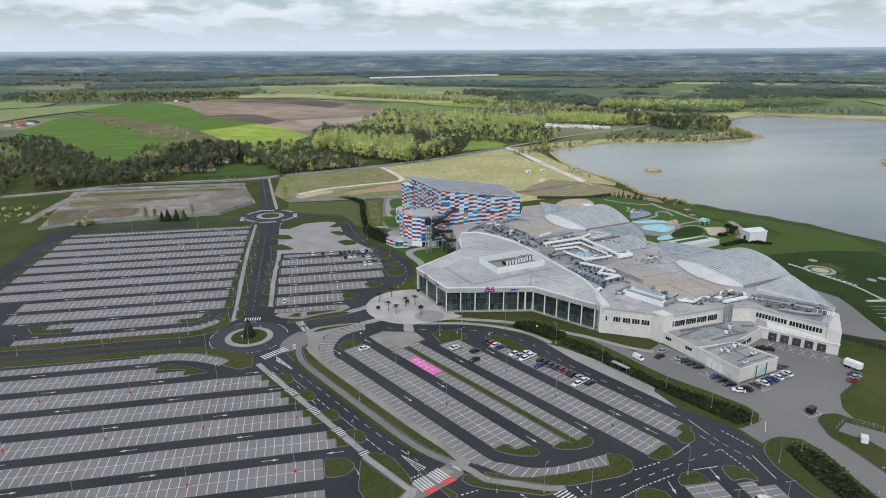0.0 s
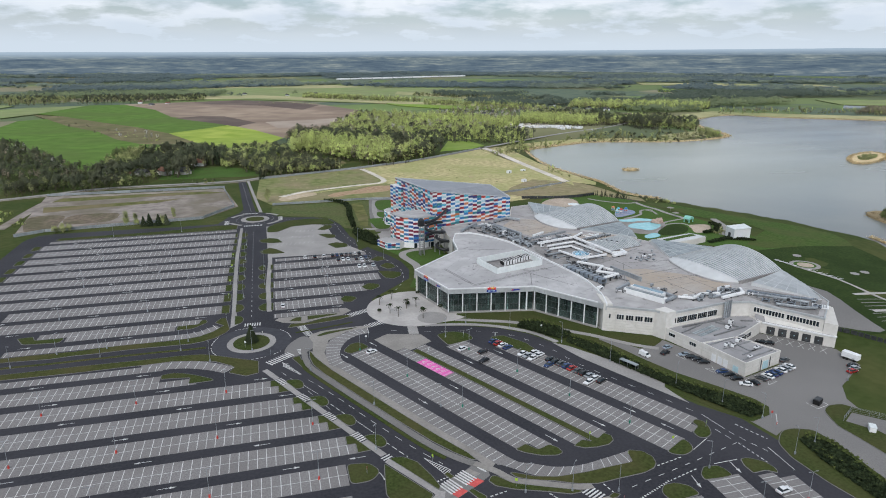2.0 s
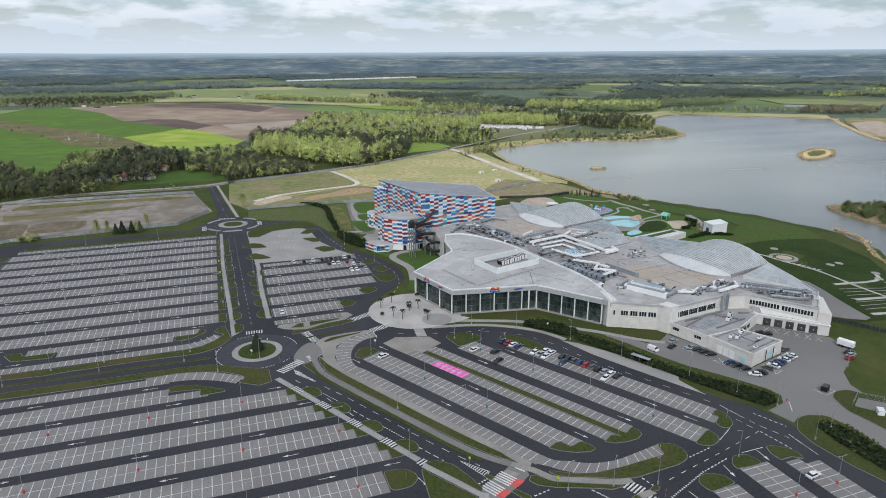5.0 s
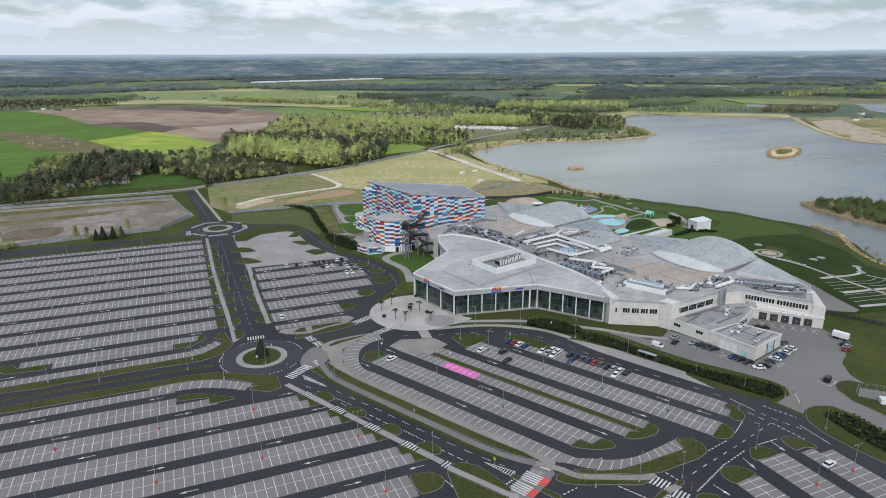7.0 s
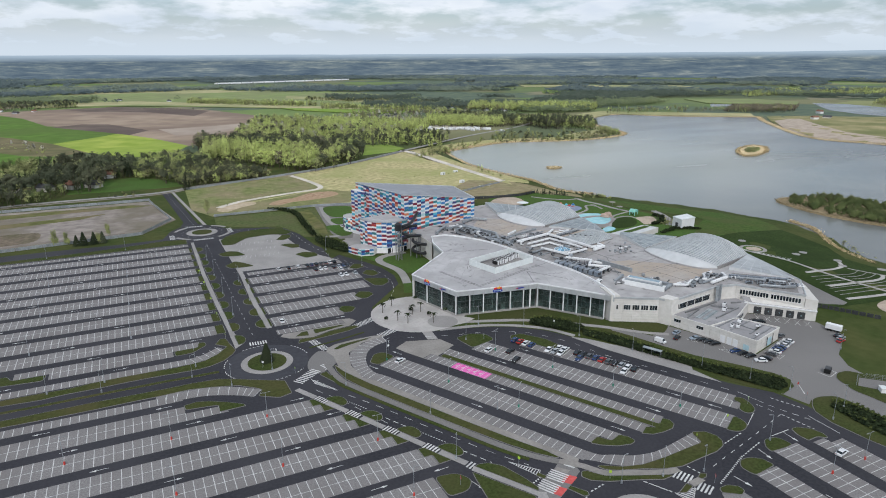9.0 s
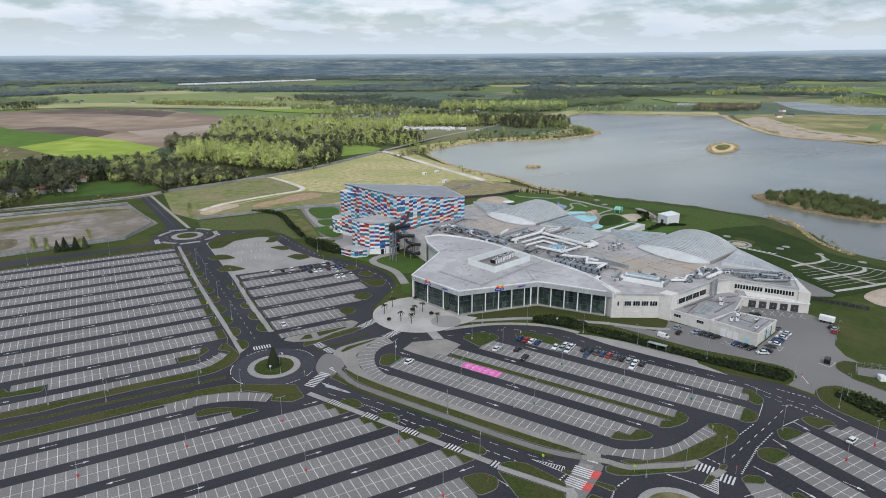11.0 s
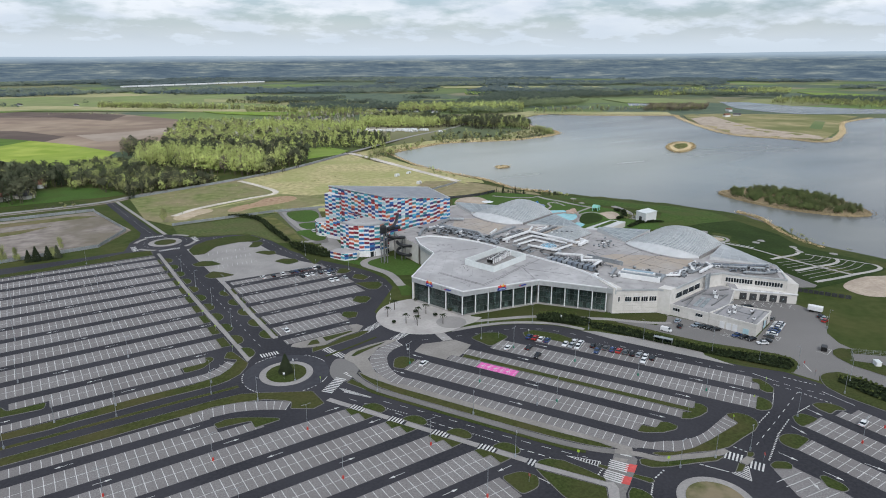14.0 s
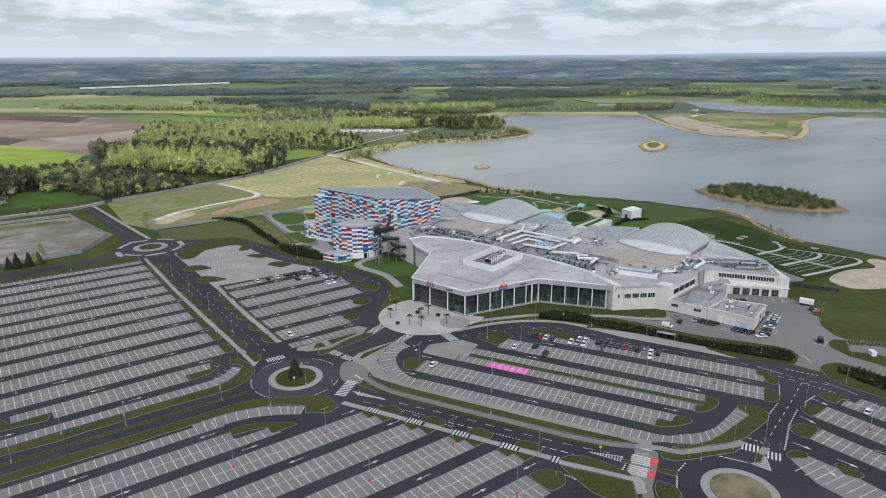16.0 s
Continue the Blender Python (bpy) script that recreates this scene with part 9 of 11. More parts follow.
def plant(name, spots, kinds, h0, h1, leaves, seed, label, category="woods", mats=None):
    """Many trees in one object: spots are places, kinds a list of (kind, leaf material, share)."""
    rg = np.random.default_rng(seed)
    spots = np.asarray(spots, float)
    zs = ground_z(spots[:, 0], spots[:, 1])
    shares = np.array([k[2] for k in kinds], float)
    pick = rg.choice(len(kinds), len(spots), p=shares / shares.sum())
    slots = [BARK] + [k[1] for k in kinds]
    allv, alli, alln, allt = [], [], [], []
    for ki, (kind, mt, _) in enumerate(kinds):
        for var in range(5):
            sel = np.where((pick == ki) & (np.arange(len(spots)) % 5 == var))[0]
            if not len(sel):
                continue
            key = (kind, var, leaves)
            if key not in TEMPLATES:
                TEMPLATES[key] = tree_template(kind, 100 + var * 7 + len(kind), leaves)
            tv, bark, nv = TEMPLATES[key]
            ang = rg.uniform(0, 6.28, len(sel))
            h = rg.uniform(h0, h1, len(sel)) * (0.9 if kind == "broad" else 0.35 if kind == "shrub" else 1.0)
            w = h * rg.uniform(0.85, 1.25, len(sel))
            c, s = np.cos(ang)[:, None], np.sin(ang)[:, None]
            x = (tv[None, :, 0] * c - tv[None, :, 1] * s) * w[:, None] + spots[sel, 0:1]
            y = (tv[None, :, 0] * s + tv[None, :, 1] * c) * w[:, None] + spots[sel, 1:2]
            z = tv[None, :, 2] * h[:, None] + zs[sel][:, None]
            allv.append(np.stack([x, y, z], -1).reshape(-1, 3))
            alln.append(np.stack([nv[None, :, 0] * c - nv[None, :, 1] * s, nv[None, :, 0] * s + nv[None, :, 1] * c, np.broadcast_to(nv[None, :, 2], x.shape)], -1).reshape(-1, 3))
            allt.append(np.repeat(rg.uniform(-0.26, 0.26, len(sel)), len(tv)))
            per = np.full(len(tv) // 4, ki + 1)
            per[:bark] = 0
            alli.append(np.tile(per, len(sel)))
    v, idx = np.concatenate(allv), np.concatenate(alli)
    q = np.arange(len(v)).reshape(-1, 4)
    ob = new(name, quad_mesh(name, v, q, slots, idx, np.concatenate(alln), np.concatenate(allt)))
    return tagged(ob, label, category, kind="stuff")


def scatter(poly, count, seed, gap=0.0):
    """Places inside an outline, thinned by noise where gap is above 0."""
    rg = np.random.default_rng(seed)
    P = np.array(poly, float)
    lo, hi = P.min(0), P.max(0)
    out = []
    while len(out) < count:
        c = rg.uniform(lo, hi, (count * 2, 2))
        ins = np.zeros(len(c), bool)
        for (x0, y0), (x1, y1) in zip(poly, poly[1:] + poly[:1]):
            if y0 != y1:
                ins ^= ((y0 > c[:, 1]) != (y1 > c[:, 1])) & (c[:, 0] < (x1 - x0) * (c[:, 1] - y0) / (y1 - y0) + x0)
        for x, y in c[ins]:
            if gap and noise.noise((x * 0.02, y * 0.02, seed)) < gap - 0.5:
                continue
            out.append((x, y))
    return out[:count]


# ---- hedges, palms and single trees ----
def hedge(name, poly, height, count, label, tips=None, seed=1):
    rg = np.random.default_rng(seed)
    pts = np.array(scatter(poly, count, seed))
    lump_h = np.array([noise.noise((p[0] * 0.55, p[1] * 0.55, 2.0)) + 0.6 * noise.noise((p[0] * 0.17, p[1] * 0.17, 8.0)) for p in pts])
    z = rg.uniform(0.15, 1.0, count) ** 0.6 * height * np.clip(0.85 + 0.45 * lump_h, 0.4, 1.25)
    cs = np.column_stack([pts, z + 0.05])
    v = leaf_quads(rg, cs, 0.34)
    idx = np.where((lump_h > 0.45) & (rg.random(count) < 0.22), 1, 0) if tips else np.zeros(count, int)
    mats = [DARKPLANT]
    if tips:
        n2 = count // 5
        k = rg.integers(0, len(tips) - 1, n2)
        t = rg.uniform(0, 1, (n2, 1))
        T = np.array(tips, float)
        base = T[k] * (1 - t) + T[k + 1] * t + rg.normal(scale=0.35, size=(n2, 2))
        lump = np.round(base / 1.7) * 1.7 * 0.6 + base * 0.4
        c2 = np.column_stack([lump, height * rg.uniform(0.7, 1.35, n2)])
        v = np.concatenate([v, leaf_quads(rg, c2, 0.26)])
        idx = np.concatenate([idx, np.ones(n2, int)])
        mats.append(SHRUBTIP)
    q = np.arange(len(v)).reshape(-1, 4)
    return tagged(new(name, quad_mesh(name, v, q, mats, idx)), label, "hedge", "hedges")


hedge("hedge", [(98, 219), (102.5, 213.5), (105.8, 207.5), (109.2, 199.2), (112.4, 188.8), (114.8, 182), (118.6, 174.5), (124.5, 166), (130.5, 159), (133.2, 153), (131, 149.6), (126, 148.8), (122.5, 154.5), (117, 166), (111, 179), (105.5, 191), (100.5, 203), (95, 215)], 0.85, 14000,
      "dark evergreen shrub bank with olive shoots along its top", [(98.5, 219), (103, 213.5), (106.3, 207.5), (109.7, 199.2), (112.9, 188.8), (115.3, 182), (119.1, 174.5), (125, 166), (131, 159), (133.6, 153)], 2)
hedge("hedge", [(81.5, 233.5), (84, 237), (89.5, 236.8), (95, 232), (100, 222), (99, 218.8), (94, 218), (88, 225)], 1.4, 4200, "dark low shrubs filling a bed below the glass front", [(86, 237.5), (92, 235), (98, 227)], 3)
hedge("hedge", [(131, 134.5), (134.8, 135.6), (138.6, 130), (137, 115), (136, 92), (130, 92), (129.6, 109), (129.5, 124.8)], 0.85, 6200, "dark evergreen shrubs on a kerbed lawn", [(135, 136), (139, 130), (137.5, 115), (136.5, 92)], 4)
hedge("hedge", [(27, 502), (37, 500), (44, 486), (44.5, 470), (42, 448), (40, 414), (36.5, 411), (38, 448), (40.5, 470), (39.5, 484), (34, 495), (27, 498.5)], 2.2, 3600, "tall dark hedge curving round the hotel lawn", None, 5)
hedge("hedge", [(38, 412), (46, 399), (50, 378), (48.5, 366), (43, 372), (37, 386), (35.5, 400)], 1.6, 4000, "dense dark shrubs beside the hotel drive", [(40, 409), (47, 396), (49.5, 380)], 6)
slab("lawn", [(36, 413), (47, 402), (56, 402), (58, 440), (66, 494), (-12, 494), (-14, 470), (0, 458), (24, 448.5), (32.5, 416)], -0.3, 0.0, HOTELGRASS, "lawn between the hotel and the ring road", "lawn")
slab("footway", [(62, 499), (72, 503), (93, 496), (78, 449), (58.9, 398.8), (50.8, 400.6), (50.2, 416.1), (55, 453)], -0.3, 0.075, GREYWALK, "grey paved paths between the hotel lawns", "footway")
slab("lawn", smooth_path([(65, 487), (73, 493), (86, 486), (81, 465), (71, 456), (63, 462)], 4, True), -0.3, 0.13, LAWN, "small rounded lawn beside the hotel", "lawn")
slab("lawn", smooth_path([(61, 453), (72, 451), (69, 437), (60, 438)], 4, True), -0.3, 0.13, LAWN, "small rounded lawn beside the hotel", "lawn")
slab("lawn", smooth_path([(52, 434), (60, 435), (67, 430), (61.3, 408.5), (53.5, 406.8), (51.9, 418.8)], 4, True), -0.3, 0.13, LAWN, "small rounded lawn beside the hotel", "lawn")
slab("shrub_bed", [(46.5, 486), (55, 489), (52, 440), (48, 415), (43.5, 420), (45, 455)], -0.2, 0.05, ROUGH, "brown planted bed behind the hedge", "bed")
band("footway", [(44, 409), (54, 409), (57.5, 430), (60, 460), (66, 494)], 4.0, -0.2, 0.09, SIDEWALK, "pale drive behind the hotel", "footway")
slab("footway", [(54, 398), (53, 425), (58, 436), (64, 420), (67, 408), (62, 385), (55, 378), (50, 372), (46, 380), (48, 392)], -0.2, 0.045, SIDEWALK, "pale paved court before the hotel", "footway")
slab("lawn", [(46, 366), (55, 356), (66, 352), (80, 352), (82, 335), (78, 312), (60, 322), (58, 338), (52, 352)], -0.2, 0.03, LAWN, "lawn under the slide tower", "lawn")
slab("lawn", [(34, 362), (45, 372), (47, 380), (40, 396), (34, 410), (35.5, 388)], -0.2, 0.04, GRASS, "grass verge beside the hotel drive", "lawn")
band("footway", [(56, 305), (60, 325), (56.5, 345), (62, 353), (76, 356)], 4.2, -0.2, 0.07, SIDEWALK, "grey footpath to the hotel", "footway")
slab("lawn", [(49, 293), (53, 303), (58, 316), (59, 300), (56, 290)], -0.2, 0.05, LAWN, "lawn beside the plaza", "lawn")


def make_palm(seed):
    rg = random.Random(seed)
    root = thing("palm_tree", label="dark slender palm on the pale plaza", category="palm", group="palms on the plaza")
    bm = bmesh.new()
    cyl(bm, 0, 0, 0, 4.4, 0.16, 0.11, 7)
    part("trunk", bm, BARK, root)
    for k in range(13):
        ang, drop = 2 * math.pi * k / 13 + rg.uniform(-0.2, 0.2), rg.uniform(-0.2, 1.1)
        bm = bmesh.new()
        prev = None
        for j in range(5):
            t = j / 4
            r, z, w = 1.7 * t, 4.4 + 0.75 * t - (1.1 + drop) * t * t, 0.28 * (1 - t) + 0.05
            c = Vector((math.cos(ang) * r, math.sin(ang) * r, z))
            side = Vector((-math.sin(ang), math.cos(ang), 0)) * w
            row = (bm.verts.new(c - side - Vector((0, 0, 0.12))), bm.verts.new(c), bm.verts.new(c + side - Vector((0, 0, 0.12))))
            if prev:
                bm.faces.new((prev[0], row[0], row[1], prev[1]))
                bm.faces.new((prev[1], row[1], row[2], prev[2]))
            prev = row
        part("frond", bm, DARKPLANT, root)
    return root


palm = make_palm(4)
PALMS = [(46, 253.5), (36, 258), (33.2, 262.5), (30.5, 273.5), (46, 267), (37, 279), (41.5, 266.0)]
palm.matrix_basis = pose(*PALMS[0], 0.11)
for k, (x, y) in enumerate(PALMS[1:]):
    copy_thing(palm, pose(x, y, 0.11, 0, 0, 50 * k))


def planter(x, y, r):
    root = thing("planter", x, y, 0.11, label="round concrete planter with dark shrub", category="planter", group="planters on the plaza")
    bm = bmesh.new()
    cyl(bm, 0, 0, 0, 0.5, r * 0.9, r, 14)
    part("bowl", bm, SIDEWALK, root)
    rg = np.random.default_rng(int(x * 7))
    d = rg.normal(size=(160, 3))
    d /= np.linalg.norm(d, axis=1, keepdims=True)
    cs = d * [r * 0.85, r * 0.85, 0.55] + [0, 0, 0.85]
    v = leaf_quads(rg, cs, 0.2)
    me = quad_mesh("shrub", v, np.arange(len(v)).reshape(-1, 4), [DARKPLANT], np.zeros(160, int))
    ob = new("shrub", me)
    ob.parent = root


for x, y, r in ((29.0, 265.5, 0.9), (42.8, 270.5, 1.1), (48, 262.5, 1.0), (56.5, 263.5, 1.1), (50.5, 283, 0.9)):
    planter(x, y, r)


def single_tree(name, x, y, kind, h, mat, leaves, seed, label, widen=1.0):
    root = thing(name, x, y, gz(x, y) if y > 300 else 0.2, 0, label, "tree")
    vs, bark, outward = tree_template(kind, seed, leaves)
    vs = vs * [h * widen, h * widen, h]
    n = len(vs) // 4
    for nm, lo, hi, mt in (("trunk", 0, bark, BARK), ("crown", bark, n, mat)):
        v = vs[lo * 4:hi * 4]
        ob = new(nm, quad_mesh(nm, v, np.arange(len(v)).reshape(-1, 4), [mt], np.zeros(hi - lo, int), outward[lo * 4:hi * 4]))
        ob.parent = root
    return root


single_tree("spruce_tree", -25.3, 248.0, "spruce", 7.4, LEAF_SPRUCE, 3200, 8, "dark spruce in the middle of the roundabout", 1.8)
for k, (x, y, kind, h, mt) in enumerate(((-107.6, 462, "shrub", 11, LEAF_MIX), (-101.2, 461, "shrub", 9.5, LEAF_MIX), (-96.1, 455.6, "spruce", 7, LEAF_SPRUCE), (-92.3, 455.4, "spruce", 8.5, LEAF_SPRUCE), (-86.7, 455, "spruce", 8, LEAF_SPRUCE), (-82, 456, "spruce", 7.5, LEAF_PINE),
                                         (-79.2, 473, "shrub", 9, LEAF_MIX), (-84, 456.5, "shrub", 9, LEAF_MIX), (-147.8, 452, "shrub", 5.5, LEAF_MIX), (-144, 453, "shrub", 6.5, LEAF_MIX), (-140.7, 455.5, "shrub", 5, LEAF_MIX), (-15, 507, "shrub", 12, LEAF_MIX))):
    single_tree("roadside_tree", x, y, kind, h, mt, 1300, 30 + k, "dark bushy spruce beside the gravel lot" if kind == "spruce" else "small fresh green tree at the lot edge", 1.7 if kind == "spruce" else 0.42 if h > 7 else 0.85)

# construction boards and fences along the far lots
def board_fence(pts, h, mat, label):
    root = thing("fence", label=label, category="fence")
    for p, q in zip(pts, pts[1:]):
        d, ln = unit(p, q)
        n = max(1, int(ln / 12))
        for k in range(n):
            a0, a1 = lerp2(p, q, k / n), lerp2(p, q, (k + 0.985) / n)
            bm = bmesh.new()
            obox(bm, a0, a1, 0.12, gz(*a0), gz(*a0) + h)
            part("fence_panel", bm, mat, root)


board_fence([(-170, 447), (-155, 456), (-60, 466), (-40, 500), (-51, 574)], 2.0, GALV, "grey board fence round the gravel lot")
board_fence([(-187, 579), (-50, 577)], 2.0, GALV, "grey board fence along the road")
board_fence([(-12, 497), (60, 498), (100, 490), (140, 470)], 1.8, GALV, "grey wire fence behind the hotel lawn")
board_fence([(-20, 611), (58, 640), (135, 675), (236, 747)], 1.8, GALV, "grey mesh fence along the meadow")
board_fence([(180, 469), (205, 463), (224, 462), (243, 467)], 2.2, DARKMETAL, "dark board fence along the garden edge")
board_fence([(118, 478), (190, 498), (240, 520), (255, 533)], 1.8, GALV, "grey fence between garden and meadow")

# ---- pool garden and lakeside terraces ----
slab("pool_deck", smooth_path([(206, 372), (216, 384), (230, 390), (243, 378), (240, 362), (228, 350), (214, 350), (206, 360)], 5, True), -0.5, 0.10, TANPAVE, "pale pool terrace", "terrace")
root = thing("swimming_pool", label="turquoise outdoor pool with pale rim", category="pool")
for pts, nm in (([(215.9, 369.9), (222.6, 374.7), (234.6, 374.7), (240.2, 372.9), (238.0, 365.4), (231.6, 359.5), (223.7, 356.5), (219.5, 360.9), (215.4, 364.6)], "main_basin"), ([(213.4, 345.4), (222.7, 349.7), (223.1, 343.3), (216.9, 340.0), (211.1, 340.1)], "small_basin"), ([(218.8, 387.1), (223.7, 385.6), (232.1, 386.9), (241.3, 382.3), (238.8, 377.4), (232.2, 380.0), (224.1, 379.2), (218.1, 381.6)], "stream_basin")):
    bm = bmesh.new()
    prism(bm, ccw(smooth_path(pts, 5, True)), -0.2, 0.16)
    part(nm, bm, POOLTURQ, root)
bm = bmesh.new()
ring = smooth_path([(215.2, 370.1), (223.3, 376.1), (235.6, 376.1), (241.5, 374.2), (238.7, 365.2), (231.2, 358.1), (222.6, 354.7), (218.4, 359.7), (214.0, 363.5)], 5, True)
for p, q in zip(ring, ring[1:] + ring[:1]):
    obox(bm, p, q, 0.8, 0.0, 0.30)
part("rim", bm, SIDEWALK, root)
slab("sand_patch", smooth_path([(187, 446), (203, 462), (218, 458), (214, 438), (198, 432)], 5, True), -0.3, 0.08, SAND, "sandy play field behind the hall", "sand")
slab("play_surface", smooth_path([(229.1, 409.2), (238.4, 414.0), (243.0, 409.8), (241.3, 402.2), (231.1, 396.1), (221.5, 394.4)], 5, True), -0.3, 0.09, BLUEMAT, "blue rubber play surface", "playground")
slab("lawn_disc", smooth_path([(226.4, 351.1), (239.5, 362.3), (249.5, 365.7), (253.3, 361.7), (250.8, 353.4), (242.9, 345.8), (232.6, 342.6), (225.2, 344.1)], 5, True), -0.3, 0.15, DARKLAWN, "round dark green lawn", "lawn")
slab("sand_patch", smooth_path([(257, 361), (269, 359), (264, 348), (255, 342.5), (249, 344), (253, 353)], 5, True), -0.3, 0.09, SAND, "sand patch beside the hut", "sand")
for pts, w in (([(260, 434), (260, 420), (262.4, 408.4), (263.0, 395.3), (264.7, 384.2), (266.3, 374.8)], 3.0), ([(225.1, 389.1), (234.0, 392.2), (242.6, 397.4), (247.8, 405.8), (252.5, 408.2), (255.6, 402.0), (253.7, 393.9)], 1.8), ([(233.4, 358.9), (243.6, 370.2), (251.0, 374.0), (264.7, 377.8)], 1.8), ([(255.6, 402.0), (257.3, 408.0), (252.5, 408.2)], 1.5), ([(224.4, 350.2), (237.7, 362.9), (246.1, 367.2), (254.8, 366.6), (256.3, 359.6)], 1.6), ([(231, 455), (236, 446), (242, 439), (251, 432), (260, 432)], 2.2)):
    band("garden_path", pts, w, -0.3, 0.13, SIDEWALK, "pale curving garden path", "garden path")
for k in range(5):
    x, y = [(229.4, 405.9), (227.9, 410.7), (229.7, 402.6), (234.6, 404.3), (225.2, 400.4)][k]
    root = thing("play_tower", x, y, 0.05, 30 * k, "colourful water play tower with tilted roofs", "play tower", "play towers")
    for sx, sy in ((-1, -1), (1, -1), (1, 1), (-1, 1)):
        bm = bmesh.new()
        cyl(bm, sx * 0.8, sy * 0.8, 0, 3.2, 0.08, 0.08, 6)
        part("post", bm, WHITE, root)
    bm = bmesh.new()
    cyl(bm, 0, 0, 3.1, 4.2, 1.5, 0.1, 6)
    part("canopy", bm, PANEL[("cyan", "orange", "red", "blue", "pale")[k]], root)
    bm = bmesh.new()
    box(bm, -1.0, 1.0, -1.0, 1.0, 1.6, 1.75)
    part("platform", bm, PANEL[("orange", "blue", "white", "red", "cyan")[k]], root)
for x, y, rr in ((268, 399, 2.6), (262, 384, 2.4), (205, 428, 4.5)):
    root = thing("parasol", x, y, 0.05, 0, "pale round parasol on a mast", "parasol", "parasols in the garden")
    bm = bmesh.new()
    cyl(bm, 0, 0, 0, 3.0, 0.1, 0.1, 6)
    part("mast", bm, STEEL, root)
    bm = bmesh.new()
    cyl(bm, 0, 0, 2.9, 3.5, rr, 0.2, 12)
    part("canopy", bm, TANPAVE if rr < 4 else MINT, root)
hedge("hedge", [(273.6, 361), (276, 353), (263, 340.5), (252, 338.5), (252.5, 341.5), (262, 343.4), (272, 354), (270.5, 360)], 1.8, 2400, "dark shrubs curving round the sand patch", None, 31)
band("garden_path", [(284, 372), (279.5, 357), (271.5, 342.5), (262, 334.8)], 4.2, -0.3, 0.12, SIDEWALK, "pale drive to the garden house", "garden path")
root = thing("playhouse", 261.9, 369, 0.05, 25, "mint green garden playhouse with arched roof", "playhouse")
MINTGREEN = surface("mint_green_paint", (0.22, 0.52, 0.44), (0.30, 0.60, 0.52), 0.5, 1.0, 0.3)
for sx, sy in ((-1, -1), (1, -1), (1, 1), (-1, 1)):
    bm = bmesh.new()
    box(bm, sx * 2.4 - 0.25, sx * 2.4 + 0.25, sy * 1.8 - 0.25, sy * 1.8 + 0.25, 0, 2.4)
    part("post", bm, MINTGREEN, root)
bm = bmesh.new()
profile(bm, [(-3.0, 2.3), (3.0, 2.3), (2.4, 3.3), (0.9, 4.1), (-0.9, 4.1), (-2.4, 3.3)], 2.3)
part("roof", bm, MINTGREEN, root)
rg0 = np.random.default_rng(9)
root = thing("pool_rock", 240.4, 373, 0, 0, "pinkish artificial rock mound beside the pool", "rock")
bm = bmesh.new()
bmesh.ops.create_icosphere(bm, subdivisions=3, radius=1.0)
for v in bm.verts:
    f = 1.0 + 0.45 * noise.noise(v.co * 1.9)
    v.co = Vector((v.co.x * 4.6 * f, v.co.y * 3.4 * f, max(-0.1, v.co.z * 3.2 * f)))
part("boulder", bm, surface("pinkish_rock", (0.36, 0.27, 0.22), (0.50, 0.39, 0.33), 0.9, 0.8, 0.2, 0.05), root)
root = thing("pump_house", label="white flat-roofed garden house with recessed door", category="garden house")
HUT = [(262.2, 332), (261, 322.8), (274, 324), (276.6, 333.5)]
bm = bmesh.new()
prism(bm, ccw(HUT), -0.4, 6.2)
part("wall", bm, WHITE, root)
bm = bmesh.new()
prism(bm, ccw(inset(HUT, -0.3)), 6.2, 6.6)
part("roof", bm, MINT, root)
bm = bmesh.new()
obox(bm, lerp2(HUT[0], HUT[1], 0.35), lerp2(HUT[0], HUT[1], 0.62), 0.3, 0.2, 3.6)
part("door", bm, DARKMETAL, root)
root = thing("green_roof_building", label="long pale low building with grass on its roof", category="building")
GRB = [(203, 325.5), (206.5, 314.5), (231.7, 320.4), (241, 323.2), (236.5, 332.6)]
bm = bmesh.new()
prism(bm, ccw(GRB), -0.3, 3.4)
part("wall", bm, CREAM, root)
bm = bmesh.new()
prism(bm, ccw(inset(GRB, 0.4)), 3.3, 3.6)
part("roof", bm, FABRIC, root)
bm = bmesh.new()
prism(bm, ccw([(211.5, 323.9), (212, 320.4), (236.2, 326.6), (235.6, 330.2)]), 3.5, 3.8)
part("roof_turf", bm, LAWN, root)
hedge("hedge", [(241, 322), (258, 327), (272, 318.5), (272, 316), (258, 323), (242, 319)], 1.6, 1500, "dark clipped hedge beside the garden house", None, 8)

# lakeside lawn, terraces and beach
def drape(name, outline, mat, label, category, lift=0.06, step=6.0):
    """A sheet that follows the slope of the bank inside an outline."""
    bm = bmesh.new()
    pts = ccw(outline)
    face = bm.faces.new([bm.verts.new((x, y, 0)) for x, y in pts])
    face.normal_update()
    bmesh.ops.triangulate(bm, faces=bm.faces[:])
    for _ in range(2):
        long = [ed for ed in bm.edges if ed.calc_length() > step]
        if long:
            bmesh.ops.subdivide_edges(bm, edges=long, cuts=1)
            bmesh.ops.triangulate(bm, faces=[f for f in bm.faces if len(f.verts) > 3])
    zs = ground_z(np.array([v.co.x for v in bm.verts]), np.array([v.co.y for v in bm.verts]))
    for v, z in zip(bm.verts, zs):
        v.co.z = z + 0.08 + lift
    return tagged(part(name, bm, mat), label, category, kind="structure")


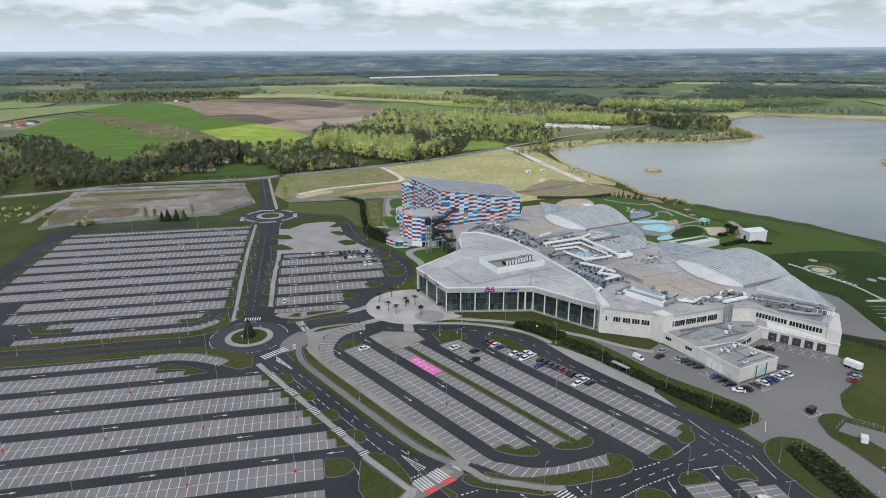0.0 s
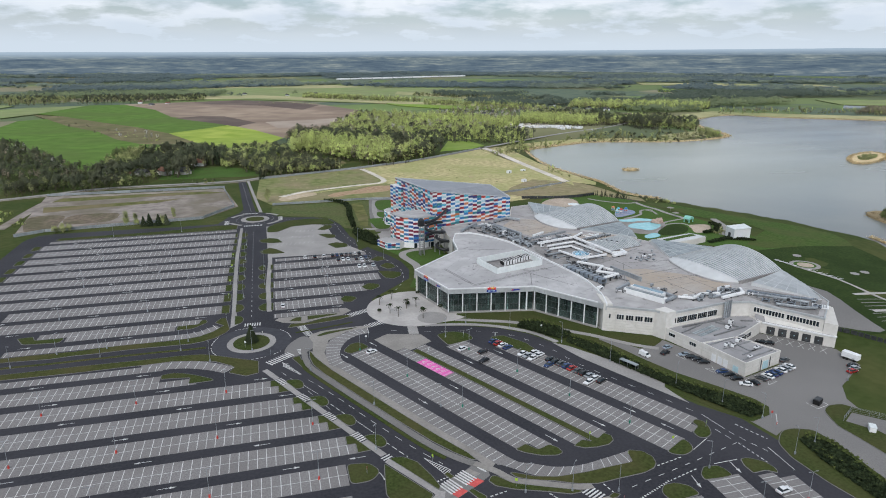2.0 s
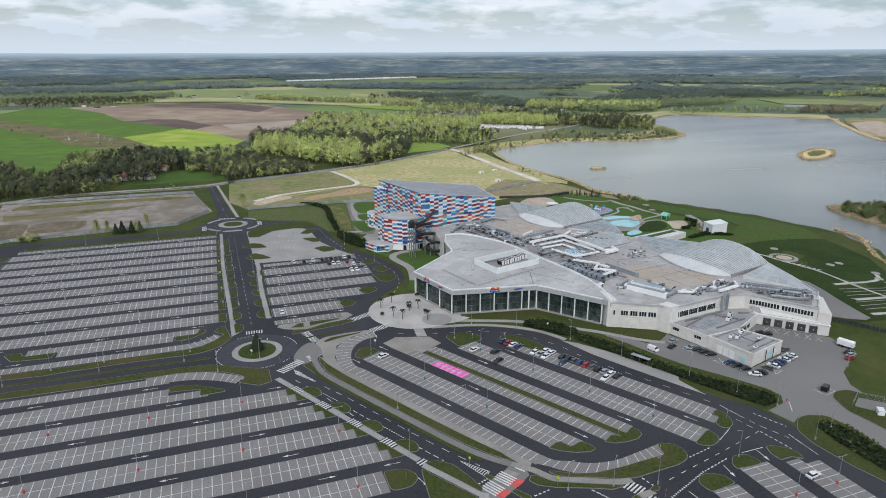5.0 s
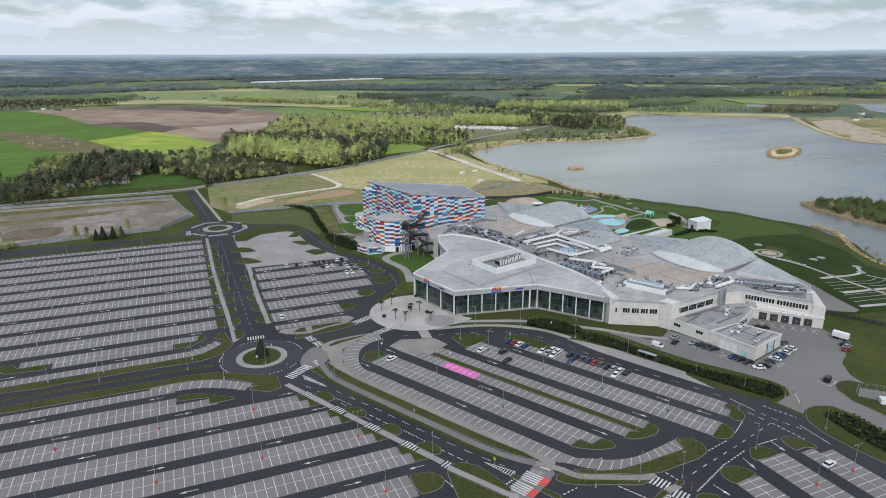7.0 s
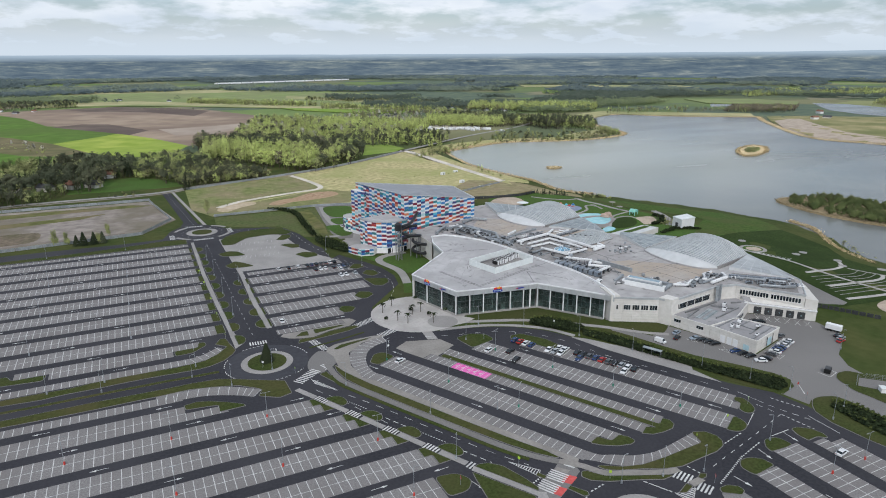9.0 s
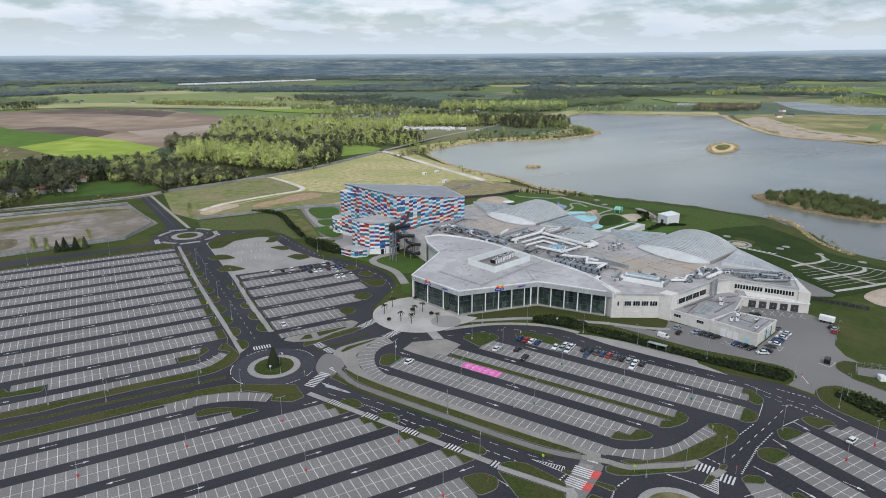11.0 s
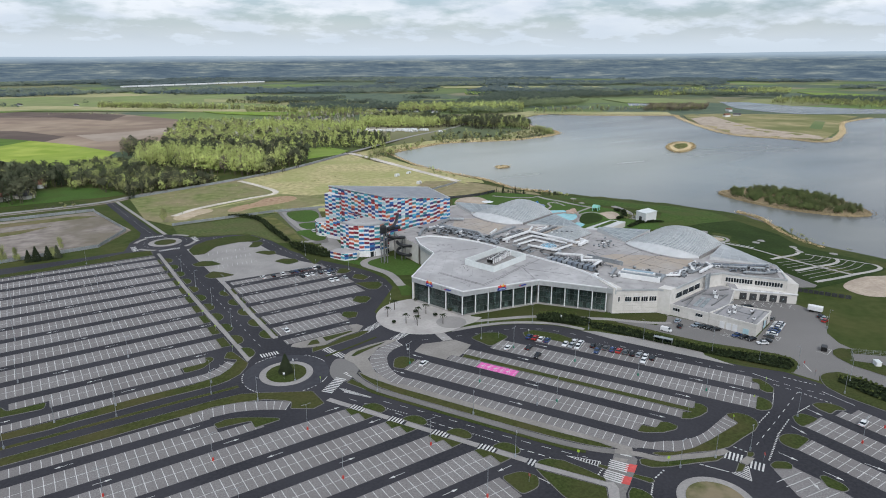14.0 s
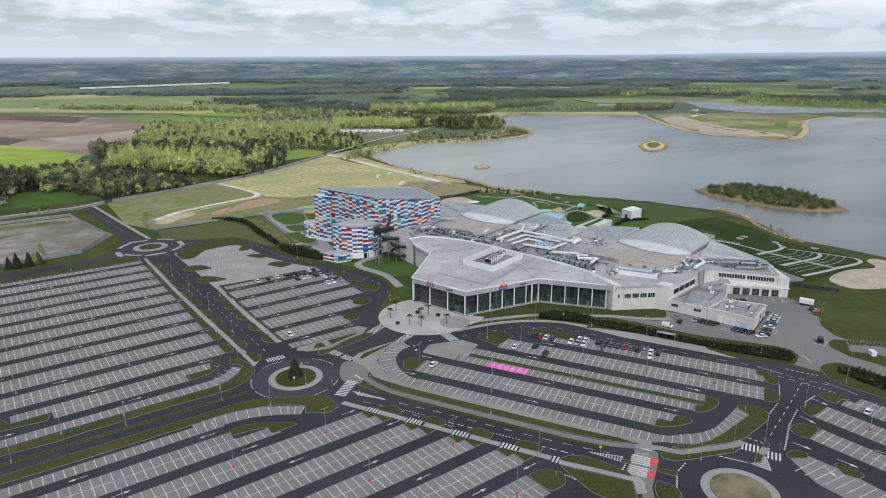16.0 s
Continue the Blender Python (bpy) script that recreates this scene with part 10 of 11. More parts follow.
def bank_path(pts, width, mat, label, name="garden_path", lift=0.12, per=6):
    path = smooth_path(pts, per)
    left, right = ribbon(path, width)
    bm = bmesh.new()
    rows = [[bm.verts.new((*p, gz(*p) + 0.08 + lift)) for p in (l, r)] + [bm.verts.new((*p, gz(*p) - 0.3)) for p in (r, l)] for l, r in zip(left, right)]
    for ra, rb in zip(rows, rows[1:]):
        for i in range(4):
            bm.faces.new((ra[i], ra[(i + 1) % 4], rb[(i + 1) % 4], rb[i]))
    return tagged(part(name, bm, mat), label, "garden path", kind="structure")


drape("lawn", [(218, 240), (224, 262), (232, 290), (262, 300), (290, 300), (330, 300), (322, 262), (306, 240), (304, 205), (296, 186), (262, 182), (232, 186), (210, 190), (209, 200), (215, 220)], DARKLAWN, "dark green lakeside lawn with terraces", "lawn", 0.05)
drape("rough_bank", [(262, 534), (270, 520), (275, 500), (277, 478), (286, 466), (277, 444), (272, 452), (264, 462), (248, 466), (232, 464), (231, 472), (240, 486), (241, 514), (254, 536)], ROUGHDARK, "olive rough grass on the bank above the lake", "rough grass", 0.03)
drape("lawn", [(272, 437), (291, 441), (297, 423), (307.5, 398), (324, 371), (338, 351), (345, 330), (338, 312), (330, 300), (290, 300), (268, 302), (262, 312), (280, 326), (296, 336), (299, 350), (288, 362), (282, 374), (276.5, 386), (277.5, 404), (275, 421)], BANKLAWN, "fresh green lawn strip along the lake bank", "lawn", 0.04)
drape("shrub_bed", smooth_path([(229, 460), (247, 465), (264, 461), (272, 451), (266, 438), (256, 442), (247, 453)], 4, True), DARKEARTH, "dark mulched bed with young conifers", "bed", 0.09)
drape("beach", smooth_path([(234, 180), (245, 184), (262, 183), (284, 178), (300, 188), (312, 186), (305, 168), (280, 160), (250, 158), (232, 168)], 4, True), SAND, "pale sand beach beside the lawn", "beach", 0.10)
for pts, w in (([(299, 194), (293, 188.5), (278, 187), (255, 188.5), (232, 193)], 2.2), ([(290.5, 211), (282, 206), (266, 204.5), (241.5, 208)], 2.0), ([(293, 236), (285, 229), (270, 226), (251, 227)], 2.0), ([(256, 283), (259, 262), (262, 244), (259, 214), (260, 188)], 1.4), ([(283.5, 225), (290, 211), (299, 194)], 1.2)):
    bank_path(pts, w, PLAZA, "pale curved terrace path")
for k in range(7):
    f2 = 0.12 + 0.13 * k
    top, side = lerp2((284, 224), (298, 195), f2), lerp2((249, 225), (233, 195), f2)
    mid = lerp2(top, side, 0.45)
    bank_path([top, (mid[0] + 2, mid[1] - 4.5), side], 0.4, SIDEWALK, "thin pale terrace edge", "terrace_edge", 0.10, 5)
slab("ring_path", circle(264, 270, 7.6, 36), -0.9, gz(264, 270) + 0.24, SIDEWALK, "round pale garden ring", "garden path")
slab("lawn_disc", circle(264, 270, 5.6, 32), -0.9, gz(264, 270) + 0.27, LAWN, "grass inside the garden ring", "lawn")
slab("sand_disc", circle(264, 269.5, 4.2, 32), -0.9, gz(264, 270) + 0.30, SAND, "sandy round in the garden", "sand")
for x, y in ((273, 285), (281, 254), (290, 256), (295, 238), (286, 229.5), (303, 218)):
    root = thing("stone_disc", x, y, gz(x, y), 0, "pale round stone seat platform on the lawn", "platform", "round platforms")
    bm = bmesh.new()
    cyl(bm, 0, 0, -0.2, 0.35, 2.3, 2.2, 20)
    part("slab", bm, SIDEWALK, root)
lounger = None
for k in range(14):
    t = k / 13
    x, y = lerp2((253.5, 280.5), (262, 246), t)
    if k in (5, 6):
        continue
    m = pose(x + 1.4, y, gz(x, y) + 0.1, 0, 0, -70)
    if lounger is None:
        lounger = thing("sun_lounger", label="white sun lounger beside the garden path", category="sun lounger", group="sun loungers")
        bm = bmesh.new()
        box(bm, -0.9, 0.5, -0.35, 0.35, 0.25, 0.36, 0.02)
        part("bed", bm, WHITE, lounger)
        bm = bmesh.new()
        profile(bm, [(0.5, 0.3), (1.1, 0.85), (1.05, 0.92), (0.45, 0.36)], 0.35)
        part("backrest", bm, WHITE, lounger)
        for sx in (-0.75, 0.45):
            bm = bmesh.new()
            box(bm, sx - 0.05, sx + 0.05, -0.33, 0.33, 0, 0.25)
            part("leg", bm, STEEL, lounger)
        lounger.matrix_basis = m
    else:
        copy_thing(lounger, m)
# retaining wall strip east of the hall
bm = bmesh.new()
slab("terrace", [(208, 202), (214, 219), (219, 237), (216, 262), (226, 262), (238, 247), (241.8, 233.5), (238.6, 222.4), (234, 210.7), (229.8, 198.6), (227.3, 189.9), (223.4, 189), (217, 193)], -3.0, 0.16, YARDPAVE, "grey paved strip behind the hall", "terrace")
bm.free()
root = thing("screen_fence", label="black panel screen fence beside the beach", category="fence")
FN = [(206, 198), (212, 189), (216, 181), (221, 171)]
for p, q in zip(FN, FN[1:]):
    for k in range(4):
        bm = bmesh.new()
        a0, a1 = lerp2(p, q, k / 4 + 0.02), lerp2(p, q, (k + 1) / 4 - 0.02)
        obox(bm, a0, a1, 0.15, gz(*a0) - 0.3, 1.7)
        part("fence_panel", bm, DARKMETAL, root)

# ---- woods, shores and far country ----
BIRCH, BROAD, PINE, SHRUB, BROWN, BLOSSOM = ("birch", LEAF_BIRCH), ("broad", LEAF_MIX), ("pine", LEAF_PINE), ("shrub", LEAF_MIX), ("broad", LEAF_BROWN), ("broad", LEAF_BLOSSOM)
# the darker willow leaf stands in for cloud shade on the western stands
SPRUCE, YOUNG, SHADEDTREE = ("spruce", LEAF_SPRUCE), ("broad", LEAF_BIRCH), ("broad", LEAF_WILLOW)


def wood(name, outline, per_are, kinds, h0, h1, leaves, seed, label, category="woods", gap=0.0):
    """A stand of trees; per_are is the number of trees on a hundred square metres."""
    count = max(4, int(abs(area(ccw(outline))) * per_are / 100))
    plant(name, scatter(outline, count, seed, gap), kinds, h0, h1, leaves, seed, label, category)


# woods along the country road, west to east
wood("roadside_trees", [(-218, 578), (-191, 589), (-156, 588), (-117, 604), (-118, 635), (-165, 628), (-202, 625), (-231, 615)], 3.4, [(*SHADEDTREE, 4), (*PINE, 7), (*BROAD, 1.5)], 8, 14, 150, 1, "young green trees along the country road")
wood("mixed_woods", [(-262, 549), (-237, 564), (-218, 578), (-231, 615), (-202, 625), (-165, 628), (-180, 701), (-219, 746), (-255, 822), (-308, 916), (-360, 951), (-415, 896)], 2, [(*SHADEDTREE, 4), (*SHRUB, 1), (*PINE, 8), (*BROWN, 1.5), (*BLOSSOM, 0.2)], 7, 13, 90, 2, "mixed scrub and dark trees between houses and fields", gap=0.3)
wood("pine_woods", [(-160, 616), (-122, 630), (-80, 639), (-83, 694), (-56, 703), (-53, 761), (-88, 796), (-127, 804), (-140, 771), (-131, 683), (-152, 681), (-172, 666)], 2.3, [(*PINE, 6), (*SPRUCE, 1), (*BROAD, 1)], 12, 18, 130, 3, "dark pine woods behind the houses", gap=0.1)
wood("light_woods", [(-168, 698), (-132, 691), (-140, 771), (-127, 804), (-155, 820), (-176, 806), (-176, 745)], 2.6, [(*SHADEDTREE, 4), (*BROAD, 5)], 10, 15, 120, 4, "light green trees at the field edge")
wood("birch_woods", [(-51, 702), (-20, 666), (14, 666), (16, 755), (-9, 789), (-53, 779)], 2.6, [(*SHADEDTREE, 2), (*BROAD, 3), (*PINE, 4)], 11, 17, 130, 5, "fresh green trees behind the lawn")
wood("roadside_trees", [(-24, 609), (13, 632), (58, 639), (61, 671), (14, 673), (-20, 666)], 3.7, [(*PINE, 6), (*SPRUCE, 2), (*BROAD, 2)], 7, 12, 150, 6, "dark trees along the country road")
wood("roadside_trees", [(-57, 683), (-21, 632), (25, 623), (54, 651), (45, 680), (2, 712), (-45, 737)], 3, [(*PINE, 4), (*BROAD, 3), (*YOUNG, 2)], 9, 14, 150, 7, "dark trees along the country road")
wood("light_woods", [(-53, 725), (2, 712), (18, 755), (-3, 798), (-37, 810)], 3.4, [(*YOUNG, 6), (*BROAD, 3)], 11, 16, 140, 8, "young light green stand")
wood("shrubs", [(5, 783), (72, 723), (81, 743), (19, 800)], 3.4, [(*SHRUB, 3), (*YOUNG, 1)], 6, 9, 80, 9, "low light shrubs before the birches", "shrubs")
# the stand of tall birches and the pines round it
wood("birch_woods", [(7, 782), (44, 762), (66, 699), (98, 650), (126, 695), (127, 757), (80, 814), (29, 853)], 1.9, [(*BIRCH, 7), (*YOUNG, 3), (*BROWN, 0.6)], 17, 24, 260, 10, "tall fresh green birches in spring leaf", gap=0.1)
wood("pine_woods", [(97, 647), (157, 681), (188, 743), (217, 819), (172, 853), (33, 946), (13, 860), (81, 819), (129, 761), (126, 695)], 1.7, [(*PINE, 5), (*BROAD, 3), (*BIRCH, 1.5), (*BROWN, 1)], 14, 20, 120, 11, "dark pines round the birches")
wood("light_woods", [(125, 696), (149, 706), (172, 750), (165, 772)], 3.7, [(*YOUNG, 5)], 15, 20, 200, 12, "light green trees at the pines' edge")
wood("mixed_woods", [(220, 817), (310, 783), (357, 849), (306, 906), (183, 886), (177, 849)], 2.1, [(*BIRCH, 7), (*PINE, 3)], 12, 17, 120, 13, "bright birches over dark pine trunks")
wood("spring_woods", [(74, 970), (188, 898), (309, 912), (340, 975), (242, 1050), (280, 1212), (175, 1292), (103, 1088)], 1.5, [(*BIRCH, 4), (*YOUNG, 6), (*BROAD, 4), (*PINE, 0.7), (*BROWN, 1), (*BLOSSOM, 0.7)], 12, 18, 70, 14, "light green woods in spring leaf", gap=0.15)
wood("birch_woods", [(227, 1062), (360, 939), (411, 1034), (265, 1170)], 1.9, [(*BIRCH, 6), (*YOUNG, 3), (*BLOSSOM, 0.5)], 14, 20, 60, 15, "bright birches before the village", gap=0.1)
wood("village_trees", [(274, 1164), (395, 1073), (529, 1087), (620, 1276), (501, 1364), (358, 1362)], 0.73, [(*BROAD, 4), (*BLOSSOM, 2), (*BROWN, 3), (*YOUNG, 2)], 8, 14, 50, 16, "mixed trees with white blossom in the village", gap=0.3)
wood("birch_belt", [(402, 1022), (477, 978), (509, 953), (561, 1037), (447, 1127)], 2.3, [(*BIRCH, 6), (*YOUNG, 2)], 15, 20, 80, 17, "bright green belt of birches beside the camp")
wood("birch_belt", [(633, 1304), (768, 1215), (885, 1175), (964, 1266), (857, 1358), (722, 1443)], 1.3, [(*BIRCH, 6), (*YOUNG, 3), (*BROAD, 2)], 15, 21, 44, 18, "bright green belt of birches")
wood("dark_belt", [(492, 1153), (590, 1074), (640, 1146), (522, 1224)], 1.3, [(*PINE, 4), (*BROAD, 4)], 12, 17, 44, 19, "dull green belt of trees")
wood("pine_grove", [(510, 964), (554, 955), (552, 890), (630, 858), (706, 958), (653, 1029), (566, 1047)], 2.3, [(*PINE, 5), (*BROAD, 3), (*BIRCH, 2)], 13, 20, 110, 20, "dark pine grove on the headland")
wood("shore_shrubs", [(610, 827), (628, 796), (657, 846), (658, 892)], 2.9, [(*SHRUB, 4), (*BROAD, 3), (*YOUNG, 1)], 8, 14, 90, 21, "shrubs on the headland's tip", "shrubs")
wood("shore_shrubs", [(435, 866), (498, 870), (556, 861), (604, 838), (652, 852), (610, 800), (540, 784), (458, 800), (410, 816)], 1.6, [(*SHRUB, 6), (*BROAD, 1), ("shrub", LEAF_PINE, 3)], 8, 14, 80, 61, "dull green shrubs along the headland's shore", "shrubs", gap=0.15)
wood("shore_trees", [(887, 1143), (1099, 1034), (1206, 976), (1301, 1055), (1188, 1120), (971, 1225)], 0.48, [(*BIRCH, 2), (*BROAD, 3), (*BROWN, 3), (*SHRUB, 4)], 8, 14, 44, 22, "mixed trees along the far shore", gap=0.3)
wood("shore_shrubs", [(244, 721), (307, 778), (396, 835), (432, 860), (361, 781), (292, 738), (239, 692)], 1.8, [(*SHRUB, 6), (*BROAD, 2), (*YOUNG, 1)], 7, 12, 90, 23, "low green shrubs along the lake shore", "shrubs")
wood("shore_shrubs", [(399, 817), (439, 812), (507, 778), (616, 770), (652, 806), (541, 818), (465, 847)], 1.1, [(*SHRUB, 6), (*BROWN, 1), (*YOUNG, 1)], 5, 10, 70, 24, "low green shrubs along the lake shore", "shrubs")
wood("shore_shrubs", [(260, 604), (267, 573), (258, 524), (256, 504), (265, 542), (277, 596), (273, 618)], 1.3, [(*SHRUB, 6), (*YOUNG, 2)], 5, 10, 90, 25, "green shrubs between the sand track and the lake", "shrubs")
rubble = random.Random(77)
bm = bmesh.new()
for k in range(90):
    u = rubble.random()
    (rx, ry), size = lerp2(*[(214, 512), (248, 515)], u), rubble.uniform(0.25, 0.8)
    blob = bmesh.ops.create_icosphere(bm, subdivisions=1, radius=size)["verts"]
    rx, ry = rx + rubble.gauss(0, 1.2), ry + rubble.gauss(0, 2.0)
    for v in blob:
        v.co = Vector((rx + v.co.x * rubble.uniform(0.8, 1.3), ry + v.co.y * rubble.uniform(0.8, 1.3), gz(rx, ry) + 0.1 + v.co.z * 0.7))
tagged(part("rubble", bm, SANDTRACK), "line of pale rubble heaps on the rough field", "rubble", kind="stuff")
plant("young_conifers", [(231 + 2.1 * k, 462 + 5.5 * math.sin(k * 0.14) - 0.018 * k * k) for k in range(19)], [(*SPRUCE, 1)], 2.6, 4.2, 160, 71, "row of young dark conifers in a mulched bed", "conifers")
plant("bank_shrubs", scatter([(283, 470), (290, 452), (296, 446), (300, 428), (293, 440), (284, 456)], 16, 72), [("shrub", LEAF_MIX, 2), ("shrub", LEAF_PINE, 2)], 6, 11, 120, 73, "grey-green shrubs above the lake bank", "shrubs")
wood("dark_shrubs", [(236, 460), (259, 443), (272, 452), (270, 473), (251, 474)], 2.9, [(*SPRUCE, 3), ("shrub", LEAF_PINE, 4)], 4, 7, 120, 26, "dark shrubs at the garden's end", "shrubs")
wood("bank_shrubs", [(278, 483), (282, 450), (280, 428), (288, 439), (291, 470), (290, 492)], 1.6, [(*SHRUB, 3)], 5, 9, 90, 27, "shrubs along the lake bank", "shrubs")
wood("meadow_shrubs", [(-10, 515), (80, 500), (130, 480), (230, 500), (245, 560), (200, 640), (60, 620), (0, 600)], 0.19, [(*SHRUB, 1)], 2, 4, 50, 28, "scattered low shrubs on the meadow", "shrubs")
plant("garden_shrubs", scatter([(255, 345), (275, 350), (272, 335), (262, 335)], 26, 15), [("spruce", LEAF_PINE, 1), (*SHRUB, 3)], 3, 6, 80, 15, "dark shrubs round the garden house", "shrubs")
wood("bank_shrubs", [(330, 215), (324, 240), (345, 275), (352, 270), (330, 236), (334, 210)], 6.4, [(*SHRUB, 1)], 3, 6, 60, 29, "shrubs along the lake bank", "shrubs")
wood("verge_scrub", [(-199, 465), (-172, 472), (-182, 508), (-202, 531), (-229, 541)], 1.4, [("shrub", LEAF_BIRCH, 3), (*SHRUB, 3)], 5, 9, 120, 30, "young green scrub on the open verge", "shrubs")
wood("verge_shrubs", [(-88, 603), (-60, 604), (-58, 617), (-83, 627)], 1.9, [("shrub", LEAF_PINE, 3), (*SHRUB, 2)], 5, 9, 120, 31, "dark low shrubs beside the road", "shrubs")
# hedgerows and belts between the fields
wood("field_scrub", [(-218, 998), (-160, 932), (-139, 941), (-168, 1032), (-234, 1095)], 0.8, [("shrub", LEAF_BIRCH, 4), (*SHRUB, 3), (*BLOSSOM, 1)], 7, 11, 60, 32, "pale flowering scrub between fields", "shrubs")
wood("field_scrub", [(-315, 1147), (-239, 1032), (-212, 983), (-234, 1078), (-317, 1224)], 0.4, [(*SHRUB, 3), (*BROWN, 3)], 5, 9, 50, 33, "brown scrub between fields", "shrubs", gap=0.3)
wood("hedgerow", [(-323, 847), (-267, 835), (-277, 888), (-346, 948)], 0.56, [(*SHRUB, 3), (*BROWN, 3), (*BLOSSOM, 1)], 6, 10, 50, 34, "bushy hedgerow between fields", "shrubs")
wood("dark_belt", [(-645, 1712), (-555, 1692), (-460, 1752), (-480, 1914), (-602, 2073), (-734, 1993)], 0.56, [(*PINE, 2), (*BROAD, 5)], 12, 18, 40, 35, "dark tree belt behind the fields")
wood("dark_belt", [(-441, 1727), (-338, 1726), (-150, 1797), (-162, 1953), (-471, 1963)], 0.67, [(*PINE, 5), (*BROAD, 3)], 12, 17, 40, 36, "dark tree belt behind the fields")
wood("tree_row", [(111, 1958), (386, 1642), (364, 1565), (97, 1841)], 1.4, [(*BIRCH, 4), (*BROAD, 4)], 12, 17, 40, 37, "row of light trees across the pastures")
wood("tree_row", [(382, 1597), (542, 1385), (599, 1259), (568, 1208), (506, 1312), (356, 1507)], 0.96, [(*BIRCH, 4), (*BROAD, 4)], 12, 17, 40, 38, "row of light trees across the pastures", gap=0.1)
wood("tree_row", [(436, 1950), (657, 1620), (751, 1385), (710, 1321), (608, 1521), (406, 1845)], 0.56, [(*BROAD, 5), (*PINE, 2)], 10, 15, 36, 39, "row of dull green trees across the pastures", gap=0.1)
wood("tree_row", [(-29, 1704), (12, 1711), (116, 1612), (111, 1578), (-31, 1669)], 0.48, [(*SHRUB, 5), (*BROWN, 1)], 7, 11, 36, 40, "low hedgerow before the ploughed field", "shrubs")
wood("budding_trees", [(11, 901), (19, 861), (47, 949), (52, 1032), (34, 1030)], 1.3, [(*BROWN, 4), (*BROAD, 1)], 9, 15, 80, 41, "budding brown trees beside the ploughed field", "trees")
wood("shore_trees", [(1128, 1035), (1180, 990), (1243, 955), (1368, 1030), (1253, 1110)], 1.4, [(*BROWN, 6), (*BROAD, 1)], 12, 19, 44, 62, "brown budding grove on the far shore", "trees")
wood("shore_trees", [(1642, 1024), (1666, 880), (1651, 654), (1643, 570), (1867, 639), (1916, 747), (1878, 981), (1879, 1138)], 0.48, [(*BIRCH, 3), (*BROAD, 5)], 11, 17, 40, 63, "green trees along the far pond")
wood("sunny_woods", [(1638, 1408), (1902, 1397), (2199, 1274), (2599, 1488), (2339, 1692), (1989, 1682)], 0.26, [(*YOUNG, 5), (*BROAD, 4)], 13, 19, 34, 64, "light green woods beyond the ponds")

# islets
def islet(outline, label, reed_count, reed_w=3.0, seed=1):
    pts = smooth_path(outline, 5, True)
    root = thing("islet", label=label, category="islet")
    bm = bmesh.new()
    lo, hi = ccw(pts), inset(pts, 2.2)
    rows = [[bm.verts.new((*p, LAKE_Z - 0.6)) for p in lo], [bm.verts.new((*p, LAKE_Z + 0.7)) for p in hi]]
    k = len(lo)
    for i in range(k):
        bm.faces.new((rows[0][i], rows[0][(i + 1) % k], rows[1][(i + 1) % k], rows[1][i]))
    top = bm.faces.new(rows[1])
    top.normal_update()
    bmesh.ops.triangulate(bm, faces=[top])
    part("earth", bm, REEDDARK if seed == 3 else REED, root)
    bm = bmesh.new()
    mid, inn = inset(pts, reed_w * 0.35), inset(pts, reed_w)
    tops = [LAKE_Z + 1.2 + 0.5 * noise.noise((p[0] * 0.4, p[1] * 0.4, seed)) for p in mid]
    rows = [[bm.verts.new((*p, LAKE_Z - 0.2)) for p in lo], [bm.verts.new((*p, z)) for p, z in zip(mid, tops)], [bm.verts.new((*p, LAKE_Z + 0.75)) for p in inn]]
    for ra, rb in zip(rows, rows[1:]):
        for i in range(k):
            bm.faces.new((ra[i], ra[(i + 1) % k], rb[(i + 1) % k], rb[i]))
    part("reed_belt", bm, REEDDARK if seed == 3 else REED, root, "tan belt of dry reeds")
    rg = np.random.default_rng(seed)
    ring = np.array(pts)[rg.integers(0, len(pts), reed_count)]
    cen = np.array(outline, float).mean(0)
    base = ring + (cen - ring) * rg.uniform(-0.04, 0.12, (reed_count, 1)) + rg.normal(scale=1.0, size=(reed_count, 2))
    cs = np.column_stack([base, LAKE_Z + rg.uniform(0.1, 1.8, reed_count)])
    v = leaf_quads(rg, cs, 0.42)
    ob = new("reeds", quad_mesh("reeds", v, np.arange(len(v)).reshape(-1, 4), [REEDDARK if seed == 3 else REED], np.zeros(reed_count, int)))
    ob.parent = root
    tagged(ob, "dry tan reeds", kind="stuff")


islet([(346, 594), (351, 599), (359, 599), (362, 593), (356, 588), (349, 589)], "small reed islet in the lake", 500, 4.5, seed=1)
islet([(646, 599), (664, 612), (690, 624), (714, 628), (714, 610), (692, 590), (668, 574), (632, 560), (618, 564), (629, 582)], "round islet with a reed rim", 3600, 15.0, seed=2)
ISLE3 = [(420, 372), (440, 374), (467, 365), (484, 338), (476, 296), (446, 258), (424, 262), (410, 285), (405, 318), (410, 350)]
islet(ISLE3, "wooded islet with reeds in the lake", 700, 2.0, seed=3)


def islet_trees(outline, back, count, h0, h1, mat):
    spots = np.array(scatter(inset(outline, back), count, 40))
    rg = np.random.default_rng(41)
    vs, idx, outs = [], [], []
    for i, (x, y) in enumerate(spots):
        tv, bark, outward = tree_template("shrub", 500 + i % 6, 190)
        outs.append(outward)
        h = rg.uniform(h0, h1)
        vs.append(tv * [h * 0.75, h * 0.75, h] + [x, y, LAKE_Z + 0.6])
        per = np.ones(len(tv) // 4, int)
        per[:bark] = 0
        idx.append(per)
    v = np.concatenate(vs)
    tagged(new("islet_shrubs", quad_mesh("islet_shrubs", v, np.arange(len(v)).reshape(-1, 4), [BARK, mat], np.concatenate(idx), np.concatenate(outs))), "green willow shrubs covering the islet", "shrubs", kind="stuff")


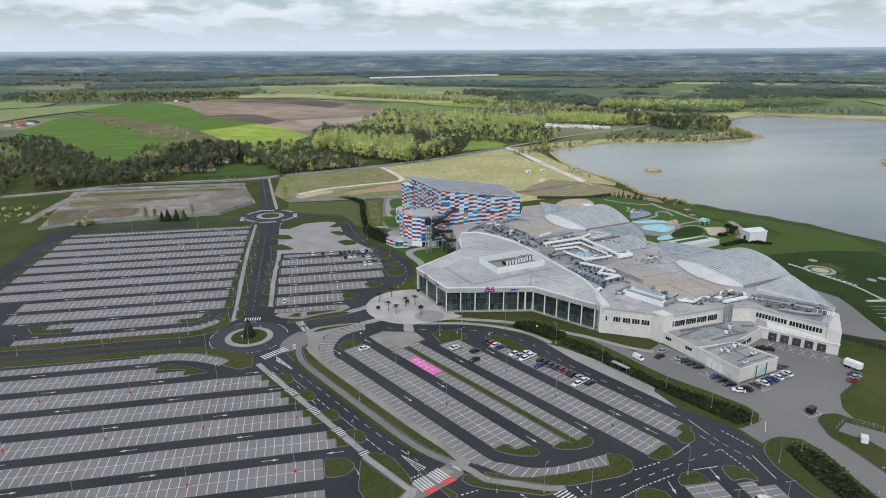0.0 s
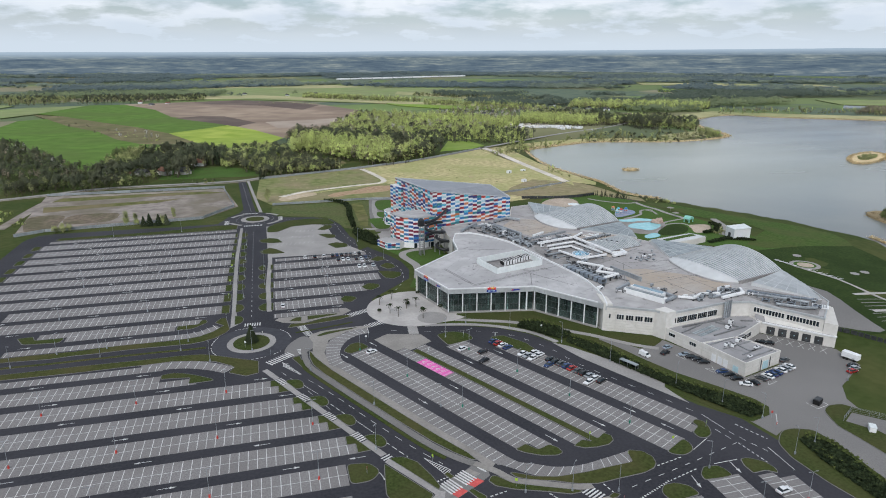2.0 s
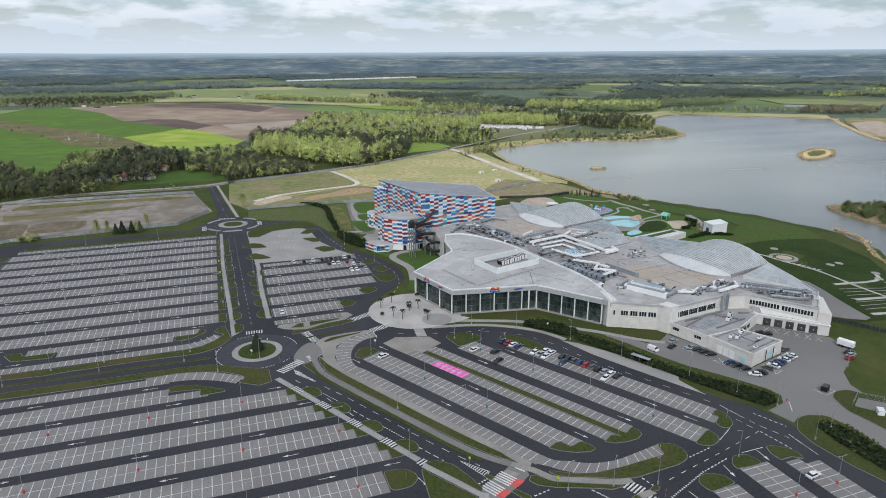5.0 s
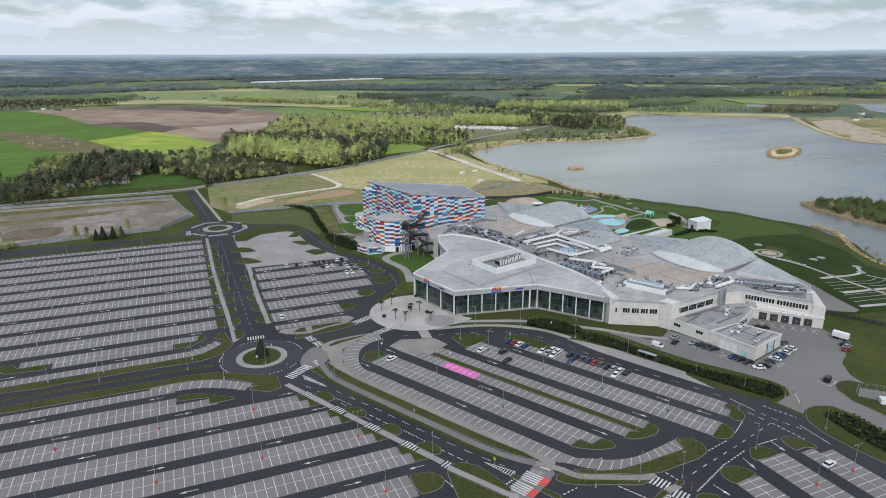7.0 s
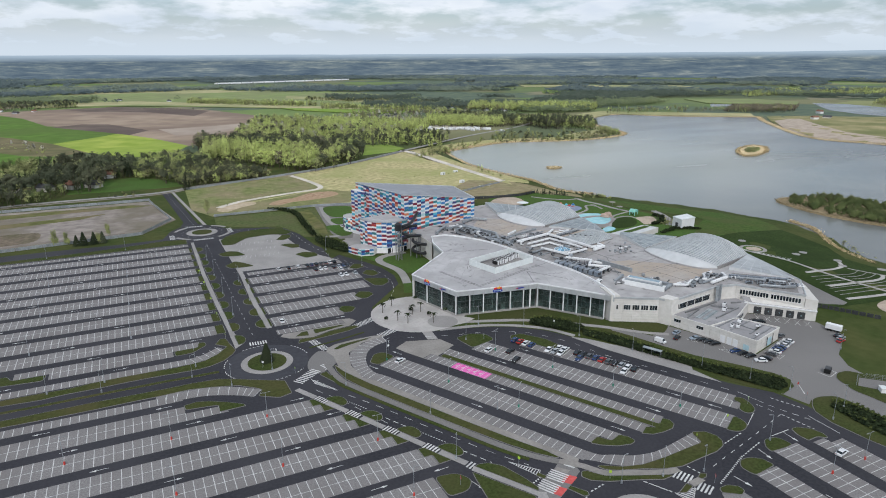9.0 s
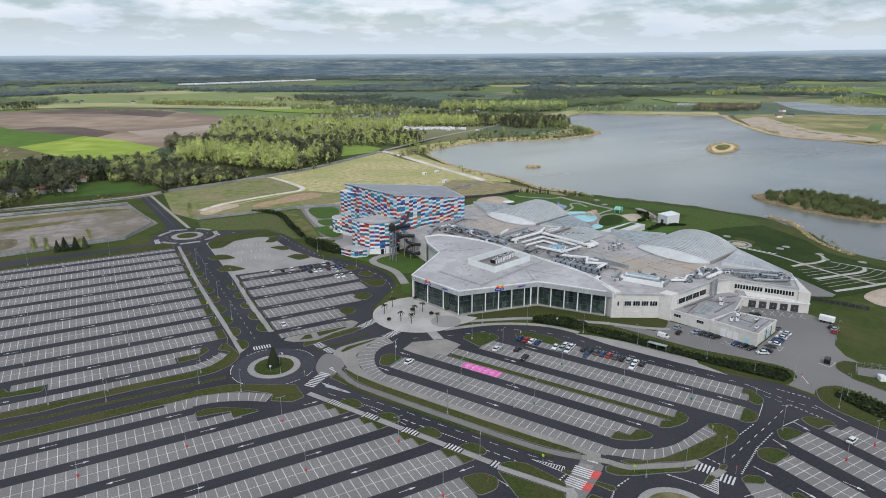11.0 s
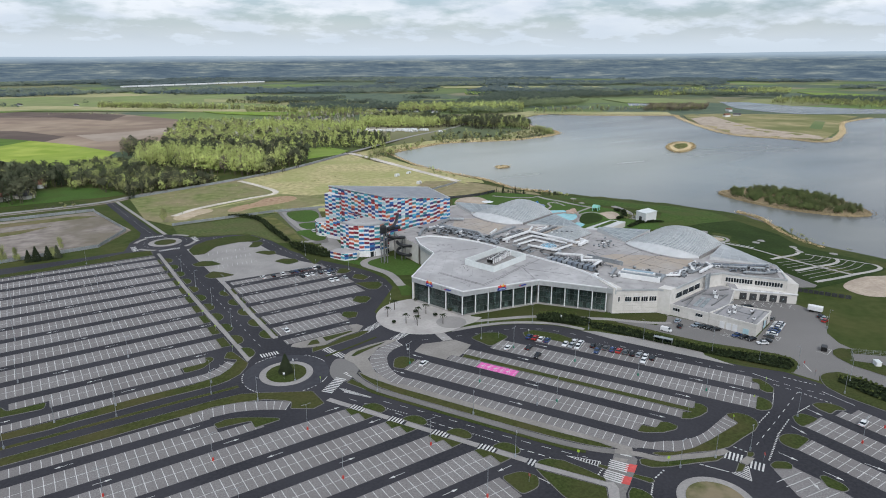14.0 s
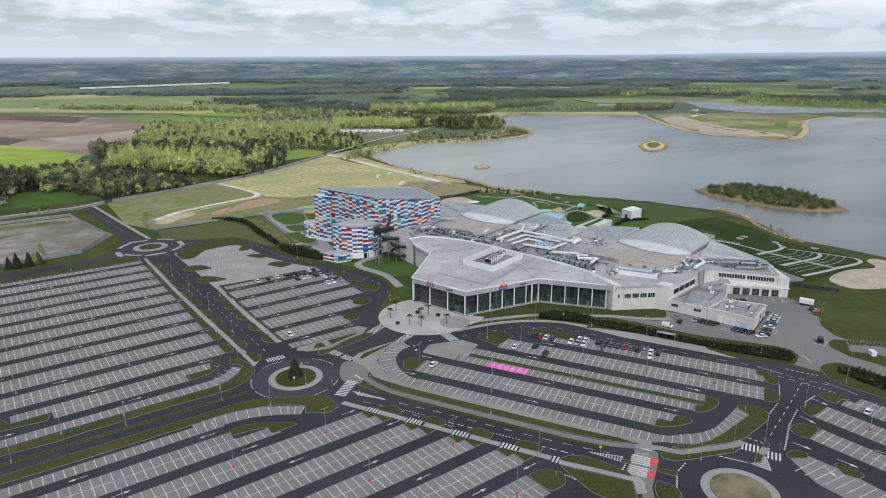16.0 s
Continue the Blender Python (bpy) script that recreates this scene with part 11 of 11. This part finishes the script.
islet_trees(ISLE3, 5.0, 300, 4.2, 7.2, LEAF_WILLOW)
HEART = [(672 + 0.55 * (x - 672), 597 + 0.55 * (y - 597)) for x, y in [(646, 599), (664, 612), (690, 624), (714, 628), (714, 610), (692, 590), (668, 574), (632, 560), (618, 564), (629, 582)]]
islet_trees(HEART, 0.5, 260, 1.2, 2.6, LEAF_MIX)


def reed_shore(pts, width, count, seed, label):
    rg = np.random.default_rng(seed)
    P = np.array(smooth_path(pts, 6))
    k = rg.integers(0, len(P) - 1, count)
    t = rg.uniform(0, 1, (count, 1))
    base = P[k] * (1 - t) + P[k + 1] * t + rg.normal(scale=width / 2.5, size=(count, 2))
    cs = np.column_stack([base, LAKE_Z + rg.uniform(0.0, 1.6, count)])
    v = leaf_quads(rg, cs, 0.38)
    band("reed_belt", pts, width * 0.8, LAKE_Z - 0.4, LAKE_Z + 0.55, REED, label, "reeds")
    tagged(new("shore_reeds", quad_mesh("shore_reeds", v, np.arange(len(v)).reshape(-1, 4), [REED], np.zeros(count, int))), label, "reeds", kind="stuff")


reed_shore(LAKE[27:37] + LAKE[:1], 9, 9000, 51, "tan reed belt along the far shore")
reed_shore(LAKE[0:6], 3.0, 2600, 52, "tan reed belt along the lake shore")
reed_shore([(366, 320), (360, 297), (345, 280), (333, 266.6), (323.4, 250.2), (316, 230)], 2.4, 1500, 54, "brownish reeds along the lake bank")
reed_shore(LAKE[20:28], 12, 6000, 53, "tan reed belt round the headland")
drape("shore_strip", [(257, 535), (253, 575), (248, 620), (243, 680), (241.5, 750), (262, 756), (285, 764), (278, 660), (282, 579), (285, 540), (276, 525)], MEADOW, "dry grass between the sand track and the lake", "shore", 0.10, 20.0)
drape("sand_spit", [(1055, 856), (1117, 847), (1027, 742), (958, 652), (939, 570), (947, 527), (898, 508), (872, 552), (866, 611), (892, 697)], SAND, "pale tan sand along the headland", "shore", 1.0, 40.0)
drape("headland", [(882, 600), (900, 520), (1050, 570), (1240, 655), (1390, 690), (1300, 800), (1130, 930), (1040, 850), (885, 665)], HEADGRASS, "flat headland of dry tan grass in the lake", "headland", 0.9, 40.0)
drape("shore_strip", [(548, 797), (652, 832), (692, 935), (774, 1066), (902, 1135), (968, 1060), (1056, 998), (1120, 950), (1150, 985), (1070, 1040), (960, 1120), (905, 1180), (760, 1110), (670, 970), (630, 862), (545, 830)], DRYFIELD, "dry tan grass along the far shore", "shore", 0.6, 40.0)
drape("shore_strip", [(262, 756), (300, 770), (372, 798), (432, 815), (546, 792), (548, 812), (432, 836), (365, 822), (290, 792), (250, 768)], MEADOW, "rough grass along the lake shore", "shore", 0.12, 25.0)
for pts, lb in (([(1597, 1154), (1636, 1088), (1589, 931), (1625, 792), (1687, 667), (1675, 517), (1563, 486), (1604, 637), (1447, 714), (1331, 783), (1337, 866), (1392, 972)], "grey pond beyond the headland"), ([(1240, 1172), (1438, 1351), (1532, 1357), (1457, 1262), (1305, 1151)], "small grey pond beyond the shore")):
    me = mesh_of("pond", [(x, y, -1.6) for x, y in ccw(pts)], [tuple(range(len(pts)))], WATER)
    tagged(new("water", me), lb, "pond", kind="structure")
for k in range(13):
    x = 385 + 60 * k
    root = thing("greenhouse", x, 3290 + 0.52 * (x - 385), -0.3, 27, "long pale greenhouse far out on the plain", "greenhouse", "far greenhouses")
    bm = bmesh.new()
    box(bm, -29, 29, -16, 16, 0, 5.0)
    part("side", bm, WHITE, root)
    for sy in (-8, 8):
        bm = bmesh.new()
        profile(bm, [(-29, 5.0), (29, 5.0), (29, 6.2), (-29, 6.2)], 8.0, 4.5)
        bmesh.ops.translate(bm, verts=bm.verts, vec=(0, sy, 0))
        part("roof", bm, WHITE, root)


# ---- houses ----
def make_house(x, y, rz, l, w, h, wall, roof, label):
    root = thing("house", x, y, gz(x, y), rz, label, "house", "village houses")
    bm = bmesh.new()
    box(bm, -l / 2, l / 2, -w / 2, w / 2, -0.3, h)
    part("wall", bm, wall, root)
    bm = bmesh.new()
    e = 0.5
    vs = [bm.verts.new(v) for v in ((-l / 2 - e, -w / 2 - e, h), (l / 2 + e, -w / 2 - e, h), (l / 2 + e, w / 2 + e, h), (-l / 2 - e, w / 2 + e, h), (-l / 2 - e, 0, h + w * 0.42), (l / 2 + e, 0, h + w * 0.42))]
    for f in ((0, 1, 5, 4), (2, 3, 4, 5), (0, 4, 3), (1, 2, 5), (0, 3, 2, 1)):
        bm.faces.new([vs[i] for i in f])
    part("roof", bm, roof, root)
    bm = bmesh.new()
    box(bm, l * 0.2, l * 0.2 + 0.7, 0.4, 1.1, h + w * 0.2, h + w * 0.5)
    part("chimney", bm, BARK, root)
    for k in range(3):
        bm = bmesh.new()
        box(bm, -l * 0.35 + k * l * 0.27, -l * 0.35 + k * l * 0.27 + 1.2, -w / 2 - 0.05, -w / 2 + 0.05, 1.0, 2.4)
        part("window", bm, DARKGLASS, root)


TILE = surface("red_brown_roof_tile", (0.20, 0.10, 0.07), (0.28, 0.15, 0.10), 0.8, 1.0, 0.1)
SLATE = surface("dark_roof_tile", (0.06, 0.06, 0.065), (0.10, 0.10, 0.105), 0.7, 1.0, 0.1)
PALEWALL = surface("pale_render", (0.50, 0.48, 0.44), (0.60, 0.58, 0.54), 0.9, 0.5, 0.1)
rng = random.Random(77)
for x, y in ((-165, 684), (-142, 653), (-162, 645), (-150, 668), (-128, 660), (-109, 662), (-92, 661), (-81, 709), (-462, 1178), (-440, 1211), (-433, 1150), (-450, 1195), (-425, 1190), (330, 1010), (352, 1025), (381, 1262), (413, 1225), (682, 1309), (613, 1405), (639, 1404), (434, 1242), (222, 1045), (560, 1330), (700, 1260), (-260, 1650), (-230, 1690), (-300, 1750),
             (1287, 922), (1178, 833), (1134, 828), (60, 1950), (150, 2050), (-60, 2060)):
    make_house(x, y, rng.uniform(0, 180), rng.uniform(9, 15), rng.uniform(7, 9), rng.uniform(3, 5), rng.choice((PALEWALL, PALEWALL, WHITE)), rng.choice((SLATE, SLATE, TILE)), "small pale house with a pitched roof among trees")
# camp of white caravans and cabins
base = None
for k in range(80):
    x, y = lerp2((378, 1000), (466, 905), rng.random())
    x, y = x + rng.uniform(-12, 16), y + rng.uniform(-10, 40)
    m = pose(x, y, gz(x, y), 0, 0, rng.uniform(0, 180))
    if base is None:
        base = thing("caravan", label="white caravan in the lakeside camp", category="caravan", group="caravans of the camp")
        bm = bmesh.new()
        box(bm, -3.2, 3.2, -1.2, 1.2, 0.4, 2.7, 0.15)
        part("body", bm, WHITE, base)
        bm = bmesh.new()
        box(bm, -1.2, 1.0, -1.24, 1.24, 1.4, 2.1)
        part("window_band", bm, DARKGLASS, base)
        bm = bmesh.new()
        box(bm, -0.5, 0.5, -1.1, 1.1, 0.0, 0.5)
        part("wheel", bm, RUBBER, base)
        base.matrix_basis = m
    else:
        copy_thing(base, m)
slab("camp_ground", [(364, 985), (372, 1035), (440, 1040), (484, 960), (474, 890), (440, 885)], -1.6, -0.9, SANDTRACK, "pale camp ground by the lake", "camp ground")
for x, y in ((213, 582), (231, 590), (210, 536.5)):
    root = thing("site_cabin", x, y, gz(x, y), 20, "small white cabin on the meadow", "cabin", "cabins on the meadow")
    bm = bmesh.new()
    box(bm, -2.4, 2.4, -1.2, 1.2, 0, 2.5, 0.05)
    part("body", bm, WHITE, root)
    bm = bmesh.new()
    box(bm, -0.5, 0.4, -1.25, -1.15, 0.1, 2.0)
    part("door", bm, DARKMETAL, root)


# haze of the farthest woods painted into their leaf colours
LEAF_HAZEPINE = leafy("hazed_conifer_canopy", (0.130, 0.175, 0.180), (0.18, 0.23, 0.22), (0.155, 0.20, 0.205), 0.012)
LEAF_HAZEMIX = leafy("hazed_broadleaf_canopy", (0.21, 0.26, 0.205), (0.29, 0.34, 0.245), (0.185, 0.23, 0.195), 0.010)


# ---- far woods: low canopies of clumps ----
def far_woods(name, r0, r1, step, seed, thr, leaf_pairs, size, height, label):
    rg = np.random.default_rng(seed)
    spots, kinds = [], []
    az0, az1 = radians(-25), radians(80)
    r = r0
    while r < r1:
        n = int((az1 - az0) * r / step)
        for i in range(n):
            a0 = az0 + (az1 - az0) * (i + rg.random()) / n
            rr = r + rg.uniform(0, step)
            x, y = -50 + rr * math.sin(a0), 25 + rr * math.cos(a0)
            v = noise.noise((x * 0.0013 + seed, y * 0.0024, 0.3)) + 0.45 * noise.noise((x * 0.005, y * 0.008, seed))
            if v > thr:
                spots.append((x, y))
                kinds.append(0 if noise.noise((x * 0.0016, y * 0.003, 7.7)) + rg.uniform(-0.15, 0.15) < 0.12 else 1)
        r += step * 1.15
    spots, kinds = np.array(spots), np.array(kinds)
    d = lake_distance(spots[:, 0], spots[:, 1])
    keep = (d > 25) & ~((spots[:, 1] < 1950) & (spots[:, 0] < 480) & (spots[:, 0] > -700)) & ~((spots[:, 0] > 1300) & (spots[:, 0] < 1850) & (spots[:, 1] < 1500) & (spots[:, 1] > 560))
    keep &= ~((spots[:, 0] > 850) & (spots[:, 0] < 1420) & (spots[:, 1] > 500) & (spots[:, 1] < 1000))
    line = 3290 + 0.52 * (spots[:, 0] - 385)
    keep &= ~((spots[:, 0] > 150) & (spots[:, 0] < 1300) & (spots[:, 1] > line - 420) & (spots[:, 1] < line + 40))
    spots, kinds = spots[keep], kinds[keep]
    n, per = len(spots), 24
    ang, rad = rg.uniform(0, 6.28, (n, per)), rg.uniform(0, 1, (n, per)) ** 0.5 * size
    hz = height * rg.uniform(0.75, 1.25, (n, 1)) * rg.uniform(0.45, 1.0, (n, per)) * (1 - 0.3 * (rad / size) ** 2)
    cs = np.stack([spots[:, 0:1] + rad * np.cos(ang), spots[:, 1:2] + rad * np.sin(ang), hz - 2.0], -1).reshape(-1, 3)
    v = leaf_quads(rg, cs, size * 0.24, np.array([[0.0, -0.3, 0.5]]))
    idx = np.repeat(kinds, per)
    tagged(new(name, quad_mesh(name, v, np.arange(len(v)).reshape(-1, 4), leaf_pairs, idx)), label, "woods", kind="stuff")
    return n


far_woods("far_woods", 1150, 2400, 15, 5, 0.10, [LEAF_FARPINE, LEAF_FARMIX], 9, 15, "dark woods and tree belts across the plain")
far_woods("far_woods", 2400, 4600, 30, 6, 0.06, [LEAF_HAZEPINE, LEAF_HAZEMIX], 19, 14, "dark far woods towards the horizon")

# ---- road markings, gathered ----
for key, (mat, vs, fs) in marks.items():
    me = mesh_of("road_marking", vs, fs, mat)
    tagged(new("road_marking", me), "painted lines, arrows and crossings on the paving", "road marking", kind="stuff")
